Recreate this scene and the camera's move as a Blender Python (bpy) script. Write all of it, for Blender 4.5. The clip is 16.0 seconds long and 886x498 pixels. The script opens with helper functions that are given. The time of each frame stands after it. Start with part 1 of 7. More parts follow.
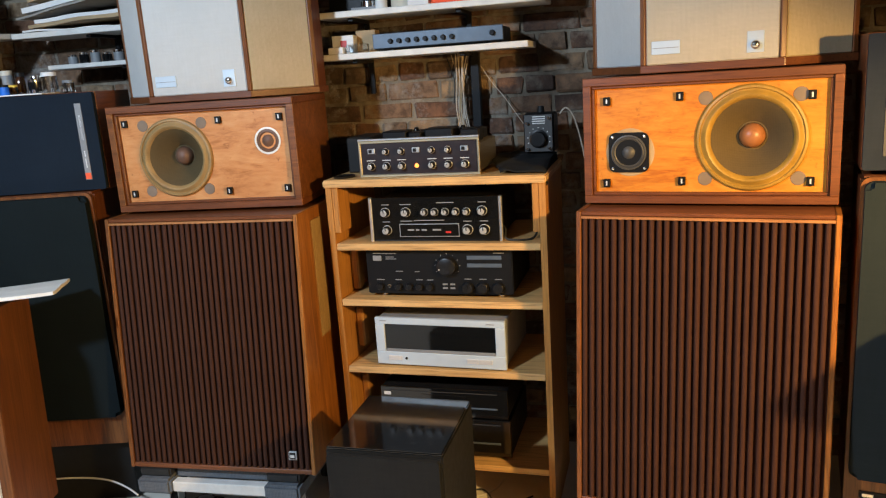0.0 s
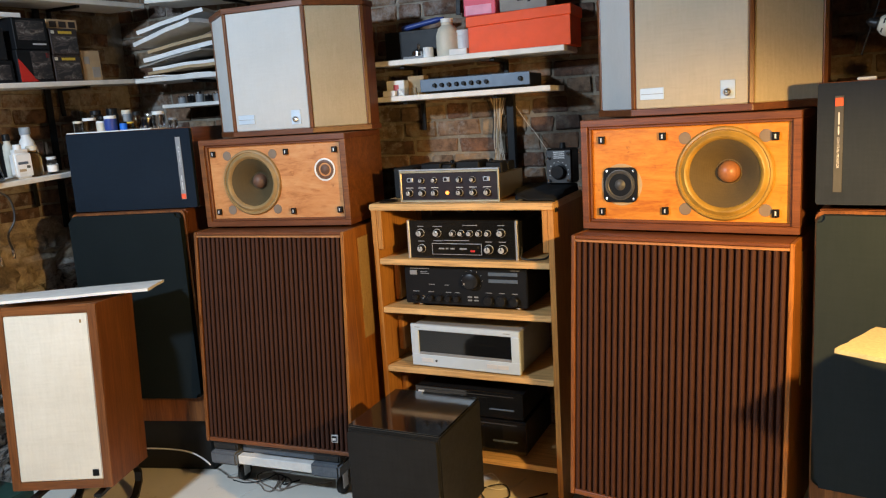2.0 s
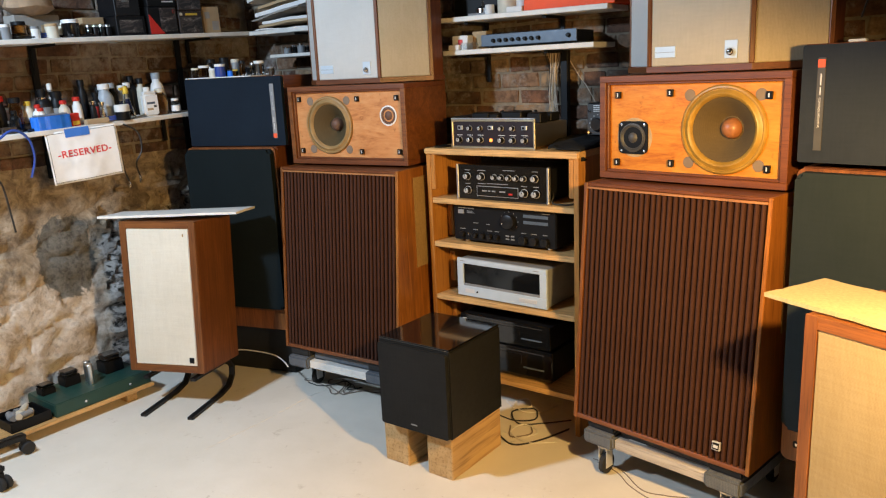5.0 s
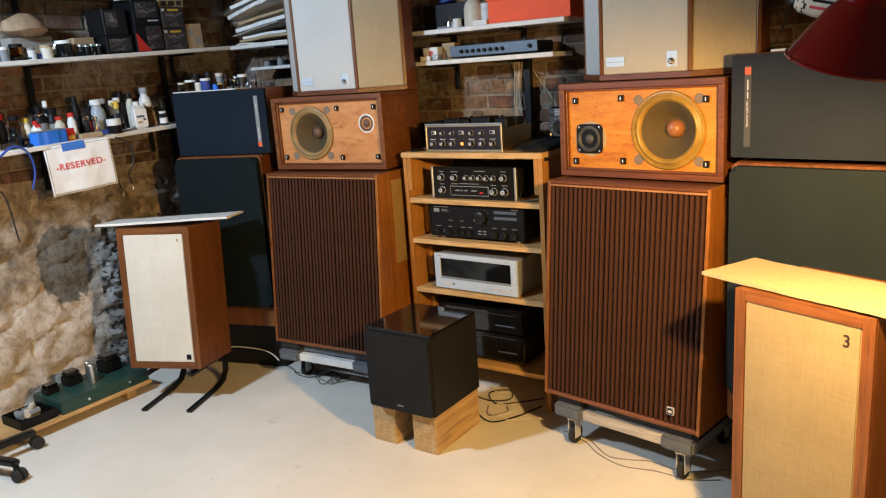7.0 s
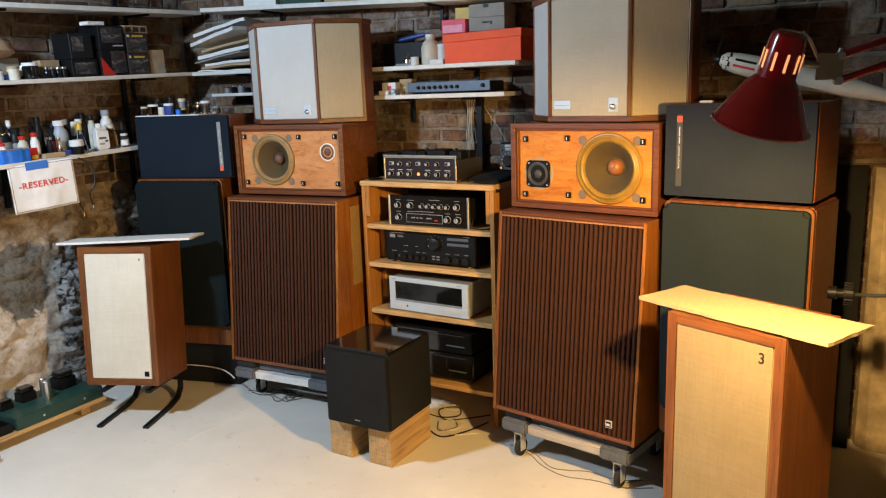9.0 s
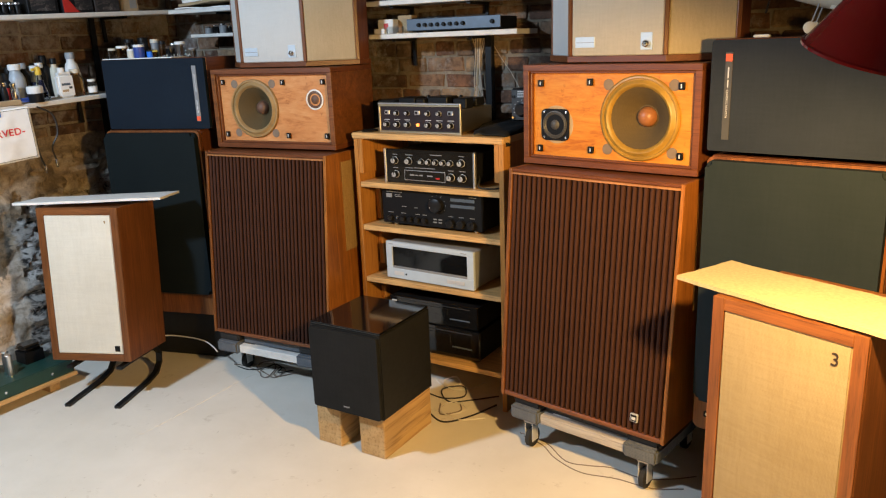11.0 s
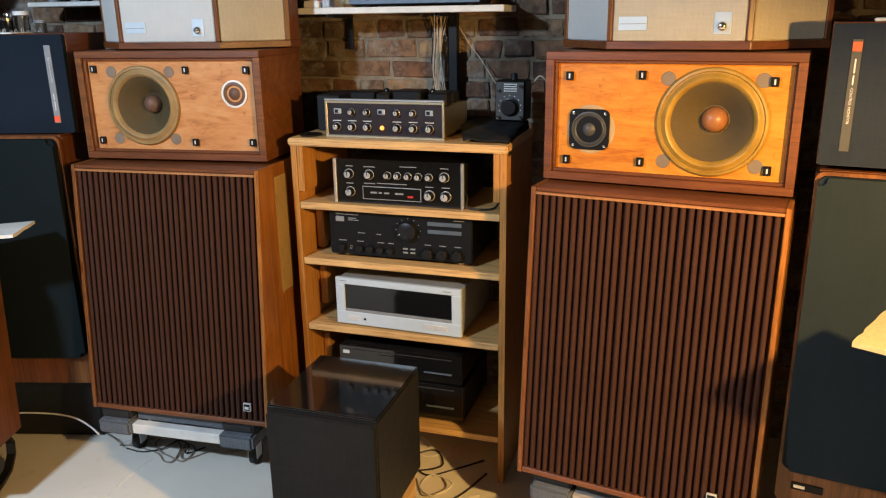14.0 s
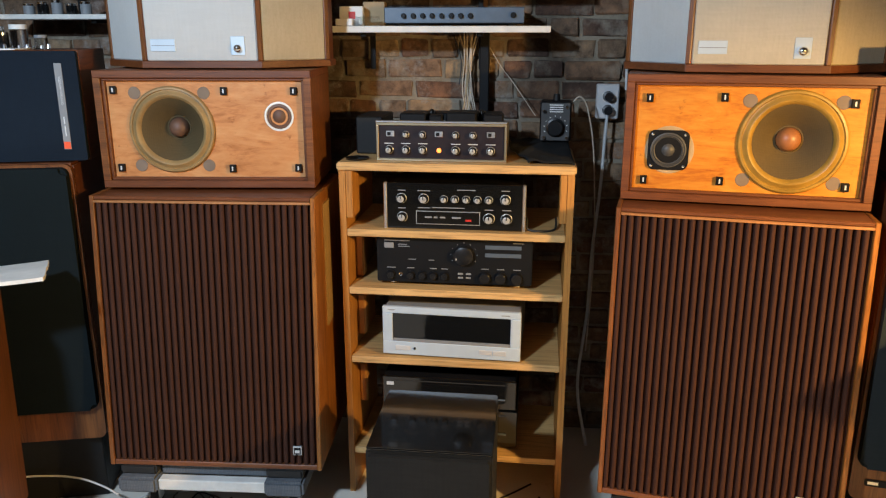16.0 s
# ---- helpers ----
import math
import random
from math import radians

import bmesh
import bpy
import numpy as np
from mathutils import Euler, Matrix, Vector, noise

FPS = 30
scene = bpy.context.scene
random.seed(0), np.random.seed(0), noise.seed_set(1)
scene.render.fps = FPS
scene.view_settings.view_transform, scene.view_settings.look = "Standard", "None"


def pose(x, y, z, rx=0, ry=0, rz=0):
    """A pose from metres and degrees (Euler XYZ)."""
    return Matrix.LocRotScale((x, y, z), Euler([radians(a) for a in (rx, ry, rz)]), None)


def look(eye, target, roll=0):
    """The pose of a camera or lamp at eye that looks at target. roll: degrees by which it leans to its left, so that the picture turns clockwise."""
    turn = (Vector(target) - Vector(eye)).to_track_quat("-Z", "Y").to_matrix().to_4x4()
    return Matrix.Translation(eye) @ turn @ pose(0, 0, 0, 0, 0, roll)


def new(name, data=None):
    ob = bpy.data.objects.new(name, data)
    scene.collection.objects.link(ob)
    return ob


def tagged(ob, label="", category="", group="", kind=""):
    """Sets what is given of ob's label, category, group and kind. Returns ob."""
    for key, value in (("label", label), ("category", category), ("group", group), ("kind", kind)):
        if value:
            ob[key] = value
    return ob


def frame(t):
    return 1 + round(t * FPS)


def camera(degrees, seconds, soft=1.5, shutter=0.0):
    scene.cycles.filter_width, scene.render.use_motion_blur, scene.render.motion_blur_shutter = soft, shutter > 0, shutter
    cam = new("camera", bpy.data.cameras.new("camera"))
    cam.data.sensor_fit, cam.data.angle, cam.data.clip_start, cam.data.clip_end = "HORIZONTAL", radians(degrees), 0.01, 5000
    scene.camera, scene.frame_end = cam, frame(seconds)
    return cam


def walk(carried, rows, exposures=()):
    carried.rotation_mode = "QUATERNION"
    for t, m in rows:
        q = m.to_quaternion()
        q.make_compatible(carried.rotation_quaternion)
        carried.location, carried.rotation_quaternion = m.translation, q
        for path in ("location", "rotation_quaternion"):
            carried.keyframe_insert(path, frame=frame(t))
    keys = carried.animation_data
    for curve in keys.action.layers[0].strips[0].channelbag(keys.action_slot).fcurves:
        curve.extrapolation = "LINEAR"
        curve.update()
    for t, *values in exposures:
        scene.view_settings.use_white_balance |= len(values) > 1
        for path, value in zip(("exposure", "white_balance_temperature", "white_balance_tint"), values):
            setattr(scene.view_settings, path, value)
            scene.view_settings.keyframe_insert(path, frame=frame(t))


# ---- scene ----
cam = camera(60.1, 16.0, soft=1.2)
PATH = [
    (0, (0.107, 0.07, 1.405), (0.02, 2.018, 0.959), -3.8),
    (0.5, (0.148, -0.017, 1.413), (0.028, 1.938, 1.009), -3.4),
    (1, (0.175, -0.157, 1.415), (0.02, 1.802, 1.042), -3.4),
    (1.5, (0.279, -0.214, 1.42), (0.02, 1.736, 1.055), -4.0),
    (2, (0.451, -0.249, 1.418), (0.059, 1.68, 1.067), -3.6),
    (2.5, (0.565, -0.304, 1.423), (0.111, 1.611, 1.07), -3.4),
    (3, (0.647, -0.394, 1.423), (0.165, 1.513, 1.059), -4.6),
    (3.5, (0.765, -0.389, 1.422), (0.183, 1.489, 1.056), -3.2),
    (4, (0.854, -0.366, 1.401), (0.141, 1.465, 1.029), -2.1),
    (4.2, (0.869, -0.37, 1.393), (0.098, 1.435, 1.007), -3.0),
    (6.3, (1.065, -0.541, 1.439), (0.294, 1.238, 0.951), -2.3),
    (6.5, (1.065, -0.559, 1.436), (0.295, 1.226, 0.967), -2.8),
    (7, (1.04, -0.668, 1.449), (0.321, 1.142, 0.993), -4.0),
    (7.5, (1.022, -0.765, 1.459), (0.367, 1.068, 1.002), -3.1),
    (8, (1.022, -0.817, 1.478), (0.426, 1.045, 1.055), -2.1),
    (8.5, (1.022, -0.857, 1.489), (0.447, 1.017, 1.093), -1.8),
    (9, (1.03, -0.882, 1.5), (0.467, 0.994, 1.097), -1.9),
    (9.2, (1.039, -0.886, 1.497), (0.474, 0.987, 1.082), -2.1),
    (11.3, (0.919, -0.391, 1.453), (0.319, 1.439, 0.915), -2.1),
    (11.5, (0.88, -0.351, 1.452), (0.315, 1.488, 0.906), -2.1),
    (12, (0.738, -0.243, 1.465), (0.275, 1.619, 0.899), -2.2),
    (12.5, (0.585, -0.186, 1.457), (0.255, 1.701, 0.879), -1.9),
    (13, (0.469, -0.107, 1.454), (0.208, 1.787, 0.868), -1.4),
    (13.5, (0.367, 0.024, 1.455), (0.152, 1.924, 0.87), -1.3),
    (14, (0.285, 0.099, 1.452), (0.148, 2.009, 0.875), -0.8),
    (14.5, (0.161, 0.105, 1.461), (0.138, 2.028, 0.914), -0.4),
    (15, (-0.047, 0.081, 1.47), (0.038, 2.01, 0.948), -0.9),
    (15.5, (-0.173, 0.078, 1.466), (-0.017, 1.999, 0.932), -0.5),
    (16, (-0.31, 0.177, 1.469), (-0.085, 2.088, 0.926), -0.0),
]
walk(cam, [(t, look(eye, target, roll)) for t, eye, target, roll in PATH],
     [(0, 0.10), (4.0, 0.10), (6.3, -0.02), (9.2, 0.0), (11.3, 0.0), (13.0, 0.10), (14.5, 0.08), (16, 0.04)])

# ---- light ----
world = bpy.data.worlds.new("world")
scene.world = world
world.use_nodes = True
world.node_tree.nodes["Background"].inputs[0].default_value = (0.5, 0.6, 0.8, 1)
world.node_tree.nodes["Background"].inputs[1].default_value = 0.026
scene.view_settings.exposure = 0.0

WARM_WATTS, COOL_WATTS = 172.0, 63.0
LAMP_CAP, LAMP_WAY = (1.235, 0.700, 1.580), Vector((-0.22, 0.22, -0.92)).normalized()
TUBE_AT, TUBE_TO = (-1.48, 0.30, 2.20), (-0.60, 2.10, 0.85)
bulb_light = new("lamp_bulb_light", bpy.data.lights.new("lamp_bulb_light", "SPOT"))
bulb_light.data.energy, bulb_light.data.color, bulb_light.data.shadow_soft_size = WARM_WATTS, (1.0, 0.600, 0.200), 0.030
# a reflector bulb: brightest along the shade's axis
bulb_light.data.spot_size, bulb_light.data.spot_blend = radians(172), 0.38
bulb_at = Vector(LAMP_CAP) + LAMP_WAY * 0.158
bulb_light.matrix_world = look(bulb_at, bulb_at + LAMP_WAY)
tube_light = new("ceiling_tube_light", bpy.data.lights.new("ceiling_tube_light", "AREA"))
tube_light.data.shape, tube_light.data.size, tube_light.data.size_y = "RECTANGLE", 0.16, 0.12
tube_light.data.energy, tube_light.data.color = COOL_WATTS, (0.63, 0.80, 1.0)
tube_light.matrix_world = look(TUBE_AT, TUBE_TO)

# ---- materials ----
def material(name, rough=0.5, metal=0.0, coat=0.0):
    m = bpy.data.materials.new(name)
    m.use_nodes = True
    b = m.node_tree.nodes["Principled BSDF"]
    b.inputs["Roughness"].default_value, b.inputs["Metallic"].default_value = rough, metal
    b.inputs["Coat Weight"].default_value = coat
    return m, m.node_tree, b


def link(t, a, b):
    t.links.new(a, b)


def node(t, kind, **values):
    n = t.nodes.new(kind)
    for k, v in values.items():
        n.inputs[k].default_value = v
    return n


def ramp(t, stops):
    r = t.nodes.new("ShaderNodeValToRGB")
    e = r.color_ramp.elements
    while len(e) < len(stops):
        e.new(0.5)
    for i, (p, c) in enumerate(stops):
        e[i].position, e[i].color = p, (*c, 1)
    return r


def coords(t, scale=(1, 1, 1), rot=(0, 0, 0)):
    tc = t.nodes.new("ShaderNodeTexCoord")
    mp = t.nodes.new("ShaderNodeMapping")
    mp.inputs["Scale"].default_value, mp.inputs["Rotation"].default_value = scale, rot
    link(t, tc.outputs["Object"], mp.inputs["Vector"])
    return mp.outputs["Vector"]


def bump(t, b, height, strength, distance=0.002):
    n = node(t, "ShaderNodeBump", Strength=strength, Distance=distance)
    link(t, height, n.inputs["Height"])
    link(t, n.outputs["Normal"], b.inputs["Normal"])


def mixed(t, fac, a, b, mode="MIX"):
    n = t.nodes.new("ShaderNodeMix")
    n.data_type, n.blend_type = "RGBA", mode
    for src, key in ((fac, 0), (a, 6), (b, 7)):
        if isinstance(src, (int, float)):
            n.inputs[key].default_value = src
        elif isinstance(src, tuple):
            n.inputs[key].default_value = (*src, 1)
        else:
            link(t, src, n.inputs[key])
    return n.outputs[2]


def noise_fac(t, vec, scale, detail=4.0, rough=0.55, distort=0.0):
    n = node(t, "ShaderNodeTexNoise", Scale=scale, Detail=detail, Roughness=rough, Distortion=distort)
    link(t, vec, n.inputs["Vector"])
    return n.outputs["Fac"]


def wood(name, dark, light, axis="x", rough=0.45, grain=1.0, coat=0.0):
    """Veneer: long streaks along one axis, fine pores and slow patches."""
    m, t, b = material(name, rough, 0, coat)
    s = {"x": (1.2, 26, 26), "y": (26, 1.2, 26), "z": (26, 26, 1.2)}[axis]
    v = coords(t, tuple(k * grain for k in s))
    streak = noise_fac(t, v, 1.6, 6, 0.62, 0.9)
    pore = noise_fac(t, v, 9.0, 3, 0.6)
    patch = noise_fac(t, coords(t), 3.5, 2)
    base = ramp(t, [(0.30, dark), (0.52, tuple((a + c) / 2 for a, c in zip(dark, light))), (0.72, light)])
    link(t, streak, base.inputs[0])
    fine = ramp(t, [(0.32, (0.62, 0.58, 0.55)), (0.5, (1, 1, 1))])
    link(t, pore, fine.inputs[0])
    slow = ramp(t, [(0.3, (0.80, 0.78, 0.76)), (0.7, (1.08, 1.06, 1.04))])
    link(t, patch, slow.inputs[0])
    c = mixed(t, 1.0, base.outputs[0], fine.outputs[0], "MULTIPLY")
    c = mixed(t, 1.0, c, slow.outputs[0], "MULTIPLY")
    link(t, c, b.inputs["Base Color"])
    bump(t, b, pore, 0.15, 0.001)
    return m


def cloth(name, dark, light, scale=900.0, rough=0.95, stretch=(1, 1, 1), strength=0.5):
    """Woven cloth: fine threads both ways, slubs, slow fading."""
    m, t, b = material(name, rough)
    v = coords(t, stretch)
    w1 = node(t, "ShaderNodeTexWave", Scale=scale / 6.3, Distortion=3.0, Detail=2.0)
    w1.bands_direction = "X"
    w2 = node(t, "ShaderNodeTexWave", Scale=scale / 6.3, Distortion=3.0, Detail=2.0)
    w2.bands_direction = "Z"
    link(t, v, w1.inputs[0]), link(t, v, w2.inputs[0])
    slub = noise_fac(t, coords(t, (160, 160, 14)), 1.0, 3)
    slub2 = noise_fac(t, coords(t, (14, 160, 160)), 1.0, 3)
    slow = noise_fac(t, coords(t), 5.0, 3)
    weave = mixed(t, 0.5, w1.outputs["Color"], w2.outputs["Color"])
    f = mixed(t, 0.5, slub, slub2)
    f = mixed(t, 0.35, f, weave)
    f = mixed(t, 0.35, f, slow)
    r = ramp(t, [(0.32, dark), (0.66, light)])
    link(t, f, r.inputs[0])
    link(t, r.outputs[0], b.inputs["Base Color"])
    bump(t, b, f, strength, 0.001)
    b.inputs["Specular IOR Level"].default_value = 0.15
    return m


def plain(name, colour, rough=0.5, metal=0.0, coat=0.0, vary=0.12, scale=18.0, spec=0.5):
    """Paint, plastic or metal with faint dust and wear."""
    m, t, b = material(name, rough, metal, coat)
    f = noise_fac(t, coords(t), scale, 5, 0.6)
    r = ramp(t, [(0.3, tuple(c * (1 - vary) for c in colour)), (0.7, tuple(min(1, c * (1 + vary)) for c in colour))])
    link(t, f, r.inputs[0])
    link(t, r.outputs[0], b.inputs["Base Color"])
    rr = node(t, "ShaderNodeMapRange")
    rr.inputs[3].default_value, rr.inputs[4].default_value = max(0.02, rough - 0.08), min(1, rough + 0.10)
    link(t, noise_fac(t, coords(t), scale * 3, 3), rr.inputs[0])
    link(t, rr.outputs[0], b.inputs["Roughness"])
    b.inputs["Specular IOR Level"].default_value = spec
    return m


def brushed(name, colour, rough=0.32):
    m, t, b = material(name, rough, 1.0)
    f = noise_fac(t, coords(t, (4, 300, 300)), 1.5, 3)
    r = ramp(t, [(0.3, tuple(c * 0.86 for c in colour)), (0.7, colour)])
    link(t, f, r.inputs[0]), link(t, r.outputs[0], b.inputs["Base Color"])
    bump(t, b, f, 0.05, 0.0005)
    return m


def glassy(name, colour, rough=0.05, ior=1.45, trans=1.0):
    m, t, b = material(name, rough)
    b.inputs["Base Color"].default_value = (*colour, 1)
    b.inputs["Transmission Weight"].default_value, b.inputs["IOR"].default_value = trans, ior
    return m


def salts(t, c):
    """Pale salt bloom in patches that run across bricks and joints alike."""
    geo = t.nodes.new("ShaderNodeNewGeometry")
    f = mixed(t, 0.45, noise_fac(t, geo.outputs["Position"], 3.4, 3, 0.5), noise_fac(t, geo.outputs["Position"], 24, 6, 0.75))
    m = ramp(t, [(0.52, (0, 0, 0)), (0.64, (0.6, 0.6, 0.6))])
    link(t, f, m.inputs[0])
    soot = ramp(t, [(0.36, (0.45, 0.43, 0.42)), (0.50, (1, 1, 1))])
    link(t, noise_fac(t, geo.outputs["Position"], 2.3, 4, 0.6), soot.inputs[0])
    return mixed(t, m.outputs[0], mixed(t, 1.0, c, soot.outputs[0], "MULTIPLY"), (0.40, 0.39, 0.37))


def brick_material():
    m, t, b = material("old_brick", 0.9)
    oi = t.nodes.new("ShaderNodeObjectInfo")
    geo = t.nodes.new("ShaderNodeNewGeometry")
    rnd = node(t, "ShaderNodeMath")
    rnd.operation = "ADD"
    link(t, oi.outputs["Random"], rnd.inputs[0]), link(t, geo.outputs["Random Per Island"], rnd.inputs[1])
    fr = t.nodes.new("ShaderNodeMath")
    fr.operation = "FRACT"
    link(t, rnd.outputs[0], fr.inputs[0])
    pick = ramp(t, [(0.0, (0.085, 0.050, 0.034)), (0.3, (0.165, 0.082, 0.048)), (0.55, (0.215, 0.128, 0.075)), (0.78, (0.150, 0.098, 0.063)), (1.0, (0.27, 0.185, 0.11))])
    link(t, fr.outputs[0], pick.inputs[0])
    off = t.nodes.new("ShaderNodeVectorMath")
    off.operation = "ADD"
    link(t, coords(t), off.inputs[0])
    sc = node(t, "ShaderNodeMath")
    sc.operation = "MULTIPLY"
    sc.inputs[1].default_value = 37.0
    link(t, fr.outputs[0], sc.inputs[0]), link(t, sc.outputs[0], off.inputs[1])
    blot = noise_fac(t, off.outputs[0], 22, 6, 0.7)
    dirt = ramp(t, [(0.34, (0.45, 0.42, 0.40)), (0.52, (1, 1, 1)), (0.68, (1.4, 1.32, 1.2))])
    link(t, blot, dirt.inputs[0])
    c = mixed(t, 1.0, pick.outputs[0], dirt.outputs[0], "MULTIPLY")
    smear = ramp(t, [(0.53, (0, 0, 0)), (0.70, (0.75, 0.75, 0.75))])
    link(t, noise_fac(t, off.outputs[0], 9, 5, 0.65), smear.inputs[0])
    c = mixed(t, smear.outputs[0], c, (0.30, 0.265, 0.21))
    link(t, salts(t, c), b.inputs["Base Color"])
    bump(t, b, mixed(t, 0.5, blot, noise_fac(t, off.outputs[0], 70, 4, 0.6)), 1.0, 0.008)
    return m


def mortar_material():
    m, t, b = material("lime_mortar", 0.95)
    f = noise_fac(t, coords(t), 30, 6, 0.7)
    r = ramp(t, [(0.3, (0.13, 0.105, 0.075)), (0.7, (0.36, 0.31, 0.235))])
    link(t, mixed(t, 0.5, f, noise_fac(t, coords(t), 3.2, 4, 0.6)), r.inputs[0]), link(t, salts(t, r.outputs[0]), b.inputs["Base Color"])
    bump(t, b, f, 1.0, 0.008)
    return m


def calc(t, op, a, b=0.0):
    n = t.nodes.new("ShaderNodeMath")
    n.operation = op
    for src, key in ((a, 0), (b, 1)):
        if isinstance(src, (int, float)):
            n.inputs[key].default_value = src
        else:
            link(t, src, n.inputs[key])
    return n.outputs[0]


def grade(t, src, stops):
    r = ramp(t, stops)
    link(t, src, r.inputs[0])
    return r.outputs[0]


def stone_material():
    """Rubble stone under old limewash: cream wash low down, tan earth render above, a grey cement patch and bare craggy rock."""
    m, t, b = material("limewashed_rubble", 0.95)
    v = coords(t)
    xyz = t.nodes.new("ShaderNodeSeparateXYZ")
    link(t, v, xyz.inputs[0])
    x, z = xyz.outputs[0], xyz.outputs[2]
    big, mid, fine = noise_fac(t, v, 3.2, 5, 0.6, 0.4), noise_fac(t, v, 11, 6, 0.68, 0.6), noise_fac(t, v, 38, 6, 0.72)
    wash = grade(t, calc(t, "ADD", calc(t, "MULTIPLY", mid, 0.6), calc(t, "MULTIPLY", big, 0.4)), [(0.37, (0.40, 0.31, 0.22)), (0.44, (0.58, 0.48, 0.37)), (0.51, (0.72, 0.63, 0.53)), (0.60, (0.80, 0.75, 0.68))])
    earth = grade(t, mid, [(0.34, (0.15, 0.120, 0.090)), (0.46, (0.28, 0.22, 0.155)), (0.56, (0.41, 0.33, 0.235)), (0.68, (0.53, 0.45, 0.35))])
    height = calc(t, "ADD", z, calc(t, "MULTIPLY", calc(t, "SUBTRACT", big, 0.5), 0.75))
    c = mixed(t, grade(t, height, [(0.50, (0, 0, 0)), (0.62, (1, 1, 1))]), wash, earth)
    rx = calc(t, "POWER", calc(t, "MULTIPLY", calc(t, "SUBTRACT", x, 4.27), 1 / 0.135), 2.0)
    rz = calc(t, "POWER", calc(t, "MULTIPLY", calc(t, "SUBTRACT", z, 0.66), 1 / 0.200), 2.0)
    away = calc(t, "ADD", calc(t, "SQRT", calc(t, "ADD", rx, rz)), calc(t, "MULTIPLY", calc(t, "SUBTRACT", mid, 0.5), 0.9))
    cement = grade(t, fine, [(0.35, (0.10, 0.094, 0.080)), (0.65, (0.20, 0.185, 0.155))])
    c = mixed(t, grade(t, away, [(0.92, (1, 1, 1)), (1.0, (0, 0, 0))]), c, cement)
    rock = grade(t, noise_fac(t, coords(t, (1, 1, 1.6), (0, 0.7, 0)), 13, 6, 0.66, 1.6), [(0.38, (0.018, 0.018, 0.018)), (0.44, (0.17, 0.16, 0.15)), (0.50, (0.40, 0.385, 0.36)), (0.66, (0.56, 0.54, 0.51))])
    edge = calc(t, "ADD", x, calc(t, "MULTIPLY", calc(t, "SUBTRACT", mid, 0.5), 0.14))
    bare = calc(t, "MULTIPLY", grade(t, calc(t, "SUBTRACT", edge, 4.0), [(0.415, (0, 0, 0)), (0.435, (1, 1, 1))]), grade(t, height, [(0.80, (1, 1, 1)), (0.86, (0, 0, 0))]))
    c = mixed(t, bare, c, rock)
    k = grade(t, fine, [(0.36, (0.55, 0.53, 0.50)), (0.5, (1, 1, 1))])
    link(t, mixed(t, 0.7, c, mixed(t, 1.0, c, k, "MULTIPLY")), b.inputs["Base Color"])
    bump(t, b, mixed(t, 0.5, mid, fine), 1.0, 0.02)
    return m


def floor_material():
    """Painted concrete: cream paint, scuffs, dust and a few dark marks."""
    m, t, b = material("painted_concrete", 0.7)
    v = coords(t)
    slow = noise_fac(t, v, 1.7, 5, 0.6)
    r = ramp(t, [(0.3, (0.68, 0.635, 0.545)), (0.7, (0.82, 0.775, 0.69))])
    link(t, slow, r.inputs[0])
    scuff = ramp(t, [(0.27, (0.62, 0.58, 0.52)), (0.40, (1, 1, 1))])
    link(t, noise_fac(t, v, 9, 8, 0.75), scuff.inputs[0])
    spots = ramp(t, [(0.20, (0.62, 0.59, 0.55)), (0.27, (1, 1, 1))])
    link(t, noise_fac(t, v, 26, 2, 0.5, 1.5), spots.inputs[0])
    c = mixed(t, 0.8, r.outputs[0], scuff.outputs[0], "MULTIPLY")
    c = mixed(t, 0.7, c, spots.outputs[0], "MULTIPLY")
    link(t, c, b.inputs["Base Color"])
    bump(t, b, noise_fac(t, v, 60, 4, 0.6), 0.25, 0.003)
    return m


def baffle_material(name, dark, mid, pale):
    """Varnished birch ply: orange, blotchy, with faint wavy figure."""
    m, t, b = material(name, 0.36)
    v = coords(t, (1, 1, 3.0))
    big = noise_fac(t, v, 6, 6, 0.68, 1.0)
    fine = noise_fac(t, coords(t, (14, 14, 60)), 1.3, 5, 0.6, 0.6)
    r = ramp(t, [(0.36, dark), (0.47, mid), (0.64, pale)])
    link(t, mixed(t, 0.35, big, fine), r.inputs[0])
    specks = ramp(t, [(0.27, (0.50, 0.38, 0.30)), (0.37, (1, 1, 1))])
    link(t, noise_fac(t, coords(t), 38, 5, 0.65), specks.inputs[0])
    link(t, mixed(t, 0.8, r.outputs[0], specks.outputs[0], "MULTIPLY"), b.inputs["Base Color"])
    bump(t, b, fine, 0.08, 0.001)
    return m


WALNUT_X = wood("walnut_along", (0.122, 0.036, 0.0115), (0.215, 0.071, 0.0215), "x", 0.42)
WALNUT_Z = wood("walnut_upright", (0.122, 0.036, 0.0115), (0.215, 0.071, 0.0215), "z", 0.42)
WALNUT_Y = wood("walnut_deep", (0.122, 0.036, 0.0115), (0.215, 0.071, 0.0215), "y", 0.42)
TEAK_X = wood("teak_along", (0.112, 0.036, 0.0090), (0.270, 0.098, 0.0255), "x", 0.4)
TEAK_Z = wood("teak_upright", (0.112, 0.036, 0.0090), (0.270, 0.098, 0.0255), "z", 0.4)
TRIM_X = wood("pale_trim", (0.30, 0.13, 0.045), (0.44, 0.20, 0.075), "x", 0.4)
# Teak with the desk lamp's glow put into its colour
TEAK_LAMPLIT = wood("lamplit_teak", (0.20, 0.068, 0.012), (0.40, 0.155, 0.030), "z", 0.36)
# LINEN again, with warm lamplight put into the colour
LINEN_LAMPLIT = cloth("lamplit_linen", (0.43, 0.35, 0.22), (0.56, 0.47, 0.315), 700, strength=0.25)
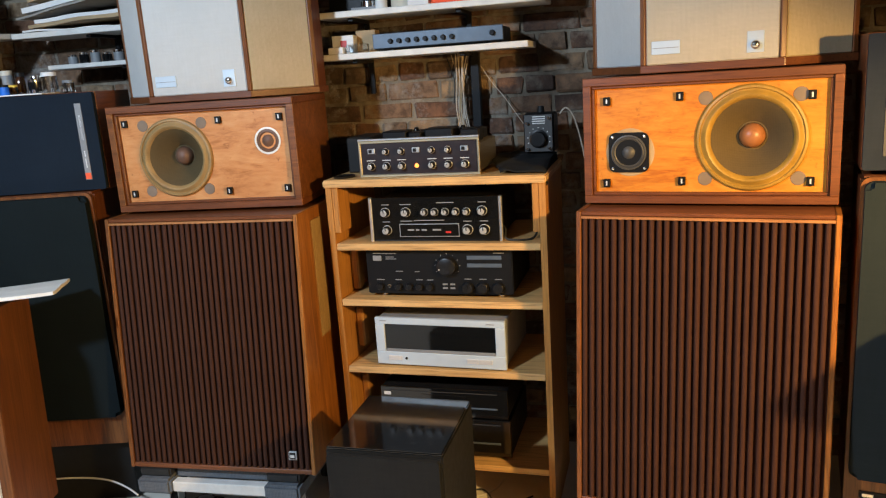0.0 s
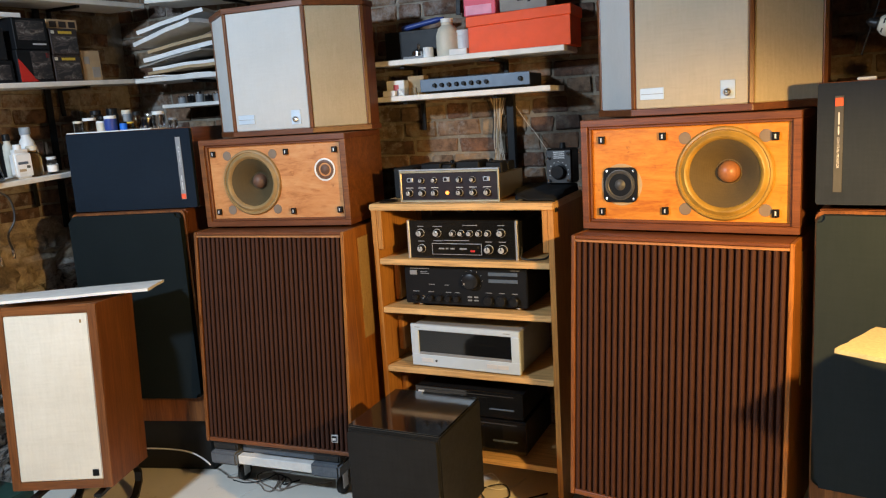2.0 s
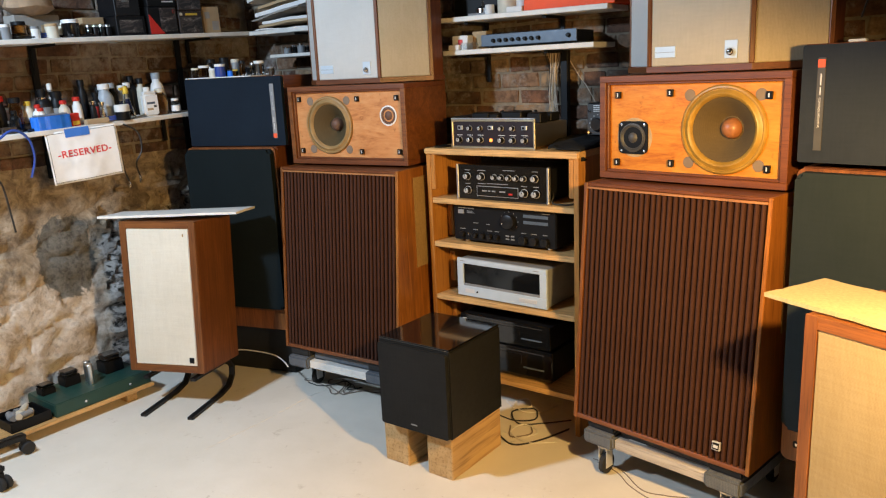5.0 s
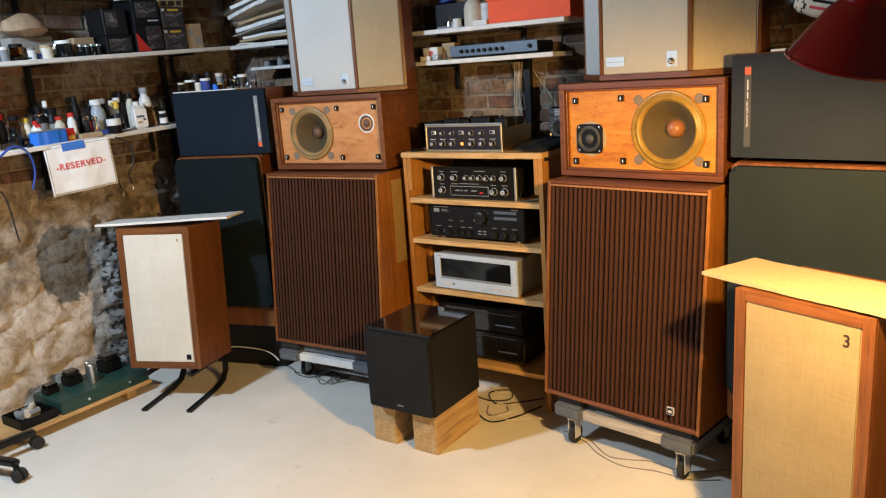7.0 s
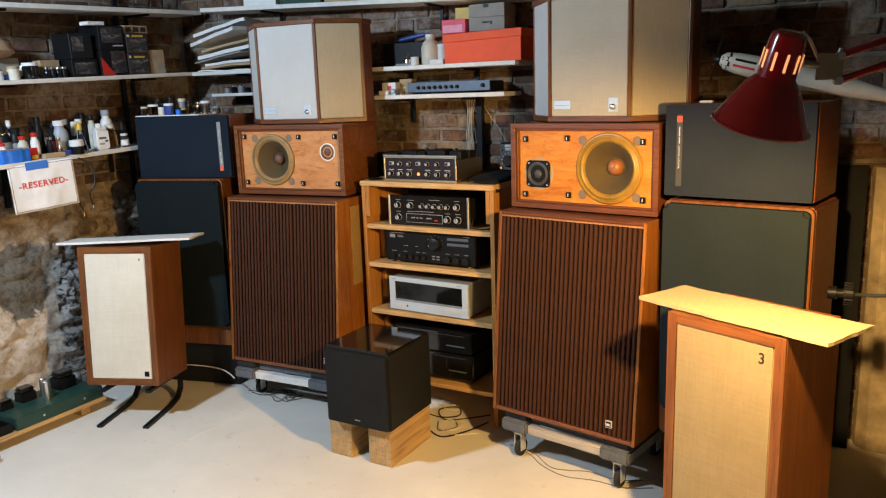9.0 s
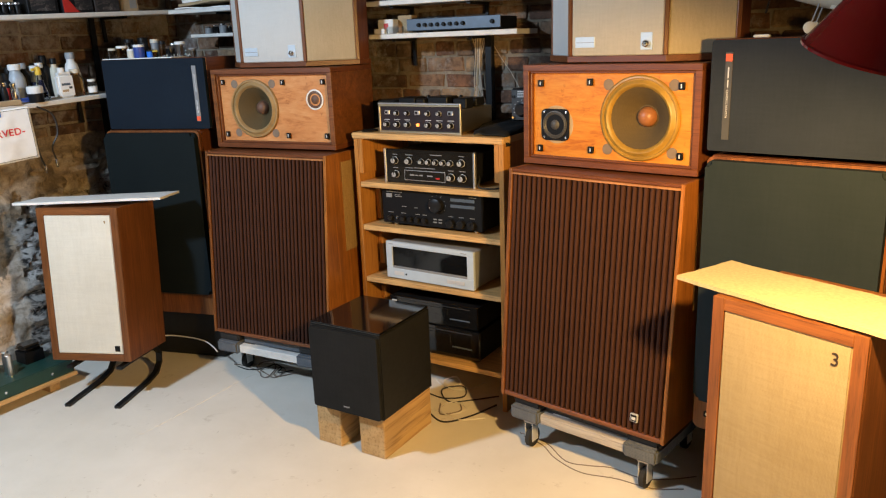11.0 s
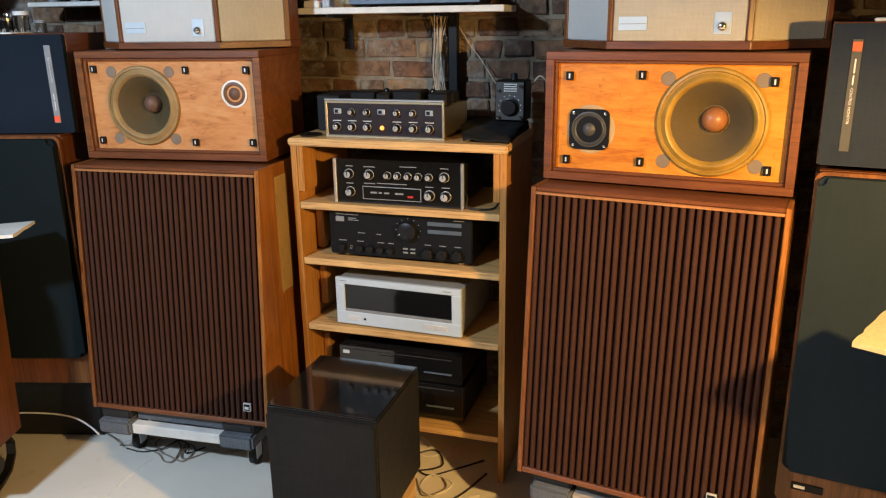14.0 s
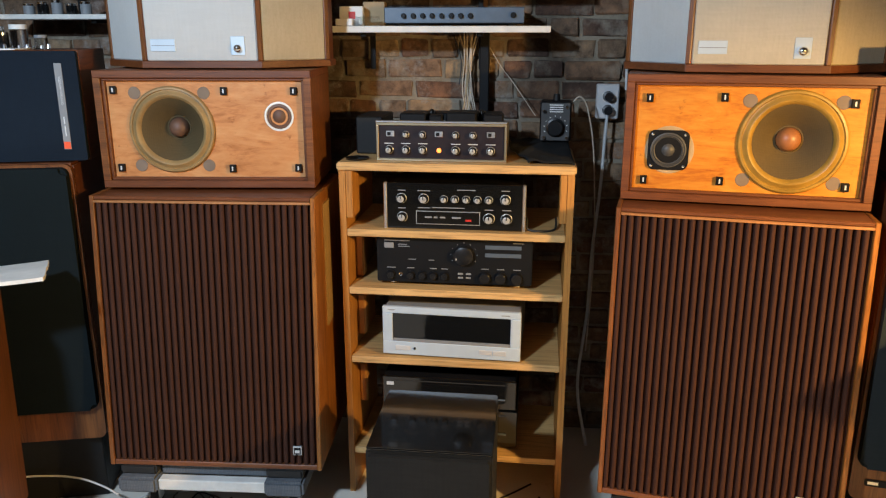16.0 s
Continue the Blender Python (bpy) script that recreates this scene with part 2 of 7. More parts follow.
# Rubble beyond the lamp's cone: the shade is put into its dark colour
SHADED_RUBBLE = plain("shade_dark_rubble", (0.065, 0.050, 0.036), 0.95, vary=0.55, scale=7)
BAFFLE = baffle_material("varnished_birch", (0.38, 0.100, 0.009), (0.55, 0.195, 0.019), (0.61, 0.275, 0.040))
BAFFLE_DULL = baffle_material("dull_birch", (0.38, 0.140, 0.042), (0.54, 0.230, 0.080), (0.62, 0.31, 0.125))
PINE_X = wood("pine_along", (0.58, 0.35, 0.135), (0.70, 0.455, 0.19), "x", 0.5, 0.7)
PINE_Z = wood("pine_upright", (0.42, 0.180, 0.034), (0.50, 0.235, 0.052), "z", 0.5, 0.7)
BEAM = wood("rough_beam", (0.46, 0.29, 0.12), (0.62, 0.43, 0.21), "y", 0.8, 0.4)
SLAT = cloth("slat_brown", (0.042, 0.0172, 0.0112), (0.067, 0.0285, 0.0190), 700, 0.85)
GRILLE_BACK = cloth("dark_brown_backing", (0.024, 0.0075, 0.0042), (0.036, 0.0120, 0.0068), 700, 0.9)
# LINEN again, with the cool ceiling light put into the colour
LINEN_COOL_LIT = cloth("cool_lit_linen", (0.49, 0.485, 0.46), (0.59, 0.585, 0.56), 700, strength=0.25)
LINEN = cloth("linen_grille", (0.43, 0.38, 0.29), (0.56, 0.505, 0.40), 700, strength=0.25)
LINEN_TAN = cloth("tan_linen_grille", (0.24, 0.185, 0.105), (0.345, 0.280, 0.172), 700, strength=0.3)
LINEN_PALE = cloth("pale_linen", (0.58, 0.535, 0.44), (0.74, 0.695, 0.59), 700, strength=0.3)
TAN_CLOTH = cloth("tan_side_cloth", (0.22, 0.13, 0.05), (0.36, 0.24, 0.10), 600)
NAVY = cloth("navy_grille", (0.006, 0.011, 0.019), (0.010, 0.018, 0.030), 1200, 0.9)
CHARCOAL = cloth("charcoal_foam", (0.013, 0.020, 0.023), (0.021, 0.029, 0.033), 1200, 0.95, strength=0.2)
# Darker copy of CHARCOAL: the left speaker's shade is in its colour
FOAM_SHADED = cloth("shaded_foam", (0.0045, 0.008, 0.0095), (0.0075, 0.0125, 0.0145), 1200, 0.95, strength=0.2)
CONE = cloth("paper_cone", (0.075, 0.052, 0.024), (0.105, 0.075, 0.036), 500, 0.7)
SURROUND = plain("ochre_surround", (0.33, 0.19, 0.030), 0.42, vary=0.25)
DUSTCAP = plain("tan_dust_cap", (0.30, 0.115, 0.040), 0.4)
DUSTCAP_DARK = plain("brown_dust_cap", (0.12, 0.060, 0.036), 0.55)
SURROUND_DARK = plain("beige_surround", (0.30, 0.19, 0.075), 0.55, vary=0.2)
PALE_WOOD = wood("weathered_pale_wood", (0.36, 0.33, 0.29), (0.58, 0.54, 0.48), "x", 0.7, 0.7)
BLACK = plain("black_lacquer", (0.009, 0.009, 0.010), 0.35, spec=0.3)
BLACK_SATIN = plain("black_satin", (0.0065, 0.0068, 0.0078), 0.45, spec=0.2)
BLACK_GLOSS = plain("piano_black", (0.006, 0.0062, 0.0065), 0.07, coat=0.35, vary=0.05)
RUBBER = plain("black_rubber", (0.018, 0.018, 0.018), 0.8)
BLACK_VINYL = plain("black_vinyl", (0.010, 0.0105, 0.0105), 0.55, spec=0.3)
BLACK_CLOTH = cloth("black_cloth", (0.008, 0.009, 0.010), (0.018, 0.019, 0.020), 1200, 0.95)
PANEL_PLUM = plain("plum_black_panel", (0.015, 0.009, 0.012), 0.35)
PANEL_BROWN = plain("brown_black_panel", (0.028, 0.017, 0.013), 0.4)
GOLD = brushed("champagne_gold", (0.66, 0.56, 0.38), 0.36)
SILVER = brushed("brushed_aluminium", (0.80, 0.80, 0.80), 0.35)
SATIN_SILVER = plain("satin_silver", (0.53, 0.62, 0.70), 0.42, 0.2, vary=0.04)
KNOB_FACE = plain("spun_knob_face", (0.42, 0.42, 0.41), 0.28, 0.3, vary=0.05)
SLATE = cloth("slate_grille", (0.014, 0.019, 0.028), (0.024, 0.031, 0.046), 1200, 0.95, strength=0.2)
CHROME = plain("polished_chrome", (0.85, 0.85, 0.85), 0.12, 1.0, vary=0.03)
SILVER_PAINT = plain("silver_paint", (0.66, 0.67, 0.68), 0.42, 0.35, vary=0.04)
DARK_GLASS = plain("smoked_glass", (0.006, 0.0065, 0.007), 0.07, vary=0.05)
WHITE_PAINT = plain("white_shelf_paint", (0.74, 0.72, 0.67), 0.55, vary=0.10)
WHITE_PLASTIC = plain("white_plastic", (0.74, 0.74, 0.72), 0.45)
CREAM_PLASTIC = plain("cream_plastic", (0.62, 0.57, 0.46), 0.5)
DARK_STRIP = plain("dark_grey_strip", (0.05, 0.05, 0.05), 0.5)
GREY_PLASTIC = plain("grey_plastic", (0.22, 0.23, 0.24), 0.5)
BLUE_PLASTIC = plain("blue_plastic", (0.02, 0.16, 0.62), 0.4)
NAVY_PLASTIC = plain("navy_plastic", (0.02, 0.05, 0.24), 0.4)
YELLOW = plain("yellow_plastic", (0.62, 0.42, 0.04), 0.45)
RED = plain("red_paint", (0.50, 0.02, 0.012), 0.45)
RED_ORANGE = plain("orange_red_badge", (0.80, 0.10, 0.03), 0.45)
ORANGE_BOX = plain("orange_card", (0.90, 0.085, 0.004), 0.6, vary=0.06)
PINK = plain("pink_card", (0.72, 0.10, 0.16), 0.6)
PLAIN_PINK = plain("pale_pink_card", (0.78, 0.32, 0.42), 0.6)
PLAIN_BAG = plain("orange_bag", (0.34, 0.23, 0.14), 0.5, vary=0.3)
CARD = plain("brown_card", (0.42, 0.30, 0.17), 0.8)
GREY_CARD = plain("grey_card", (0.30, 0.28, 0.25), 0.8)
PAPER = plain("paper", (0.80, 0.79, 0.77), 0.85, vary=0.06)
BOARD_PALE = plain("pale_fibre_board", (0.42, 0.35, 0.205), 0.9, vary=0.12, scale=120)
BLUE_TAPE = plain("blue_masking_tape", (0.03, 0.16, 0.55), 0.6)
PRINT_RED = plain("red_print", (0.62, 0.05, 0.06), 0.8)
PUTTY = plain("grey_putty", (0.20, 0.15, 0.11), 0.85)
RED_ENAMEL = plain("red_enamel", (0.210, 0.0040, 0.0050), 0.16, coat=1.0, vary=0.08)
GREEN_ENAMEL = plain("dark_green_enamel", (0.018, 0.06, 0.048), 0.4)
CARPET_GREY = cloth("grey_carpet", (0.07, 0.078, 0.090), (0.17, 0.185, 0.205), 400, 1.0)
DARK_BLUE_GREY = plain("blue_grey_metal", (0.095, 0.125, 0.165), 0.45, 0.3)
BROWN_GLASS = glassy("amber_glass", (0.45, 0.20, 0.05))
CLOUDY = plain("cloudy_plastic", (0.30, 0.34, 0.38), 0.35, vary=0.2)
CLEAR_PLASTIC = glassy("clear_plastic", (0.86, 0.90, 0.93), 0.15, 1.3)
WIRE_WHITE = plain("white_cable", (0.74, 0.72, 0.68), 0.5)
CORD_GREY = plain("pale_grey_cord", (0.52, 0.54, 0.55), 0.5)
WIRE_TAN = plain("aged_cable", (0.50, 0.42, 0.33), 0.5, vary=0.3)
WIRE_BROWN = plain("brown_cable", (0.24, 0.19, 0.15), 0.5)
WIRE_BLACK = plain("black_cable", (0.02, 0.02, 0.02), 0.5)
WIRE_BLUE = plain("blue_cable", (0.02, 0.06, 0.30), 0.4)
UNSEEN_DARK = plain("dark_unseen_boards", (0.12, 0.10, 0.08), 0.9, vary=0.3, scale=6)
PLASTER = plain("old_plaster", (0.42, 0.34, 0.23), 0.9, vary=0.45, scale=9)
BRICK, MORTAR, STONE, CONCRETE = brick_material(), mortar_material(), stone_material(), floor_material()


def art_material():
    """Busy dark print of a kit box."""
    m, t, b = material("kit_box_print", 0.35)
    v = coords(t, (1.0, 1.0, 2.2))
    r = ramp(t, [(0.30, (0.008, 0.008, 0.010)), (0.48, (0.020, 0.018, 0.018)), (0.54, (0.11, 0.085, 0.075)), (0.57, (0.015, 0.015, 0.016)), (0.61, (0.30, 0.28, 0.25)), (0.66, (0.02, 0.02, 0.02))])
    link(t, noise_fac(t, v, 19, 6, 0.7, 1.2), r.inputs[0])
    link(t, r.outputs[0], b.inputs["Base Color"])
    return m


KIT_ART = art_material()


def glow(name, colour, strength):
    m, t, b = material(name, 0.4)
    b.inputs["Base Color"].default_value = (*colour, 1)
    b.inputs["Emission Color"].default_value, b.inputs["Emission Strength"].default_value = (*colour, 1), strength
    return m


PILOT = glow("orange_pilot_lamp", (1.0, 0.28, 0.05), 2.0)
BULB = glow("warm_bulb", (1.0, 0.72, 0.36), 5.0)
SLOT_GLOW = glow("lit_slot", (1.0, 0.42, 0.16), 0.9)


# ---- mesh helpers ----
def mesh_object(name, bm, mat, smooth=False):
    me = bpy.data.meshes.new(name)
    bmesh.ops.recalc_face_normals(bm, faces=bm.faces[:])
    bm.to_mesh(me)
    bm.free()
    me.materials.append(mat)
    if smooth:
        me.shade_smooth()
        me.set_sharp_from_angle(angle=radians(38))
    return new(name, me)


def part(name, bm, mat, parent, label="", smooth=False):
    ob = mesh_object(name, bm, mat, smooth)
    ob.parent = parent
    return tagged(ob, label)


def thing(name, m, label, category, group=""):
    ob = new(name)
    ob.matrix_world = m
    ob.empty_display_size = 0.05
    return tagged(ob, label, category, group)


def solid(name, m, bm, mat, label, category, group="", smooth=False):
    ob = mesh_object(name, bm, mat, smooth)
    ob.matrix_world = m
    return tagged(ob, label, category, group)


def box(x0, x1, y0, y1, z0, z1, bevel=0.0, bm=None, segs=1):
    bm = bm or bmesh.new()
    r = bmesh.ops.create_cube(bm, size=1.0)
    vs = r["verts"]
    for v in vs:
        v.co = Vector((x0 + (v.co.x + 0.5) * (x1 - x0), y0 + (v.co.y + 0.5) * (y1 - y0), z0 + (v.co.z + 0.5) * (z1 - z0)))
    if bevel:
        es = list({e for v in vs for e in v.link_edges})
        bmesh.ops.bevel(bm, geom=es, offset=bevel, segments=segs, affect="EDGES", clamp_overlap=True)
    return bm


def lathe(profile, m=None, segs=28, bm=None, start=0.0, sweep=math.tau):
    """Turns (radius, height) pairs round z, then places the result with m."""
    bm = bm or bmesh.new()
    m = m or Matrix()
    rings = []
    for r, z in profile:
        if r < 1e-6:
            rings.append([bm.verts.new(m @ Vector((0, 0, z)))])
        else:
            rings.append([bm.verts.new(m @ Vector((r * math.cos(math.tau * i / segs), r * math.sin(math.tau * i / segs), z))) for i in range(segs)])
    for a, b in zip(rings, rings[1:]):
        for i in range(segs):
            j = (i + 1) % segs
            if len(a) == 1 and len(b) == 1:
                continue
            if len(a) == 1:
                bm.faces.new((a[0], b[i], b[j]))
            elif len(b) == 1:
                bm.faces.new((a[i], a[j], b[0]))
            else:
                bm.faces.new((a[i], a[j], b[j], b[i]))
    return bm


def forward(x, y, z):
    """A place whose z axis points out of a front (towards -y)."""
    return Matrix.Translation((x, y, z)) @ Matrix.Rotation(radians(90), 4, "X")


def prism(points, z0, z1, bm=None):
    """An upright prism over plan points."""
    bm = bm or bmesh.new()
    lo = [bm.verts.new((x, y, z0)) for x, y in points]
    hi = [bm.verts.new((x, y, z1)) for x, y in points]
    bm.faces.new(lo), bm.faces.new(hi)
    for i in range(len(points)):
        j = (i + 1) % len(points)
        bm.faces.new((lo[i], lo[j], hi[j], hi[i]))
    return bm


def ring_frame(w, h, t, y0, y1, bm=None, bevel=0.0015):
    """A picture-frame border of width t, front at y0."""
    bm = bm or bmesh.new()
    box(0, w, y0, y1, 0, t, bevel, bm), box(0, w, y0, y1, h - t, h, bevel, bm)
    box(0, t, y0, y1, t, h - t, bevel, bm), box(w - t, w, y0, y1, t, h - t, bevel, bm)
    return bm


def rounded_slab(w, h, r, y0, y1, n=6, bm=None, x=0.0, z=0.0):
    """A slab in the x-z plane with rounded corners."""
    bm = bm or bmesh.new()
    pts = []
    for cx, cz, a0 in ((w - r, h - r, 0), (r, h - r, 90), (r, r, 180), (w - r, r, 270)):
        for i in range(n + 1):
            a = radians(a0 + 90 * i / n)
            pts.append((x + cx + r * math.cos(a), z + cz + r * math.sin(a)))
    f = [bm.verts.new((px, y0, pz)) for px, pz in pts]
    b = [bm.verts.new((px, y1, pz)) for px, pz in pts]
    bm.faces.new(f), bm.faces.new(b)
    for i in range(len(pts)):
        j = (i + 1) % len(pts)
        bm.faces.new((f[i], f[j], b[j], b[i]))
    return bm


def holed_plate(x0, x1, z0, z1, y0, y1, holes, segs=48):
    """A slab in the x-z plane with round holes (x, z, radius) through it."""
    bm = bmesh.new()
    loops = [[bm.verts.new((x, y0, z)) for x, z in ((x0, z0), (x1, z0), (x1, z1), (x0, z1))]]
    for hx, hz, r in holes:
        loops.append([bm.verts.new((hx + r * math.cos(math.tau * i / segs), y0, hz + r * math.sin(math.tau * i / segs))) for i in range(segs)])
    edges = [bm.edges.new((lp[i], lp[(i + 1) % len(lp)])) for lp in loops for i in range(len(lp))]
    bmesh.ops.triangle_fill(bm, use_beauty=True, edges=edges)
    ext = bmesh.ops.extrude_face_region(bm, geom=bm.faces[:])
    bmesh.ops.translate(bm, vec=(0, y1 - y0, 0), verts=[g for g in ext["geom"] if isinstance(g, bmesh.types.BMVert)])
    return bm


def tube_mesh(points, r, segs=8, bm=None, closed=False):
    """A round tube along a smooth line through the points."""
    bm = bm or bmesh.new()
    pts = [Vector(p) for p in points]
    if len(pts) > 2:
        fine = []
        ext = [pts[0] * 2 - pts[1]] + pts + [pts[-1] * 2 - pts[-2]]
        for i in range(1, len(ext) - 2):
            p0, p1, p2, p3 = ext[i - 1:i + 3]
            for k in range(6):
                s = k / 6
                fine.append(0.5 * ((2 * p1) + (p2 - p0) * s + (2 * p0 - 5 * p1 + 4 * p2 - p3) * s * s + (3 * p1 - p0 - 3 * p2 + p3) * s ** 3))
        pts = fine + [pts[-1]]
    last, side = None, None
    for i, p in enumerate(pts):
        d = (pts[min(i + 1, len(pts) - 1)] - pts[max(i - 1, 0)]).normalized()
        if side is None:
            side = d.orthogonal().normalized()
        side = (side - d * side.dot(d)).normalized()
        up = d.cross(side)
        ring = [bm.verts.new(p + (side * math.cos(math.tau * k / segs) + up * math.sin(math.tau * k / segs)) * r) for k in range(segs)]
        if last:
            for k in range(segs):
                bm.faces.new((last[k], last[(k + 1) % segs], ring[(k + 1) % segs], ring[k]))
        else:
            bm.faces.new(ring)
        last = ring
    bm.faces.new(last)
    return bm


def plan(x, y, z, deg, tip=0.0):
    """Stands a thing at (x, y, z), turned by deg about z and then leaning back by tip degrees."""
    return Matrix.Translation((x, y, z)) @ Matrix.Rotation(radians(deg), 4, "Z") @ Matrix.Rotation(radians(-tip), 4, "X")


# the room's own axes: U along the back wall, V towards it
ROOM = -12.0
RM = Matrix.Rotation(radians(ROOM), 4, "Z")


def room(u, v, z, deg=0.0):
    return RM @ Matrix.Translation((u, v, z)) @ Matrix.Rotation(radians(deg), 4, "Z")


# ---- structure ----
floor_ob = tagged(mesh_object("floor", box(-5, 4, -4.5, 4.5, -0.1, 0), CONCRETE), "cream painted concrete floor with scuffs and stains", "floor", kind="structure")
# Unseen ceiling and south wall close the room; kept dark to limit bounced light
ceiling = tagged(mesh_object("ceiling", box(-5, 4, -4.5, 4.5, 2.32, 2.42), UNSEEN_DARK), "unseen low basement ceiling, kept dark", "ceiling", kind="structure")
wall_s = mesh_object("wall_south", box(-2.41, 1.42, -0.12, 0, 0, 2.32), UNSEEN_DARK)
wall_s.matrix_world = room(0, -2.6, 0)
tagged(wall_s, "unseen dark wall added to close the room", "wall", kind="structure")


def brick_mesh(length, seed):
    rng = random.Random(seed)
    bm = box(0, length, -0.0015, 0.03, 0, 0.057, 0.0045)
    for v in bm.verts:
        v.co += Vector((rng.uniform(-1, 1) * 0.005, rng.uniform(-1, 1) * 0.0030, rng.uniform(-1, 1) * 0.0042))
    me = bpy.data.meshes.new("brick")
    bmesh.ops.recalc_face_normals(bm, faces=bm.faces[:])
    bm.to_mesh(me)
    bm.free()
    me.materials.append(BRICK)
    return me


BRICKS = {ln: [brick_mesh(ln, i * 7 + int(ln * 1000)) for i in range(9)] for ln in (0.185, 0.092, 0.14)}


def lay_bricks(wall, length, z0, z1, near, seed):
    """Courses of stretchers and headers; those for which near(x, z) holds are single pieces, the rest one joined part."""
    rng = random.Random(seed)
    rest = bmesh.new()
    z, course = z0, 0
    while z < z1:
        x = -rng.uniform(0.0, 0.15)
        while x < length:
            ln = rng.choice((0.185, 0.185, 0.185, 0.092, 0.14)) if course % 5 else rng.choice((0.092, 0.092, 0.14))
            if x + ln > length:
                break
            dz, dy, tilt = rng.uniform(-0.003, 0.003), rng.uniform(-0.005, 0.006), rng.uniform(-0.7, 0.7)
            if x >= 0:
                m = Matrix.Translation((x, dy, z + dz)) @ Matrix.Rotation(radians(tilt), 4, "Y")
                me = rng.choice(BRICKS[ln])
                if near(x, z):
                    ob = new("brick", me)
                    ob.parent = wall
                    ob.matrix_basis = m
                else:
                    n = len(rest.verts)
                    rest.from_mesh(me)
                    rest.verts.ensure_lookup_table()
                    bmesh.ops.transform(rest, matrix=m, verts=rest.verts[n:])
            x += ln + rng.uniform(0.008, 0.015)
        z += 0.0685
        course += 1
    if len(rest.verts):
        tagged(part("far_bricks", rest, BRICK, wall), "rough old red bricks", kind="stuff")
    else:
        rest.free()


def rubble(length, z0, z1, seed, bulge=0.05, crags=99.0):
    """Uneven rubble masonry: large stones with sunken joints, roughened."""
    bm = bmesh.new()
    nx, nz = int(length / 0.022), int((z1 - z0) / 0.022)
    grid = []
    for k in range(nz + 1):
        row = []
        for i in range(nx + 1):
            x, z = length * i / nx, z0 + (z1 - z0) * k / nz
            p = Vector((x * 4.2 + seed, z * 5.6, seed * 0.3))
            d = noise.voronoi(p + noise.noise_vector(p * 1.3) * 0.35)[0]
            joint = min(1.0, (d[1] - d[0]) * 4.5)
            h = bulge * (0.35 + 0.65 * joint) + 0.022 * noise.fractal(Vector((x * 9, z * 9, seed)), 1.0, 2.0, 5) + 0.03 * noise.noise(Vector((x * 2.1, z * 2.3, seed + 4)))
            if x > crags:
                q = Vector((x * 13 + z * 6, z * 15 - x * 4, seed))
                h += 0.024 * (0.6 - 2.2 * abs(noise.fractal(q, 0.9, 2.1, 4))) * min(1.0, (x - crags) / 0.03)
            fade = min(1.0, (z1 - z) / 0.08)
            row.append(bm.verts.new((x, -h * fade - 0.002, z)))
        grid.append(row)
    for a, b in zip(grid, grid[1:]):
        for i in range(nx):
            bm.faces.new((a[i], a[i + 1], b[i + 1], b[i]))
    return bm


def wall_along(name, m, length, label, thickness=0.2):
    w = mesh_object(name, box(0, length, 0.008, thickness, 0, 2.32), MORTAR)
    w.matrix_world = m
    return tagged(w, label, "wall", kind="structure")


wall_back = wall_along("wall_north", room(-2.61, 2.80, 0), 4.33, "old red brick wall with wide lime mortar joints")
wall_left = wall_along("wall_west", room(-2.41, -2.7, 0, 90), 5.50, "brick wall over limewashed rubble stone")
wall_right = wall_along("wall_east", room(1.42, 2.80, 0, -90), 5.50, "rubble stone wall coloured dark for shade")
part("rubble_stone", rubble(5.5, 0, 1.08, 3.0, 0.034, 4.41), STONE, wall_left, "limewashed rubble stone", smooth=True)
part("rubble_stone", rubble(5.5, 0, 2.3, 11.0, 0.04), SHADED_RUBBLE, wall_right, "rubble stone coloured dark for shade", smooth=True)


part("plaster_pier", prism([(3.85, 0.008), (3.862, -0.05), (3.90, -0.085), (4.02, -0.09), (4.02, 0.008)], 0.0, 1.16), PLASTER, wall_back, "pale cracked plaster pier in the corner")
# Added black board: stands in for the shade between speaker and pier
solid("shade_board", room(0.98, 2.70, 0.0), box(0, 0.245, 0, 0.02, 0, 1.17, 0.002), BLACK_CLOTH, "black board added for the shade beside the tall speaker", "board")


# ---- ceiling light and desk lamp bodies ----
fixture = thing("ceiling_light", look(TUBE_AT, TUBE_TO), "cool white lamp under the low ceiling", "ceiling light")
part("tray", box(-0.10, 0.10, -0.08, 0.08, 0.012, 0.03, 0.004), WHITE_PAINT, fixture)


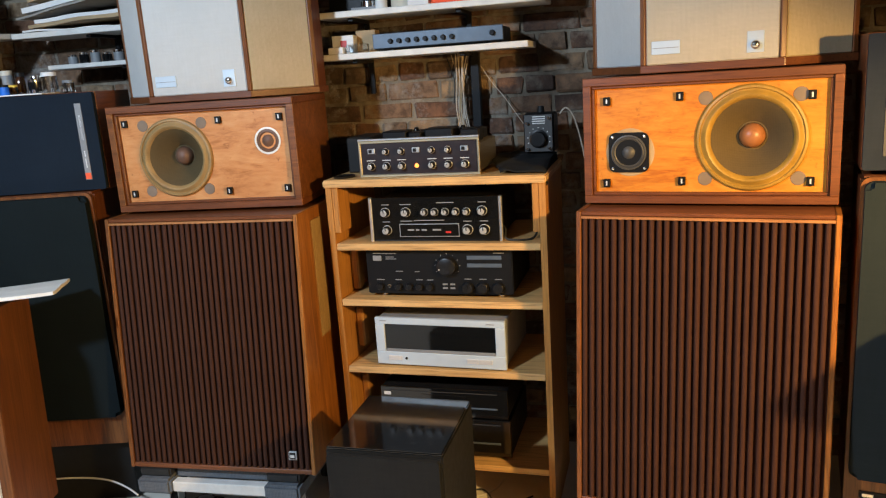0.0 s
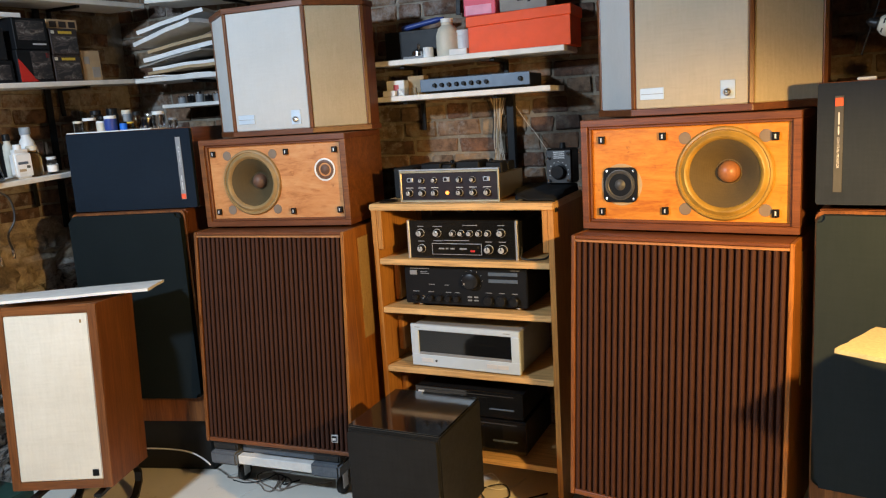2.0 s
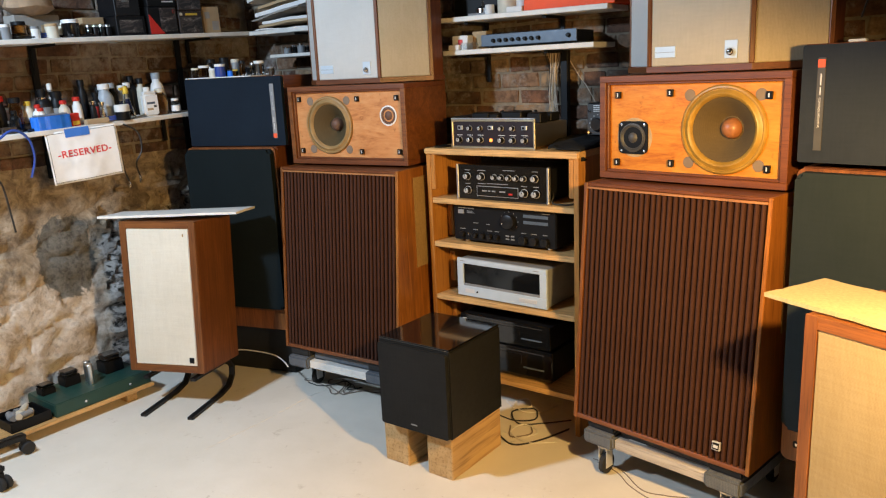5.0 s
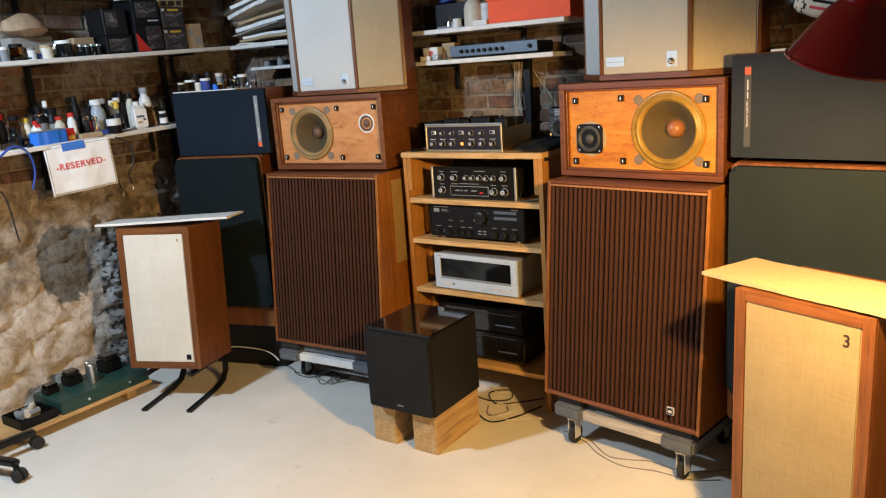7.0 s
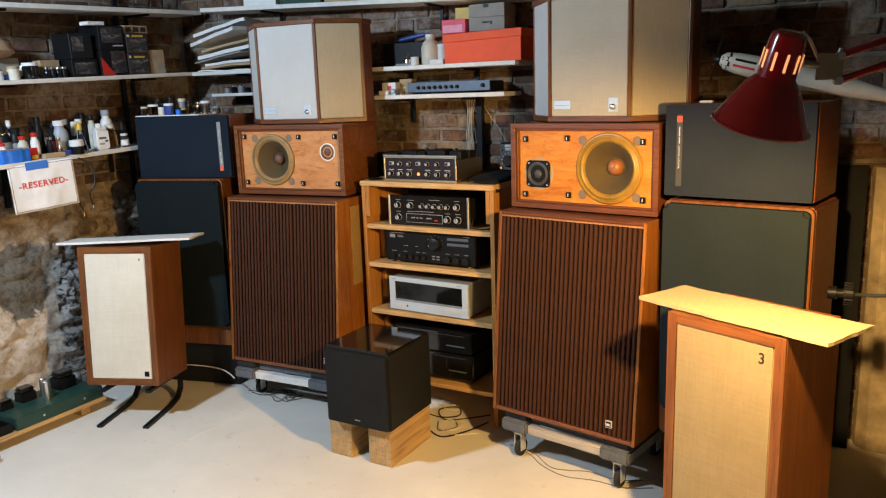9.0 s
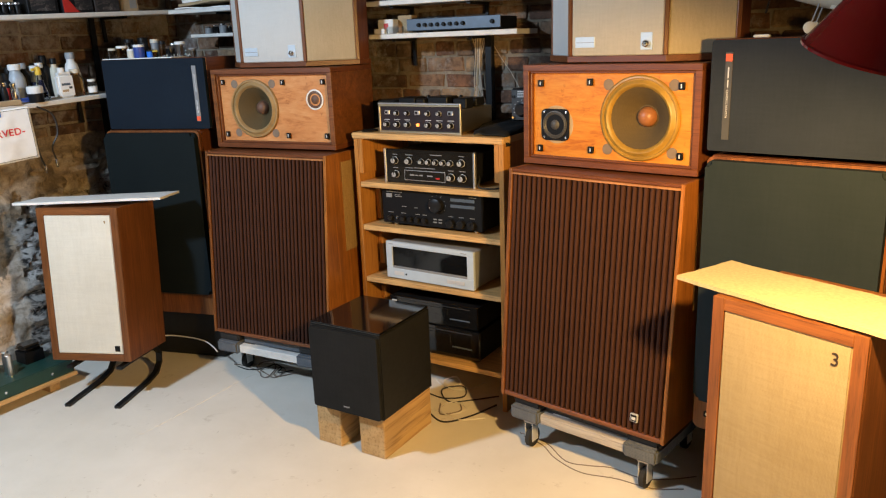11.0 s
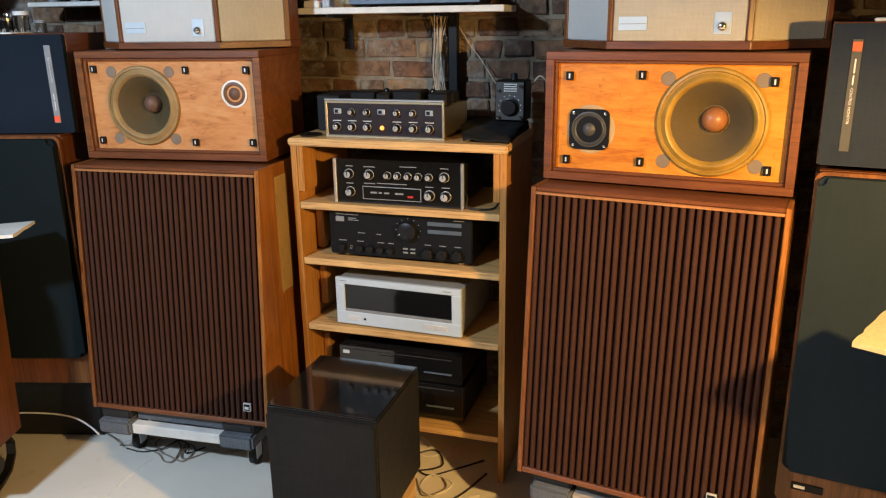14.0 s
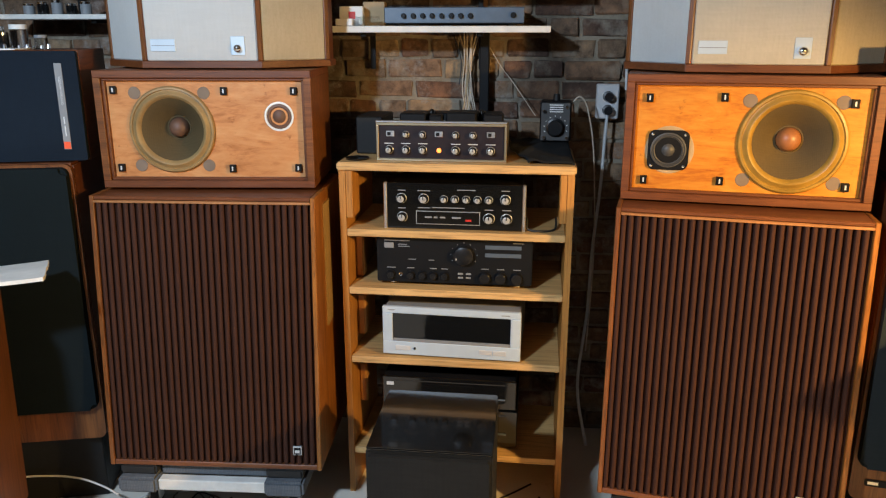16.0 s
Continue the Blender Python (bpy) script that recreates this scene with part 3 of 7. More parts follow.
def desk_lamp():
    lamp = thing("desk_lamp", Matrix.Translation(LAMP_CAP), "red enamel spring-arm desk lamp with a cone shade, switched on", "desk lamp")
    turn = Vector(LAMP_WAY).to_track_quat("Z", "Y").to_matrix().to_4x4()
    prof = [(0.0, -0.008), (0.020, -0.008), (0.031, -0.002), (0.033, 0.01), (0.036, 0.078), (0.043, 0.086), (0.052, 0.096), (0.089, 0.168), (0.092, 0.172)]
    outer = lathe(prof, turn, 40)
    shade = part("shade", outer, RED_ENAMEL, lamp, "glossy dark red cone shade", True)
    part("reflector", lathe([(r - 0.0022, z + (0.0022 if z < 0 else 0)) for r, z in prof[1:]][::-1] + [(0, -0.005)], turn, 40), WHITE_PAINT, shade, "white inside of the shade", True)
    part("rim", lathe([(0.0905, 0.169), (0.0938, 0.171), (0.0938, 0.1745), (0.0905, 0.174), (0.0905, 0.169)], turn, 40), RED_ENAMEL, shade, "", True)
    for i in range(10):
        a = math.tau * i / 10
        slot = box(-0.0024, 0.0024, -0.0006, 0.0012, -0.017, 0.017, 0.0005)
        bmesh.ops.transform(slot, matrix=turn @ Matrix.Rotation(a, 4, "Z") @ Matrix.Translation((0, 0.0352, 0.045)), verts=slot.verts)
        part("vent_slot", slot, SLOT_GLOW, shade, "glowing vent slot")
    bulb = lathe([(0, 0.132), (0.012, 0.130), (0.022, 0.118), (0.024, 0.106), (0.018, 0.088), (0.013, 0.070), (0.013, 0.03), (0, 0.03)], turn, 20)
    part("bulb", bulb, BULB, lamp, "lit frosted bulb", True)
    c = Vector(LAMP_CAP)
    elbow, base = Vector((1.600, 0.86, 1.615)) - c, Vector((1.600, 0.90, 1.02)) - c
    part("bracket", prism([(0.052, 0.026), (0.056, 0.020), (0.106, 0.072), (0.101, 0.078)], -0.082, -0.034), GREY_PLASTIC, lamp, "thin grey metal bracket")
    part("bracket_stem", tube_mesh([(0.024, 0.006, -0.050), (0.054, 0.022, -0.055)], 0.006, 10), GREY_PLASTIC, lamp, "", True)
    for z in (-0.038, -0.085):
        part("arm", tube_mesh([(0.100, 0.078, z), elbow + Vector((0, 0, z + 0.05))], 0.0075, 10), RED_ENAMEL, lamp, "", True)
        part("bolt", lathe([(0, -0.012), (0.008, -0.012), (0.008, 0.012), (0, 0.012)], Matrix.Translation((0.100, 0.074, z)) @ Matrix.Rotation(radians(90), 4, "X"), 14), CHROME, lamp, "", True)
    for dx in (0.0, 0.03):
        part("arm", tube_mesh([elbow + Vector((dx - 0.015, 0, 0)), base + Vector((dx - 0.015, 0, 0))], 0.0075, 10), RED_ENAMEL, lamp, "", True)
    part("joint", box(elbow.x - 0.025, elbow.x + 0.025, elbow.y - 0.012, elbow.y + 0.012, elbow.z - 0.05, elbow.z + 0.03, 0.006), RED_ENAMEL, lamp)
    part("wall_clamp", box(base.x - 0.03, base.x + 0.05, base.y - 0.03, base.y + 0.03, base.z - 0.05, base.z + 0.02, 0.006), RED_ENAMEL, lamp)
    part("cord", tube_mesh([(0.025, 0.02, 0.005), (0.040, 0.03, -0.010), (0.055, 0.04, -0.038), (0.072, 0.050, -0.056), (0.092, 0.066, -0.048), (0.102, 0.080, -0.025)], 0.0032, 6), WIRE_WHITE, lamp, "", True)


desk_lamp()


# ---- loudspeakers ----
def knob(x, z, y, r=0.009, d=0.014, bm=None):
    return lathe([(0, d), (r * 0.78, d), (r * 0.85, d - 0.001), (r, 0.002), (r, 0), (0, 0)], forward(x, y, z), 18, bm)


def floor_speaker(m, W, badge_x, label, side_wood):
    """Slatted floor speaker whose front leans back; origin at the left of the front's top edge, at the floor of the box."""
    H, D, F = 0.819, 0.40, 0.07
    sp = thing("floor_speaker", m, label, "loudspeaker", "slatted floor speakers")
    side = [(0, -F, 0), (0, 0, H), (0, D, H), (0, D, 0)]
    for name, x0, x1 in (("side_panel", 0, 0.013), ("side_panel", W - 0.013, W)):
        bm = bmesh.new()
        a = [bm.verts.new((x0, y, z)) for _, y, z in side]
        b = [bm.verts.new((x1, y, z)) for _, y, z in side]
        bm.faces.new(a), bm.faces.new(b)
        for i in range(4):
            bm.faces.new((a[i], a[(i + 1) % 4], b[(i + 1) % 4], b[i]))
        bmesh.ops.bevel(bm, geom=bm.edges[:], offset=0.002, segments=1, affect="EDGES")
        # the right panel's wood carries lamplight in its colour
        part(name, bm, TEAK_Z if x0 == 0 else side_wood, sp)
    part("top_panel", box(0.013, W - 0.013, 0.002, D, H - 0.012, H - 0.001, 0.002), WALNUT_X, sp)
    part("bottom_panel", box(0.013, W - 0.013, -F + 0.004, D, 0.0, 0.016, 0.002), WALNUT_X, sp)
    part("back_panel", box(0.013, W - 0.013, D - 0.02, D - 0.004, 0.016, H - 0.012), BLACK, sp)
    tilt = math.degrees(math.atan2(F, H))
    front = Matrix.Translation((0, -F, 0)) @ Matrix.Rotation(radians(-tilt), 4, "X")
    Hs = math.hypot(F, H)
    trim = bmesh.new()
    box(0.013, W - 0.013, -0.001, 0.012, Hs - 0.020, Hs - 0.0125, 0.001, trim)
    bmesh.ops.transform(trim, matrix=front, verts=trim.verts)
    part("trim", trim, TRIM_X, sp, "pale orange trim strip")
    back = box(0.013, W - 0.013, 0.016, 0.028, 0.016, Hs - 0.014)
    bmesh.ops.transform(back, matrix=front, verts=back.verts)
    grille = part("grille", back, GRILLE_BACK, sp, "brown slatted grille")
    n = 31
    pitch = (W - 0.030) / n
    sl = bmesh.new()
    wd = pitch * 0.62
    pts = [(0, 0.0125), (0, 0.004), (wd * 0.2, 0.0012), (wd * 0.5, 0.0), (wd * 0.8, 0.0012), (wd, 0.004), (wd, 0.0125)]
    prism(pts, 0.018, Hs - 0.021, sl)
    bmesh.ops.recalc_face_normals(sl, faces=sl.faces[:])
    me = bpy.data.meshes.new("slat")
    sl.to_mesh(me)
    sl.free()
    me.materials.append(SLAT)
    rng = random.Random(int(badge_x * 1000))
    for i in range(n):
        ob = new("slat", me)
        ob.parent = grille
        ob.matrix_basis = front @ Matrix.Translation((0.016 + pitch * i + rng.uniform(-0.0006, 0.0006), 0.003 + rng.uniform(-0.001, 0.001), 0)) @ Matrix.Rotation(radians(rng.uniform(-0.05, 0.05)), 4, "Y")
    bx = badge_x
    plate = box(bx, bx + 0.026, -0.006, 0.002, 0.052, 0.079, 0.001)
    bmesh.ops.transform(plate, matrix=front, verts=plate.verts)
    plate = part("badge", plate, SILVER_PAINT, sp, "small square silver badge")
    ink = box(bx + 0.003, bx + 0.023, -0.0075, -0.006, 0.055, 0.076)
    bmesh.ops.transform(ink, matrix=front, verts=ink.verts)
    part("badge_face", ink, BLACK_SATIN, plate)
    mark = box(bx + 0.006, bx + 0.020, -0.0085, -0.0075, 0.060, 0.069)
    bmesh.ops.transform(mark, matrix=front, verts=mark.verts)
    part("badge_mark", mark, SILVER_PAINT, plate)
    part("side_patch", box(W - 0.001, W + 0.003, 0.10, 0.185, 0.40, 0.78, 0.001), TAN_CLOTH, sp, "tan cloth strip on the side")
    return sp


floor_speaker(plan(-1.060, 2.412, 0.206, -10.0), 0.648, 0.565, "brown slatted walnut floor speaker standing on a dolly", TEAK_LAMPLIT)
floor_speaker(plan(0.377, 2.091, 0.206, -23.0), 0.632, 0.515, "brown slatted walnut floor speaker on a grey dolly", TEAK_LAMPLIT)


def dolly(m, label, rail=PALE_WOOD, back=0.0):
    """Moving dolly: two carpeted end boards on wooden rails, four casters."""
    d = thing("furniture_dolly", m, label, "dolly", "furniture dollies")
    for x0, x1 in ((0.045, 0.165), (0.495, 0.615)):
        e = part("padded_end", box(x0, x1, -0.07, 0.36, 0.120, 0.172, 0.008, None, 2), CARPET_GREY, d, "grey carpeted end board")
        part("rubber_top", box(x0 + 0.004, x1 - 0.004, -0.050, 0.35, 0.1725, 0.2055, 0.006, None, 2), RUBBER, e)
    for y0, y1 in ((-0.055, -0.02), (0.30, 0.34)):
        part("rail", box(0.165, 0.495, y0, y1, 0.124, 0.160, 0.003), rail, d)
    part("deck", box(0.165, 0.495, -0.018, 0.298, 0.160, 0.190, 0.002), CARPET_GREY, d)
    for x in (0.105, 0.555):
        for y in (-0.02 + back, 0.30):
            fork = box(x - 0.020, x + 0.020, y - 0.020, y + 0.024, 0.100, 0.1195, 0.002)
            for dx in (-0.017, 0.014):
                box(x + dx, x + dx + 0.003, y - 0.018, y + 0.020, 0.028, 0.101, 0.001, fork)
            c = part("caster", fork, SILVER_PAINT, d)
            wheel = lathe([(0, -0.012), (0.030, -0.012), (0.037, -0.008), (0.037, 0.008), (0.030, 0.012), (0, 0.012)], Matrix.Translation((x, y + 0.006, 0.0375)) @ Matrix.Rotation(radians(90), 4, "Y"), 24)
            part("wheel", wheel, RUBBER, c, "black rubber wheel", True)
    return d


dolly(plan(0.372, 2.098, 0.0, -23.0), "grey carpeted moving dolly with wooden rails and black casters")
dolly(plan(-1.085, 2.40, 0.0, -10.0), "grey carpeted moving dolly with white rail under a speaker", WHITE_PAINT, 0.07)


def woofer(parent, x, z, r, cap, edge=SURROUND, dome=DUSTCAP):
    """Driver with a broad surround, paper cone and dust cap, facing -y; y is the baffle's front."""
    Y = 0.022
    w = part("woofer", lathe([(r, 0), (r, 0.004), (r * 0.97, 0.009), (r * 0.93, 0.010), (r * 0.91, 0.005), (r * 0.885, 0.006), (r * 0.85, 0.012), (r * 0.81, 0.0145), (r * 0.77, 0.012), (r * 0.735, 0.004), (r * 0.71, -0.001)], forward(x, Y, z), 56), edge, parent, "ochre cloth surround", True)
    part("cone", lathe([(r * 0.725, 0.002), (r * 0.66, -0.004), (r * 0.5, -0.026), (r * 0.36, -0.046), (cap * 1.05, -0.061), (0, -0.063)], forward(x, Y, z), 48), CONE, w, "brown paper cone", True)
    part("dust_cap", lathe([(0, -0.027), (cap * 0.45, -0.030), (cap * 0.78, -0.038), (cap * 0.95, -0.049), (cap, -0.060)], forward(x, Y, z), 28), dome, w, "shiny tan dust cap", True)
    part("cap_ring", lathe([(cap * 1.0, -0.058), (cap * 1.05, -0.056), (cap * 1.16, -0.056), (cap * 1.2, -0.060)], forward(x, Y, z), 28), CONE, w, "", True)


def bare_speaker(m, W, H, D, clips, holes, label, wood_x, wood_z, face=BAFFLE):
    sp = thing("bookshelf_speaker", m, label, "loudspeaker", "speakers with bare baffles")
    t = 0.021
    for z0, z1 in ((0, t), (H - t, H)):
        part("panel", box(0, W, 0, D, z0, z1, 0.0015), wood_x, sp)
    for x0, x1 in ((0, t), (W - t, W)):
        part("side_panel", box(x0, x1, 0.0008, D - 0.001, t, H - t, 0.001), wood_z, sp)
    part("back_panel", box(t, W - t, D - 0.02, D - 0.006, t, H - t), BLACK, sp)
    part("lip", ring_frame(W - 2 * t, H - 2 * t, 0.008, 0.010, 0.024), wood_x, sp).matrix_basis = Matrix.Translation((t, 0, t))
    part("baffle", holed_plate(t, W - t, t, H - t, 0.0225, 0.04, holes), face, sp, "orange-brown birch baffle")
    for x in (0.05, W - 0.05):
        for y in (0.05, D - 0.05):
            part("foot", lathe([(0, -0.0085), (0.016, -0.0085), (0.018, 0), (0, 0)], Matrix.Translation((x, y, 0)), 14), RUBBER, sp)
    for x, z in clips:
        c = part("clip", box(x - 0.009, x + 0.009, 0.012, 0.0225, z - 0.011, z + 0.011, 0.001), BLACK_SATIN, sp, "black grille clip")
        part("slot", box(x - 0.002, x + 0.002, 0.0112, 0.012, z - 0.006, z + 0.006), SILVER_PAINT, c)
    return sp


W, H = 0.616, 0.334
left_ar = bare_speaker(plan(-1.034, 2.480, 1.034, -7.2), W, H, 0.33, [(0.049, 0.279), (0.364, 0.276), (0.563, 0.276), (0.050, 0.056), (0.375, 0.054), (0.567, 0.056)], [(0.206, 0.166, 0.116)],
                       "walnut bookshelf speaker on its side, grille off, orange baffle", WALNUT_X, TEAK_X, BAFFLE_DULL)
woofer(left_ar, 0.208, 0.166, 0.124, 0.030, SURROUND_DARK, DUSTCAP_DARK)
for sx, sz in ((-1, -1), (-1, 1), (1, -1), (1, 1)):
    part("putty_patch", lathe([(0, 0.0012), (0.017, 0.0012), (0.018, 0), (0, 0)], forward(0.206 + sx * 0.099, 0.0224, 0.166 + sz * 0.104), 20), PUTTY, left_ar)
tw = part("tweeter", lathe([(0.042, 0), (0.042, 0.003), (0.037, 0.004), (0.0355, 0.001)], forward(0.518, 0.022, 0.204), 36), WHITE_PLASTIC, left_ar, "tweeter with a white ring", True)
part("dome", lathe([(0.036, 0.0015), (0.029, 0.003), (0.022, -0.003), (0.014, 0.004), (0, 0.008)], forward(0.518, 0.022, 0.204), 28), DUSTCAP_DARK, tw, "", True)

W = 0.623
right_ar = bare_speaker(plan(0.413, 2.166, 1.032, -21.9), W, H, 0.33, [(0.061, 0.272), (0.248, 0.277), (0.556, 0.267), (0.058, 0.053), (0.254, 0.058), (0.559, 0.056)], [(0.421, 0.167, 0.122)],
                        "walnut bookshelf speaker on its side, grille off, bright orange baffle", WALNUT_X, WALNUT_X)
woofer(right_ar, 0.421, 0.166, 0.134, 0.032)
for sx, sz in ((-1, -1), (-1, 1), (1, -1), (1, 1)):
    part("putty_patch", lathe([(0, 0.0012), (0.017, 0.0012), (0.018, 0), (0, 0)], forward(0.421 + sx * 0.110, 0.0224, 0.166 + sz * 0.103), 20), PUTTY, right_ar)
mid = part("midrange_cutout", lathe([(0, 0.0008), (0.062, 0.0008), (0.064, 0.0), (0, 0)], forward(0.120, 0.0222, 0.135), 36), CARD, right_ar, "pale round cut-out")
part("midrange", rounded_slab(0.106, 0.106, 0.018, 0.016, 0.0215, 4, None, 0.064, 0.082), BLACK_SATIN, mid, "square black midrange driver")
part("midrange_rim", lathe([(0.047, 0.0), (0.0465, 0.003), (0.043, 0.004), (0.0405, 0.001)], forward(0.117, 0.0155, 0.135), 36), DARK_STRIP, mid, "grey metal driver rim", True)
part("midrange_cone", lathe([(0.041, 0.001), (0.038, 0.003), (0.033, -0.002), (0.020, -0.004), (0.012, 0.005), (0, 0.008)], forward(0.117, 0.0155, 0.135), 36), DARK_STRIP, mid, "", True)
for sx in (-1, 1):
    for sz in (-1, 1):
        part("screw", lathe([(0, 0.002), (0.004, 0.001), (0.004, 0)], forward(0.117 + sx * 0.042, 0.0158, 0.135 + sz * 0.042), 10), CHROME, mid)


def three_sided_speaker(m, label, face=LINEN):
    """Speaker with a flat centre and two angled wings; origin at the middle of the front's lower edge."""
    sp = thing("angled_speaker", m, label, "loudspeaker", "three-sided speakers")
    cw, wx, wy, D, H = 0.168, 0.335, 0.154, 0.235, 0.475
    o = 0.006
    pts = [(-cw - o, -o), (cw + o, -o), (wx + o, wy - o), (wx + o, D), (-wx - o, D), (-wx - o, wy - o)]
    for z0, z1 in ((0, 0.020), (H - 0.020, H)):
        bm = prism(pts, z0, z1)
        bmesh.ops.bevel(bm, geom=bm.edges[:], offset=0.0015, segments=1, affect="EDGES")
        part("plate", bm, WALNUT_X, sp)
    inn = [(-cw, 0.008), (cw, 0.008), (wx - 0.004, wy + 0.004), (wx - 0.001, D - 0.002), (-wx + 0.001, D - 0.002), (-wx + 0.004, wy + 0.004)]
    part("body", prism(inn, 0.019, H - 0.019), WALNUT_Z, sp)
    z0, z1 = 0.020, H - 0.020
    part("front_cloth", box(-cw + 0.008, cw - 0.008, 0.0, 0.010, z0, z1, 0.003), face, sp, "cream linen front")
    ang = math.atan2(wy, wx - cw)
    ln = math.hypot(wy, wx - cw)
    for s in (-1, 1):
        wing = box(0.008, ln - 0.014, -0.002, 0.010, z0, z1, 0.003)
        mm = Matrix.Translation((s * cw, 0, 0)) @ Matrix.Rotation(ang if s > 0 else math.pi - ang, 4, "Z")
        if s < 0:
            mm = mm @ Matrix.Diagonal((1, -1, 1, 1))
        bmesh.ops.transform(wing, matrix=mm, verts=wing.verts)
        # right wing coloured as lamplit, left wing as lit by the cool light
        part("wing_cloth", wing, LINEN_LAMPLIT if s > 0 else LINEN_COOL_LIT, sp, "cream linen wing")
        post = box(-0.007, 0.007, -0.005, 0.012, z0, z1, 0.002)
        bmesh.ops.transform(post, matrix=Matrix.Translation((s * cw, 0.002, 0)) @ Matrix.Rotation(s * ang / 2, 4, "Z"), verts=post.verts)
        part("corner_trim", post, TEAK_Z, sp)
        edge = box(ln - 0.014, ln + 0.002, -0.004, 0.012, z0, z1, 0.002)
        bmesh.ops.transform(edge, matrix=mm, verts=edge.verts)
        part("edge_trim", edge, TEAK_Z, sp)
    tag = part("name_plate", box(-cw + 0.022, -cw + 0.094, -0.003, 0.001, 0.046, 0.080, 0.0008), SATIN_SILVER, sp, "small silver name plate")
    part("print_bar", box(-cw + 0.025, -cw + 0.091, -0.0034, -0.003, 0.0615, 0.0630), GREY_PLASTIC, tag)
    dial = part("switch_plate", box(cw - 0.082, cw - 0.042, -0.003, 0.001, 0.036, 0.088, 0.0008), SATIN_SILVER, sp, "small silver switch plate")
    part("switch_knob", lathe([(0, 0.014), (0.007, 0.013), (0.011, 0.009), (0.012, 0.002), (0.0125, 0), (0, 0)], forward(cw - 0.062, -0.003, 0.055), 24), CHROME, dial, "", True)
    return sp


three_sided_speaker(plan(-0.729, 2.493, 1.372, -9.3), "cream cloth three-sided speaker with walnut trim on a bookshelf speaker", LINEN_COOL_LIT)
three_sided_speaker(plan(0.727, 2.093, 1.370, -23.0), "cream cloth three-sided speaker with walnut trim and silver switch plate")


def monitor(m, flip, W, label):
    """Studio monitor on its side: dark cloth front with a printed strip and a red square."""
    H, D = 0.312, 0.300
    sp = thing("studio_monitor", m, label, "loudspeaker", "studio monitors")
    part("cabinet", box(0, W, 0.022, D, 0, H, 0.002), WALNUT_Y, sp)
    part("grille", rounded_slab(W - 0.004, H - 0.004, 0.006, 0.0, 0.021, 3, None, 0.002, 0.002), NAVY if flip else SLATE, sp, "dark blue-black cloth grille")
    x = W - 0.062 if flip else 0.042
    strip = part("strip", box(x, x + 0.020, -0.002, 0.001, 0.035, H - 0.035, 0.0005), GREY_PLASTIC if flip else DARK_STRIP, sp, "printed name strip")
    zr = 0.037 if flip else H - 0.060
    part("red_square", box(x + 0.001, x + 0.019, -0.0032, -0.002, zr, zr + 0.020), RED_ORANGE, strip, "orange-red square")
    for i, ln in enumerate((0.030, 0.020)):
        z = zr - 0.016 - sum((0.030, 0.020)[:i + 1]) - 0.005 * i if not flip else zr + 0.036 + sum((0.030, 0.020)[:i]) + 0.005 * i
        part("print_bar", box(x + 0.0085, x + 0.0115, -0.003, -0.002, z, z + ln), SILVER_PAINT, strip)
    cu = bpy.data.curves.new("lettering", "FONT")
    cu.body, cu.size, cu.extrude = "CONTROL MONITOR", 0.0080, 0.0003
    ob = new("lettering", cu)
    me = bpy.data.meshes.new_from_object(ob.evaluated_get(bpy.context.evaluated_depsgraph_get()))
    bpy.data.objects.remove(ob)
    me.materials.clear()
    me.materials.append(SILVER_PAINT)
    n = new("lettering", me)
    n.parent = strip
    n.matrix_basis = Matrix.Translation((x + (0.014 if flip else 0.007), -0.0032, zr + 0.125 if flip else zr - 0.078)) @ Matrix.Rotation(radians(-90 if flip else 90), 4, "Y") @ Matrix.Rotation(radians(90), 4, "X")
    return sp


monitor(plan(1.011, 1.878, 1.120, -22.5), False, 0.482, "dark-fronted studio monitor lying on its side in walnut")
monitor(plan(-1.598, 2.475, 1.1105, 2.5), True, 0.524, "navy-fronted studio monitor lying on its side, bottles on top")


def tall_speaker(m, label, foam):
    """Floor speaker with a rounded dark foam front in a wood edge, wood plinth below."""
    W, D, z0, zg, z1 = 0.488, 0.318, 0.235, 0.345, 1.105
    sp = thing("tall_speaker", m, label, "loudspeaker", "tall foam-front speakers")
    part("cabinet", box(0, W, 0.020, D, z0, z1, 0.008, None, 2), WALNUT_Z, sp)
    part("front_edge", rounded_slab(W, z1 - z0, 0.022, 0.004, 0.0195, 6, None, 0, z0), TEAK_Z, sp, "orange-brown wooden front edge")
    g = rounded_slab(W - 0.016, z1 - zg - 0.008, 0.020, -0.028, 0.0035, 6, None, 0.008, zg)
    es = [e for e in g.edges if all(abs(v.co.y + 0.028) < 1e-5 for v in e.verts)]
    bmesh.ops.bevel(g, geom=es, offset=0.012, segments=3, affect="EDGES")
    part("foam_grille", g, foam, sp, "dark grey foam grille", True)
    plate = part("name_plate", rounded_slab(0.075, 0.020, 0.004, 0.0, 0.0035, 3, None, 0.035, z0 + 0.045), BLACK_SATIN, sp, "small dark name plate")
    part("print_bar", box(0.042, 0.068, -0.001, 0.0, z0 + 0.051, z0 + 0.059), SILVER, plate)
    part("stand", box(0.03, W - 0.03, 0.05, D - 0.02, 0.0, z0, 0.004), BLACK_VINYL, sp, "black base")
    return sp


tall_speaker(plan(1.014, 1.880, 0.0, -23.0), "tall dark foam-fronted speaker in walnut", CHARCOAL)
tall_speaker(plan(-1.600, 2.440, 0.003, 1.7), "tall dark foam-fronted speaker behind the stand speaker", FOAM_SHADED)


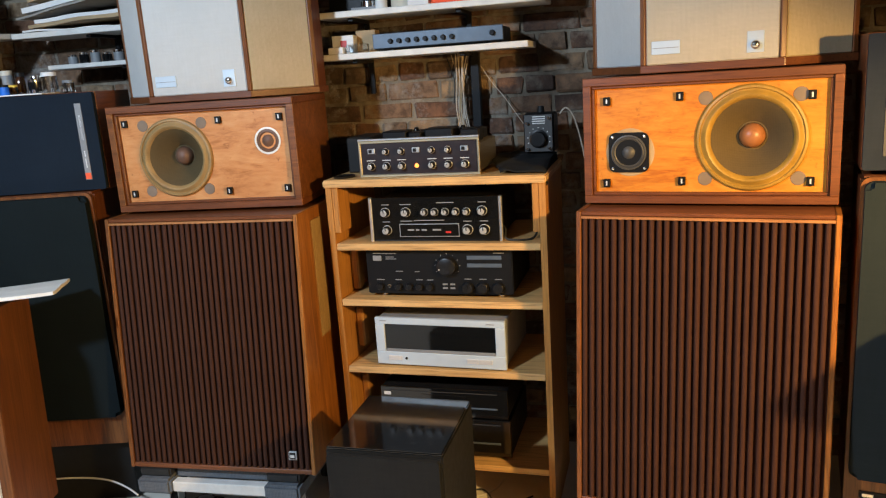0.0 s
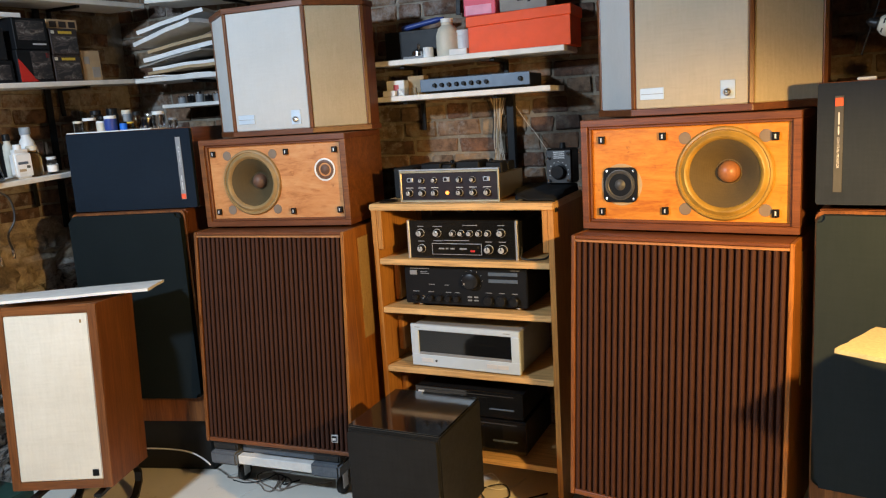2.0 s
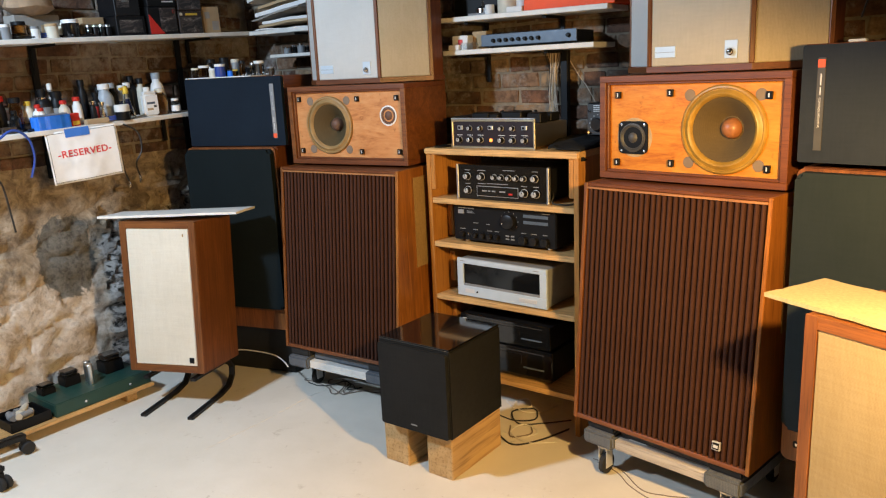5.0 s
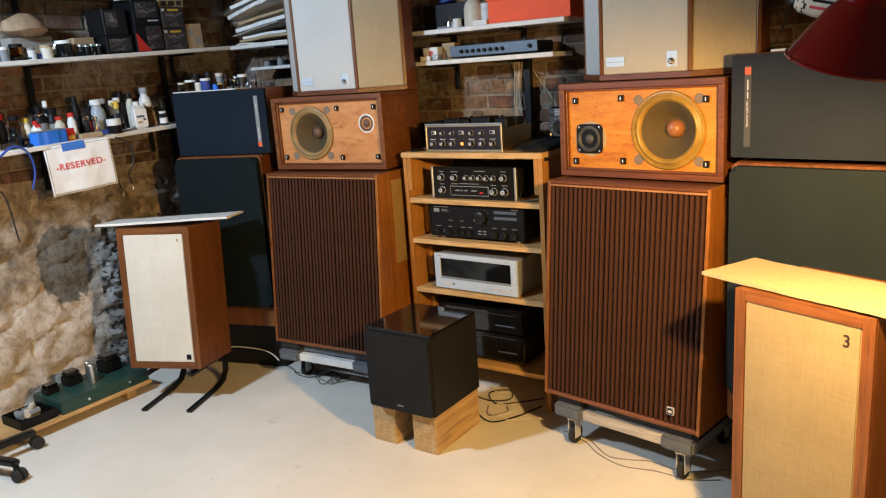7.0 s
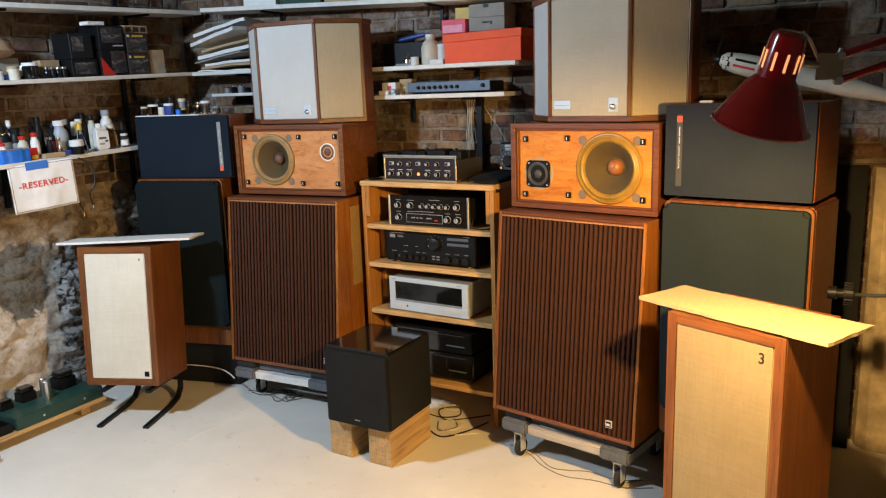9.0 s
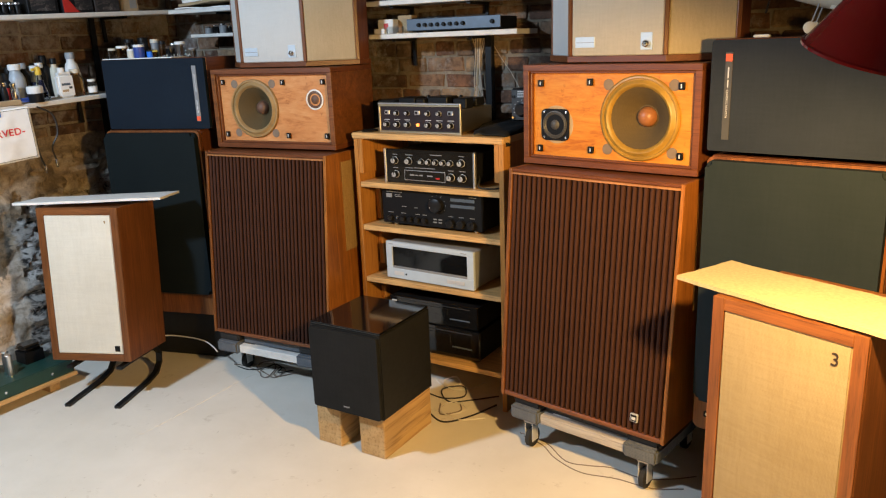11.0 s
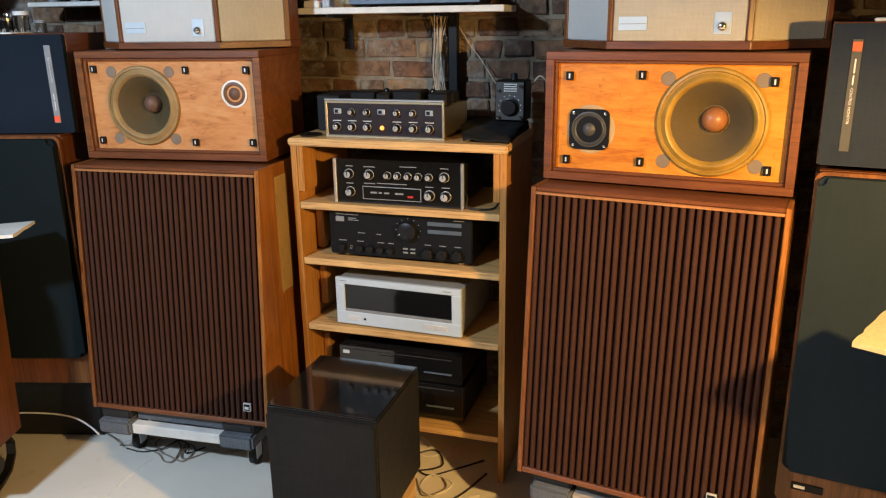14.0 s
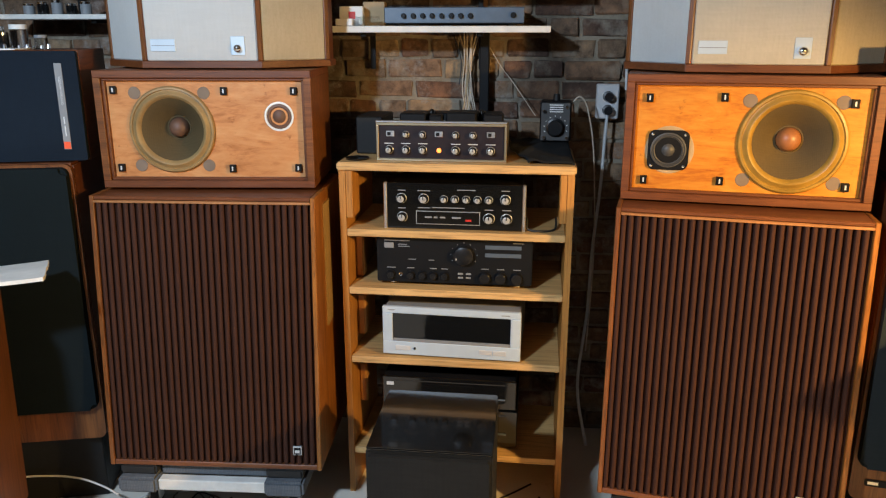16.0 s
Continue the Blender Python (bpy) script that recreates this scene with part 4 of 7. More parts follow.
def stand_speaker(m, number, label, lid_label, stand_m, cloth_mat, W=0.36, H=0.655, D=0.29):
    """Oiled speaker with a linen grille; origin at the left of the front's lower edge."""
    sp = thing("stand_speaker", m, label, "loudspeaker", "linen-front speakers")
    t = 0.030
    for x0, x1 in ((0, 0.022), (W - 0.022, W)):
        part("side_panel", box(x0, x1, 0.004, D, 0.0, H, 0.0015), TEAK_Z, sp)
    for z0, z1 in ((0, 0.022), (H - 0.022, H)):
        part("panel", box(0.022, W - 0.022, 0.004, D, z0, z1, 0.001), TEAK_X, sp)
    part("back_panel", box(0.022, W - 0.022, D - 0.02, D - 0.006, 0.022, H - 0.022), BLACK, sp)
    for x0, x1, z0, z1 in ((0, t, 0, H), (W - t, W, 0, H)):
        part("frame_rail", box(x0, x1, -0.004, 0.0035, z0, z1, 0.001), TEAK_Z, sp)
    for z0, z1 in ((0, t), (H - t, H)):
        part("frame_rail", box(t, W - t, -0.004, 0.0035, z0, z1, 0.001), TEAK_X, sp)
    part("grille", box(t + 0.001, W - t - 0.001, -0.003, 0.02, t + 0.001, H - t - 0.001, 0.003, None, 2), cloth_mat, sp, "cream linen grille")
    badge = box(W - t - 0.036, W - t - 0.014, -0.006, -0.002, t + 0.014, t + 0.038, 0.001)
    part("badge", badge, BLACK_SATIN, sp, "small dark square badge")
    if number:
        cu = bpy.data.curves.new("number", "FONT")
        cu.body, cu.size, cu.extrude, cu.align_x = number, 0.042, 0.0012, "CENTER"
        ob = new("number", cu)
        deps = bpy.context.evaluated_depsgraph_get()
        me = bpy.data.meshes.new_from_object(ob.evaluated_get(deps))
        bpy.data.objects.remove(ob)
        me.materials.clear()
        me.materials.append(PANEL_BROWN)
        n = new("number", me)
        n.parent = sp
        n.matrix_basis = Matrix.Translation((W - t - 0.034, -0.0035, H - t - 0.052)) @ Matrix.Rotation(radians(90), 4, "X")
    else:
        part("small_mark", box(W - t - 0.030, W - t - 0.024, -0.004, 0.002, H - t - 0.035, H - t - 0.023), TAN_CLOTH, sp)
    st = thing("speaker_stand", stand_m, "low black bent-steel cradle stand", "speaker stand", "bent-steel stands")
    for x in (0.055, W - 0.075):
        part("leg", bent_leg(x), BLACK, st)
    part("crossbar", box(0.055, W - 0.055, 0.15, 0.175, 0.148, 0.156, 0.001), BLACK, st)
    return sp


def bent_leg(x):
    """Flat steel strip: along the floor, curving up at the back to a shelf under the box."""
    pts = [(-0.055, 0.006), (0.20, 0.006), (0.275, 0.018), (0.315, 0.055), (0.322, 0.095), (0.300, 0.128), (0.255, 0.145), (0.06, 0.158), (-0.0, 0.160)]
    bm = bmesh.new()
    w, th = 0.026, 0.006
    rows = []
    for i, (y, z) in enumerate(pts):
        a, b = pts[max(i - 1, 0)], pts[min(i + 1, len(pts) - 1)]
        dy, dz = b[0] - a[0], b[1] - a[1]
        l = math.hypot(dy, dz)
        ny, nz = -dz / l * th, dy / l * th
        rows.append([bm.verts.new((xx, y + s * ny, z + s * nz)) for s in (-1, 1) for xx in (x, x + w)])
    for a, b in zip(rows, rows[1:]):
        for i, j in ((0, 1), (1, 3), (3, 2), (2, 0)):
            bm.faces.new((a[i], a[j], b[j], b[i]))
    bm.faces.new((rows[0][0], rows[0][1], rows[0][3], rows[0][2])), bm.faces.new((rows[-1][0], rows[-1][1], rows[-1][3], rows[-1][2]))
    return bm


def cover_board(m, w, d, label, mat):
    bm = bmesh.new()
    nx, ny = 24, 10
    rng = random.Random(5)
    top, low = [], []
    for j in range(ny + 1):
        for i in range(nx + 1):
            x, y = w * i / nx, d * j / ny
            if i in (0, nx) or j in (0, ny):
                x, y = x + rng.uniform(-0.002, 0.002), y + rng.uniform(-0.002, 0.002)
            z = 0.006 * (x / w) ** 2 + 0.004 * noise.noise(Vector((x * 4, y * 4, 2.0)))
            top.append(bm.verts.new((x, y, z + 0.010))), low.append(bm.verts.new((x, y, z)))
    for j in range(ny):
        for i in range(nx):
            k = j * (nx + 1) + i
            bm.faces.new((top[k], top[k + 1], top[k + nx + 2], top[k + nx + 1]))
            bm.faces.new((low[k], low[k + nx + 1], low[k + nx + 2], low[k + 1]))
    edge = [i for i in range(nx + 1)] + [(j + 1) * (nx + 1) + nx for j in range(ny)] + [ny * (nx + 1) + i for i in range(nx - 1, -1, -1)] + [j * (nx + 1) for j in range(ny - 1, 0, -1)]
    for a, b in zip(edge, edge[1:] + edge[:1]):
        bm.faces.new((top[a], top[b], low[b], low[a]))
    return solid("cover_board", m, bm, mat, label, "board", "boards on speakers")


stand_speaker(plan(-1.594, 1.924, 0.193, 9.2, 5.0), "", "oiled walnut speaker with a cream linen grille on a low stand", "", plan(-1.594, 1.924, 0.0, 9.2), LINEN_PALE)
cover_board(plan(-1.690, 1.945, 0.860, 17.0, 4.6), 0.620, 0.22, "thin white board lying across a speaker", WHITE_PAINT)
stand_speaker(plan(1.037, 1.366, 0.196, -35.8), "3", "oiled walnut speaker with a tan linen grille and a figure 3", "", plan(1.037, 1.366, 0.0, -35.8), LINEN_TAN)
cover_board(plan(0.948, 1.462, 0.855, -39.5), 0.600, 0.215, "pale fibre board with rough edges lying across a speaker", BOARD_PALE)


# ---- subwoofer on timber blocks ----
def subwoofer():
    sub = thing("subwoofer", plan(-0.304, 1.838, 0.175, -13.2), "black cube subwoofer with a glossy top on timber blocks", "subwoofer")
    part("cabinet", box(0, 0.308, 0.0, 0.318, 0.004, 0.322, 0.004, None, 2), BLACK_VINYL, sub)
    part("glossy_top", box(0.001, 0.307, 0.001, 0.317, 0.3225, 0.330, 0.003, None, 2), BLACK_GLOSS, sub, "mirror-black top panel")
    part("grille", rounded_slab(0.296, 0.306, 0.008, -0.014, -0.0005, 3, None, 0.006, 0.008), BLACK_CLOTH, sub, "black cloth grille")
    part("name_bar", box(0.142, 0.168, -0.0155, -0.014, 0.030, 0.0345), GREY_PLASTIC, sub)


subwoofer()
for bx, by, ln, label in ((-0.330, 1.885, 0.30, "sawn timber block under the subwoofer"), (-0.136, 1.838, 0.315, "sawn timber block with a knot under the subwoofer")):
    bm = box(0, 0.112, 0, ln, 0, 0.175, 0.004)
    for v in bm.verts:
        v.co += Vector((noise.noise(v.co * 9) * 0.004, noise.noise(v.co * 11 + Vector((3, 0, 0))) * 0.004, 0))
    solid("timber_block", plan(bx, by, 0, -13.5), bm, BEAM, label, "timber block", "timber blocks")


# ---- equipment rack ----
RK = plan(-0.355, 2.436, 0, -13.8)
RW, RD = 0.690, 0.37
rack = thing("shelf_rack", RK, "pine-coloured open shelf rack holding hi-fi components", "shelf rack")
for x0, x1 in ((0, 0.019), (RW - 0.019, RW)):
    bm = bmesh.new()
    prof = [(0.0, 0.0), (0.0, 0.92), (0.0, 1.08), (RD, 1.08), (RD, 0.0)]
    a = [bm.verts.new((x0, y, z)) for y, z in prof]
    b = [bm.verts.new((x1, y, z)) for y, z in prof]
    bm.faces.new(a), bm.faces.new(b)
    for i in range(5):
        bm.faces.new((a[i], a[(i + 1) % 5], b[(i + 1) % 5], b[i]))
    part("side_panel", bm, PINE_Z, rack)
part("top_board", box(-0.004, RW + 0.004, -0.010, RD, 1.0805, 1.104, 0.004, None, 2), PINE_X, rack)
for x0, x1 in ((0.0192, 0.040), (RW - 0.040, RW - 0.0192)):
    part("corner_block", box(x0, x1, 0.001, 0.09, 0.935, 1.0800, 0.002), PINE_Z, rack)
SHELF = (0.900, 0.716, 0.487, 0.165)
for z in SHELF:
    part("shelf", box(0.0195, RW - 0.0195, 0.002, RD - 0.002, z - 0.022, z, 0.002), PINE_X, rack)
for z in (0.80, 0.60, 0.36):
    part("cleat", box(0.0192, 0.046, 0.10, 0.14, z - 0.08, z + 0.06, 0.006), PINE_Z, rack)


def on_rack(x, y, z, deg=0.0):
    return RK @ Matrix.Translation((x, y, z)) @ Matrix.Rotation(radians(deg), 4, "Z")


def knobs(parent, rows, y, r, mat, d=0.014, name="knob", label=""):
    for x, z in rows:
        bright = mat in (CHROME, GOLD)
        k = part(name, knob(x, z, y, r, d), BLACK_SATIN if bright else mat, parent, label, True)
        if bright:
            part("knob_face", lathe([(0, 0.0012), (r * 0.58, 0.0012), (r * 0.70, 0.0004), (r * 0.72, -0.004), (0, -0.004)], forward(x, y - d, z), 20), KNOB_FACE, k, "spun silver knob face", True)
            part("skirt", lathe([(r * 1.10, 0), (r * 1.10, 0.0015), (r * 0.9, 0.003)], forward(x, y, z), 24), KNOB_FACE, k, "", True)
        part("pointer", box(x - r * 0.10, x + r * 0.10, y - d - 0.0018, y - d + 0.0003, z, z + r * 0.72), BLACK, k)


def feet(parent, w, d, h, mat=None):
    for x in (0.04, w - 0.04):
        for y in (0.04, d - 0.04):
            part("foot", lathe([(0, 0), (0.014, 0), (0.016, h), (0, h)], Matrix.Translation((x, y, 0)), 14), mat or RUBBER, parent)


def tube_amplifier():
    W, H, D = 0.385, 0.112, 0.26
    a = thing("tube_amplifier", on_rack(0.108, 0.035, 1.1045), "vintage champagne-gold tube amplifier with a dark knob panel", "amplifier")
    part("chassis", box(0.004, W - 0.004, 0.012, D, 0.008, H - 0.02, 0.002), GOLD, a)
    part("panel_frame", ring_frame(W, H, 0.008, 0.0, 0.012), GOLD, a, "gold panel surround")
    part("panel", box(0.008, W - 0.008, 0.005, 0.0115, 0.008, H - 0.008), PANEL_PLUM, a, "dark plum-brown control panel")
    part("top_trim", box(0, W, -0.002, 0.012, H + 0.0005, H + 0.006, 0.001), SILVER, a)
    feet(a, W, D, 0.008)
    xs = (0.038, 0.088, 0.138, 0.235, 0.286, 0.338)
    knobs(a, [(x, 0.033) for x in xs], 0.005, 0.0115, CHROME, 0.018)
    knobs(a, [(x, 0.078) for x in (0.088, 0.138, 0.235, 0.286)], 0.005, 0.0095, CHROME, 0.016)
    for x in (0.042, 0.186, 0.338):
        s = part("rocker_switch", box(x - 0.012, x + 0.012, 0.001, 0.005, 0.072, 0.088, 0.001), SILVER, a)
        part("rocker", box(x - 0.008, x + 0.002, -0.001, 0.001, 0.075, 0.085), BLACK, s)
    part("pilot_lamp", lathe([(0, 0.006), (0.006, 0.004), (0.007, 0), (0, 0)], forward(0.186, 0.005, 0.032), 18), PILOT, a, "glowing orange pilot lamp", True)
    for x in xs:
        part("print_bar", box(x - 0.014, x + 0.014, 0.0045, 0.005, 0.050, 0.0525), SILVER_PAINT, a)
    for x0, x1, y0, y1, h in ((0.06, 0.14, 0.06, 0.14, 0.022), (0.15, 0.19, 0.05, 0.10, 0.018), (0.20, 0.29, 0.06, 0.15, 0.026), (0.31, 0.37, 0.07, 0.13, 0.020), (0.05, 0.36, 0.17, 0.24, 0.014)):
        part("transformer", box(x0, x1, y0, y1, H - 0.0199, H + h, 0.004), BLACK_SATIN, a)
    for x in (0.145, 0.30):
        part("tube", lathe([(0.010, 0), (0.010, 0.035), (0.006, 0.045), (0, 0.047)], Matrix.Translation((x, 0.155, H - 0.0198)), 14), DARK_GLASS, a, "", True)


tube_amplifier()


def preamplifier():
    W, H, D = 0.392, 0.134, 0.28
    a = thing("preamplifier", on_rack(0.128, 0.030, SHELF[0]) @ Matrix.Diagonal((1.085, 1.0, 1.04, 1.0)), "black glass-fronted preamplifier with silver edges", "preamplifier")
    part("chassis", box(0.012, W - 0.012, 0.012, D, 0.008, H - 0.012, 0.002), BLACK_SATIN, a)
    part("glass_panel", box(0.010, W - 0.010, 0.0, 0.011, 0.002, H, 0.001), DARK_GLASS, a, "glossy black glass panel")
    for x0, x1 in ((0, 0.0095), (W - 0.0095, W)):
        part("end_strip", box(x0, x1, -0.003, 0.014, 0.0, H + 0.001, 0.002), SILVER, a, "silver end strip")
    feet(a, W, D, 0.008)
    knobs(a, [(0.050, 0.090), (0.112, 0.090), (0.336, 0.092)], 0.0, 0.0135, CHROME, 0.018)
    knobs(a, [(x, 0.090) for x in (0.168, 0.198, 0.229, 0.260, 0.291)], 0.0, 0.0105, CHROME, 0.016)
    knobs(a, [(0.052, 0.036)], 0.0, 0.0135, CHROME, 0.018)
    knobs(a, [(0.292, 0.036), (0.340, 0.036)], 0.0, 0.0145, GOLD, 0.020)
    w = part("display", box(0.090, 0.268, -0.0014, -0.0002, 0.015, 0.055, 0.0005), SILVER, a, "framed display window")
    part("display_glass", box(0.0925, 0.2655, -0.0022, -0.0014, 0.0175, 0.0525), DARK_GLASS, w)
    part("red_lamp", box(0.228, 0.244, -0.0028, -0.0022, 0.026, 0.032), RED, w)
    for x0, x1, z in ((0.115, 0.135, 0.034), (0.140, 0.150, 0.034), (0.157, 0.172, 0.034), (0.190, 0.215, 0.034)):
        part("print_bar", box(x0, x1, -0.0028, -0.0022, z, z + 0.005), GREY_PLASTIC, w)
    for x0, x1, z in ((0.095, 0.130, 0.062), (0.135, 0.225, 0.0635), (0.040, 0.062, 0.112), (0.095, 0.130, 0.112), (0.205, 0.255, 0.116), (0.325, 0.348, 0.116), (0.040, 0.062, 0.060), (0.280, 0.304, 0.060), (0.328, 0.352, 0.060)):
        part("print_bar", box(x0, x1, -0.0006, 0.0, z, z + 0.0026), GREY_PLASTIC, a)


preamplifier()


def black_amplifier():
    W, H, D = 0.428, 0.152, 0.32
    a = thing("integrated_amplifier", on_rack(0.102, 0.035, SHELF[1]) @ Matrix.Diagonal((1.11, 1.0, 1.03, 1.0)), "black integrated amplifier with a large volume knob", "amplifier")
    part("case", box(0.002, W - 0.002, 0.013, D, 0.012, H - 0.003, 0.003), BLACK_SATIN, a)
    part("front_panel", box(0, W, 0, 0.0125, 0.012, H, 0.003, None, 2), BLACK_SATIN, a)
    feet(a, W, D, 0.012, CHROME)
    k = part("volume_knob", lathe([(0, 0.022), (0.024, 0.022), (0.027, 0.020), (0.030, 0.0), (0, 0)], forward(0.242, 0, 0.103), 36), BLACK, a, "large black volume knob", True)
    part("pointer", box(0.222, 0.224, -0.0228, -0.0219, 0.092, 0.097), WHITE_PLASTIC, k)
    knobs(a, [(x, 0.037) for x in (0.040, 0.095, 0.127, 0.158, 0.189)], 0.0, 0.0115, BLACK, 0.016)
    knobs(a, [(0.300, 0.036), (0.343, 0.036), (0.387, 0.036)], 0.0, 0.0175, BLACK, 0.018)
    part("power_button", box(0.022, 0.048, -0.004, 0.0, 0.118, 0.134, 0.001), GREY_PLASTIC, a)
    for z in (0.098, 0.122):
        part("display_strip", box(0.300, 0.398, -0.0016, 0.0, z, z + 0.012, 0.0005), DARK_BLUE_GREY, a, "blue-grey window strip")
    part("headphone_socket", lathe([(0.003, 0.001), (0.005, 0.0022), (0.006, 0)], forward(0.066, 0, 0.037), 16), CHROME, a)
    for i in range(9):
        a2 = radians(210 - 30 * i)
        part("tick", box(0.242 + 0.036 * math.cos(a2) - 0.001, 0.242 + 0.036 * math.cos(a2) + 0.001, -0.0006, 0.0, 0.103 + 0.036 * math.sin(a2) - 0.001, 0.103 + 0.036 * math.sin(a2) + 0.001), SILVER_PAINT, a)
    for x0, x1, z in ((0.022, 0.092, 0.1395), (0.060, 0.085, 0.128), (0.060, 0.092, 0.122), (0.088, 0.110, 0.083), (0.145, 0.160, 0.082), (0.375, 0.405, 0.1405), (0.028, 0.052, 0.056), (0.085, 0.105, 0.056), (0.148, 0.168, 0.056), (0.180, 0.198, 0.056), (0.290, 0.310, 0.060), (0.333, 0.353, 0.060), (0.377, 0.397, 0.060)):
        part("print_bar", box(x0, x1, -0.0006, 0.0, z, z + 0.0026), GREY_PLASTIC, a)
    for x in (0.226, 0.248):
        for z in (0.030, 0.042):
            part("button", box(x, x + 0.014, -0.002, 0.0, z, z + 0.005), GREY_PLASTIC, a)


black_amplifier()


def silver_amplifier():
    W, H, D = 0.432, 0.165, 0.33
    a = thing("power_amplifier", on_rack(0.118, 0.020, SHELF[2], -2.0), "silver power amplifier with a wide dark window", "amplifier")
    part("case", box(0.004, W - 0.004, 0.016, D, 0.008, H - 0.004, 0.003), GREY_PLASTIC, a, "grey metal case")
    pan = bmesh.new()
    box(0, W, 0, 0.015, 0.006, 0.050, 0.002, pan), box(0, W, 0, 0.015, H - 0.022, H, 0.002, pan)
    box(0, 0.032, 0, 0.015, 0.050, H - 0.022, 0.002, pan), box(W - 0.032, W, 0, 0.015, 0.050, H - 0.022, 0.002, pan)
    part("front_panel", pan, SATIN_SILVER, a, "satin silver front panel")
    part("window", box(0.032, W - 0.032, 0.006, 0.012, 0.050, H - 0.022), DARK_GLASS, a, "dark glass meter window")
    part("window_sill", box(0.033, W - 0.033, 0.001, 0.0058, 0.0505, 0.060, 0.001), GREY_PLASTIC, a)
    feet(a, W, D, 0.008)
    for x0, x1 in ((0.040, 0.088), (0.305, 0.345), (0.347, 0.388)):
        part("button", box(x0, x1, -0.0022, 0.0, 0.022, 0.038, 0.001), SILVER_PAINT, a)
    part("knob", lathe([(0, 0.004), (0.004, 0.003), (0.004, 0)], forward(0.102, 0, 0.030), 14), BLACK, a)
    for x0, x1 in ((0.018, 0.040), (0.372, 0.398)):
        part("print_bar", box(x0, x1, -0.0006, 0.0, H - 0.012, H - 0.0095), GREY_PLASTIC, a)


silver_amplifier()


def black_component(x, y, z, w, h, d, label, name, category):
    a = thing(name, on_rack(x, y, z), label, category, "black components on the rack")
    part("case", box(0.002, w - 0.002, 0.011, d, 0.008, h - 0.002, 0.002), BLACK_SATIN, a)
    part("front_panel", box(0, w, 0, 0.0105, 0.008, h, 0.002), BLACK_GLOSS, a)
    feet(a, w, d, 0.008)
    part("tray", box(w * 0.33, w * 0.68, -0.002, 0.0, h * 0.52, h * 0.80, 0.001), BLACK_GLOSS, a)
    part("trim_line", box(w * 0.08, w * 0.92, -0.001, 0.0, h * 0.87, h * 0.90), RUBBER, a)
    part("logo_bar", box(w * 0.03, w * 0.085, -0.001, 0.0, h * 0.72, h * 0.83), SILVER_PAINT, a)
    part("bright_strip", box(w * 0.70, w * 0.92, -0.003, 0.0, h * 0.38, h * 0.43, 0.0008), DARK_BLUE_GREY, a)
    for i in range(5):
        part("button", box(w * (0.12 + 0.05 * i), w * (0.15 + 0.05 * i), -0.002, 0.0, h * 0.22, h * 0.34), RUBBER, a)
    return a


black_component(0.115, 0.045, 0.165, 0.43, 0.135, 0.31, "black receiver on the bottom shelf", "receiver", "receiver")
black_component(0.110, 0.040, 0.3005, 0.43, 0.105, 0.30, "black disc player stacked on a receiver", "disc_player", "disc player")

tray = thing("coaster", on_rack(0.02, 0.02, 1.1045, 8), "small dark glass coaster on the rack", "coaster")
part("dish", lathe([(0, 0), (0.034, 0), (0.036, 0.006), (0.033, 0.006), (0.031, 0.003), (0, 0.003)], Matrix.Translation((0.03, 0.03, 0)), 24), DARK_GLASS, tray, "", True)
bm = bmesh.new()
nx, ny = 22, 26
grid = []
for j in range(ny + 1):
    row = []
    for i in range(nx + 1):
        x, y = 0.235 * i / nx, 0.335 * j / ny
        x0 = 0.02 + 0.06 * max(0.0, 1 - y / 0.18)
        z = 0.006 + 0.016 * max(0, noise.noise(Vector((x * 14, y * 14, 3)))) + 0.020 * min(1, y / 0.25)
        over = max(0.0, x - 0.200)
        row.append(bm.verts.new((x0 + min(x, 0.200) * (0.235 - x0) / 0.235 + over * 0.10, y, z - over * 1.3)))
    grid.append(row)
for a, b in zip(grid, grid[1:]):
    for i in range(nx):
        bm.faces.new((a[i], a[i + 1], b[i + 1], b[i]))
cloth_ob = solid("folded_cloth", on_rack(0.475, 0.02, 1.1045), bm, BLACK_CLOTH, "black cloth draped over the rack's corner", "cloth", "", True)
thick = cloth_ob.modifiers.new("thickness", "SOLIDIFY")
thick.thickness, thick.offset = 0.004, 0.0


solid("black_box", on_rack(0.018, 0.16, 1.1045), box(0, 0.085, 0, 0.18, 0, 0.115, 0.004), BLACK_VINYL, "black box behind the tube amplifier", "box")
loop = thing("signal_cable", on_rack(0, 0, SHELF[0]), "black looped signal cable with a chrome plug", "cable")
part("lead", tube_mesh([(0.520, 0.10, 0.045), (0.555, 0.06, 0.035), (0.560, 0.04, 0.008), (0.600, 0.03, 0.004), (0.640, 0.06, 0.004), (0.645, 0.14, 0.02)], 0.0035, 8), WIRE_BLACK, loop, "", True)
part("plug", lathe([(0, 0), (0.006, 0), (0.006, 0.022), (0.004, 0.03), (0, 0.03)], Matrix.Translation((0.508, 0.10, 0.047)) @ Matrix.Rotation(radians(90), 4, "Y"), 14), CHROME, loop, "", True)


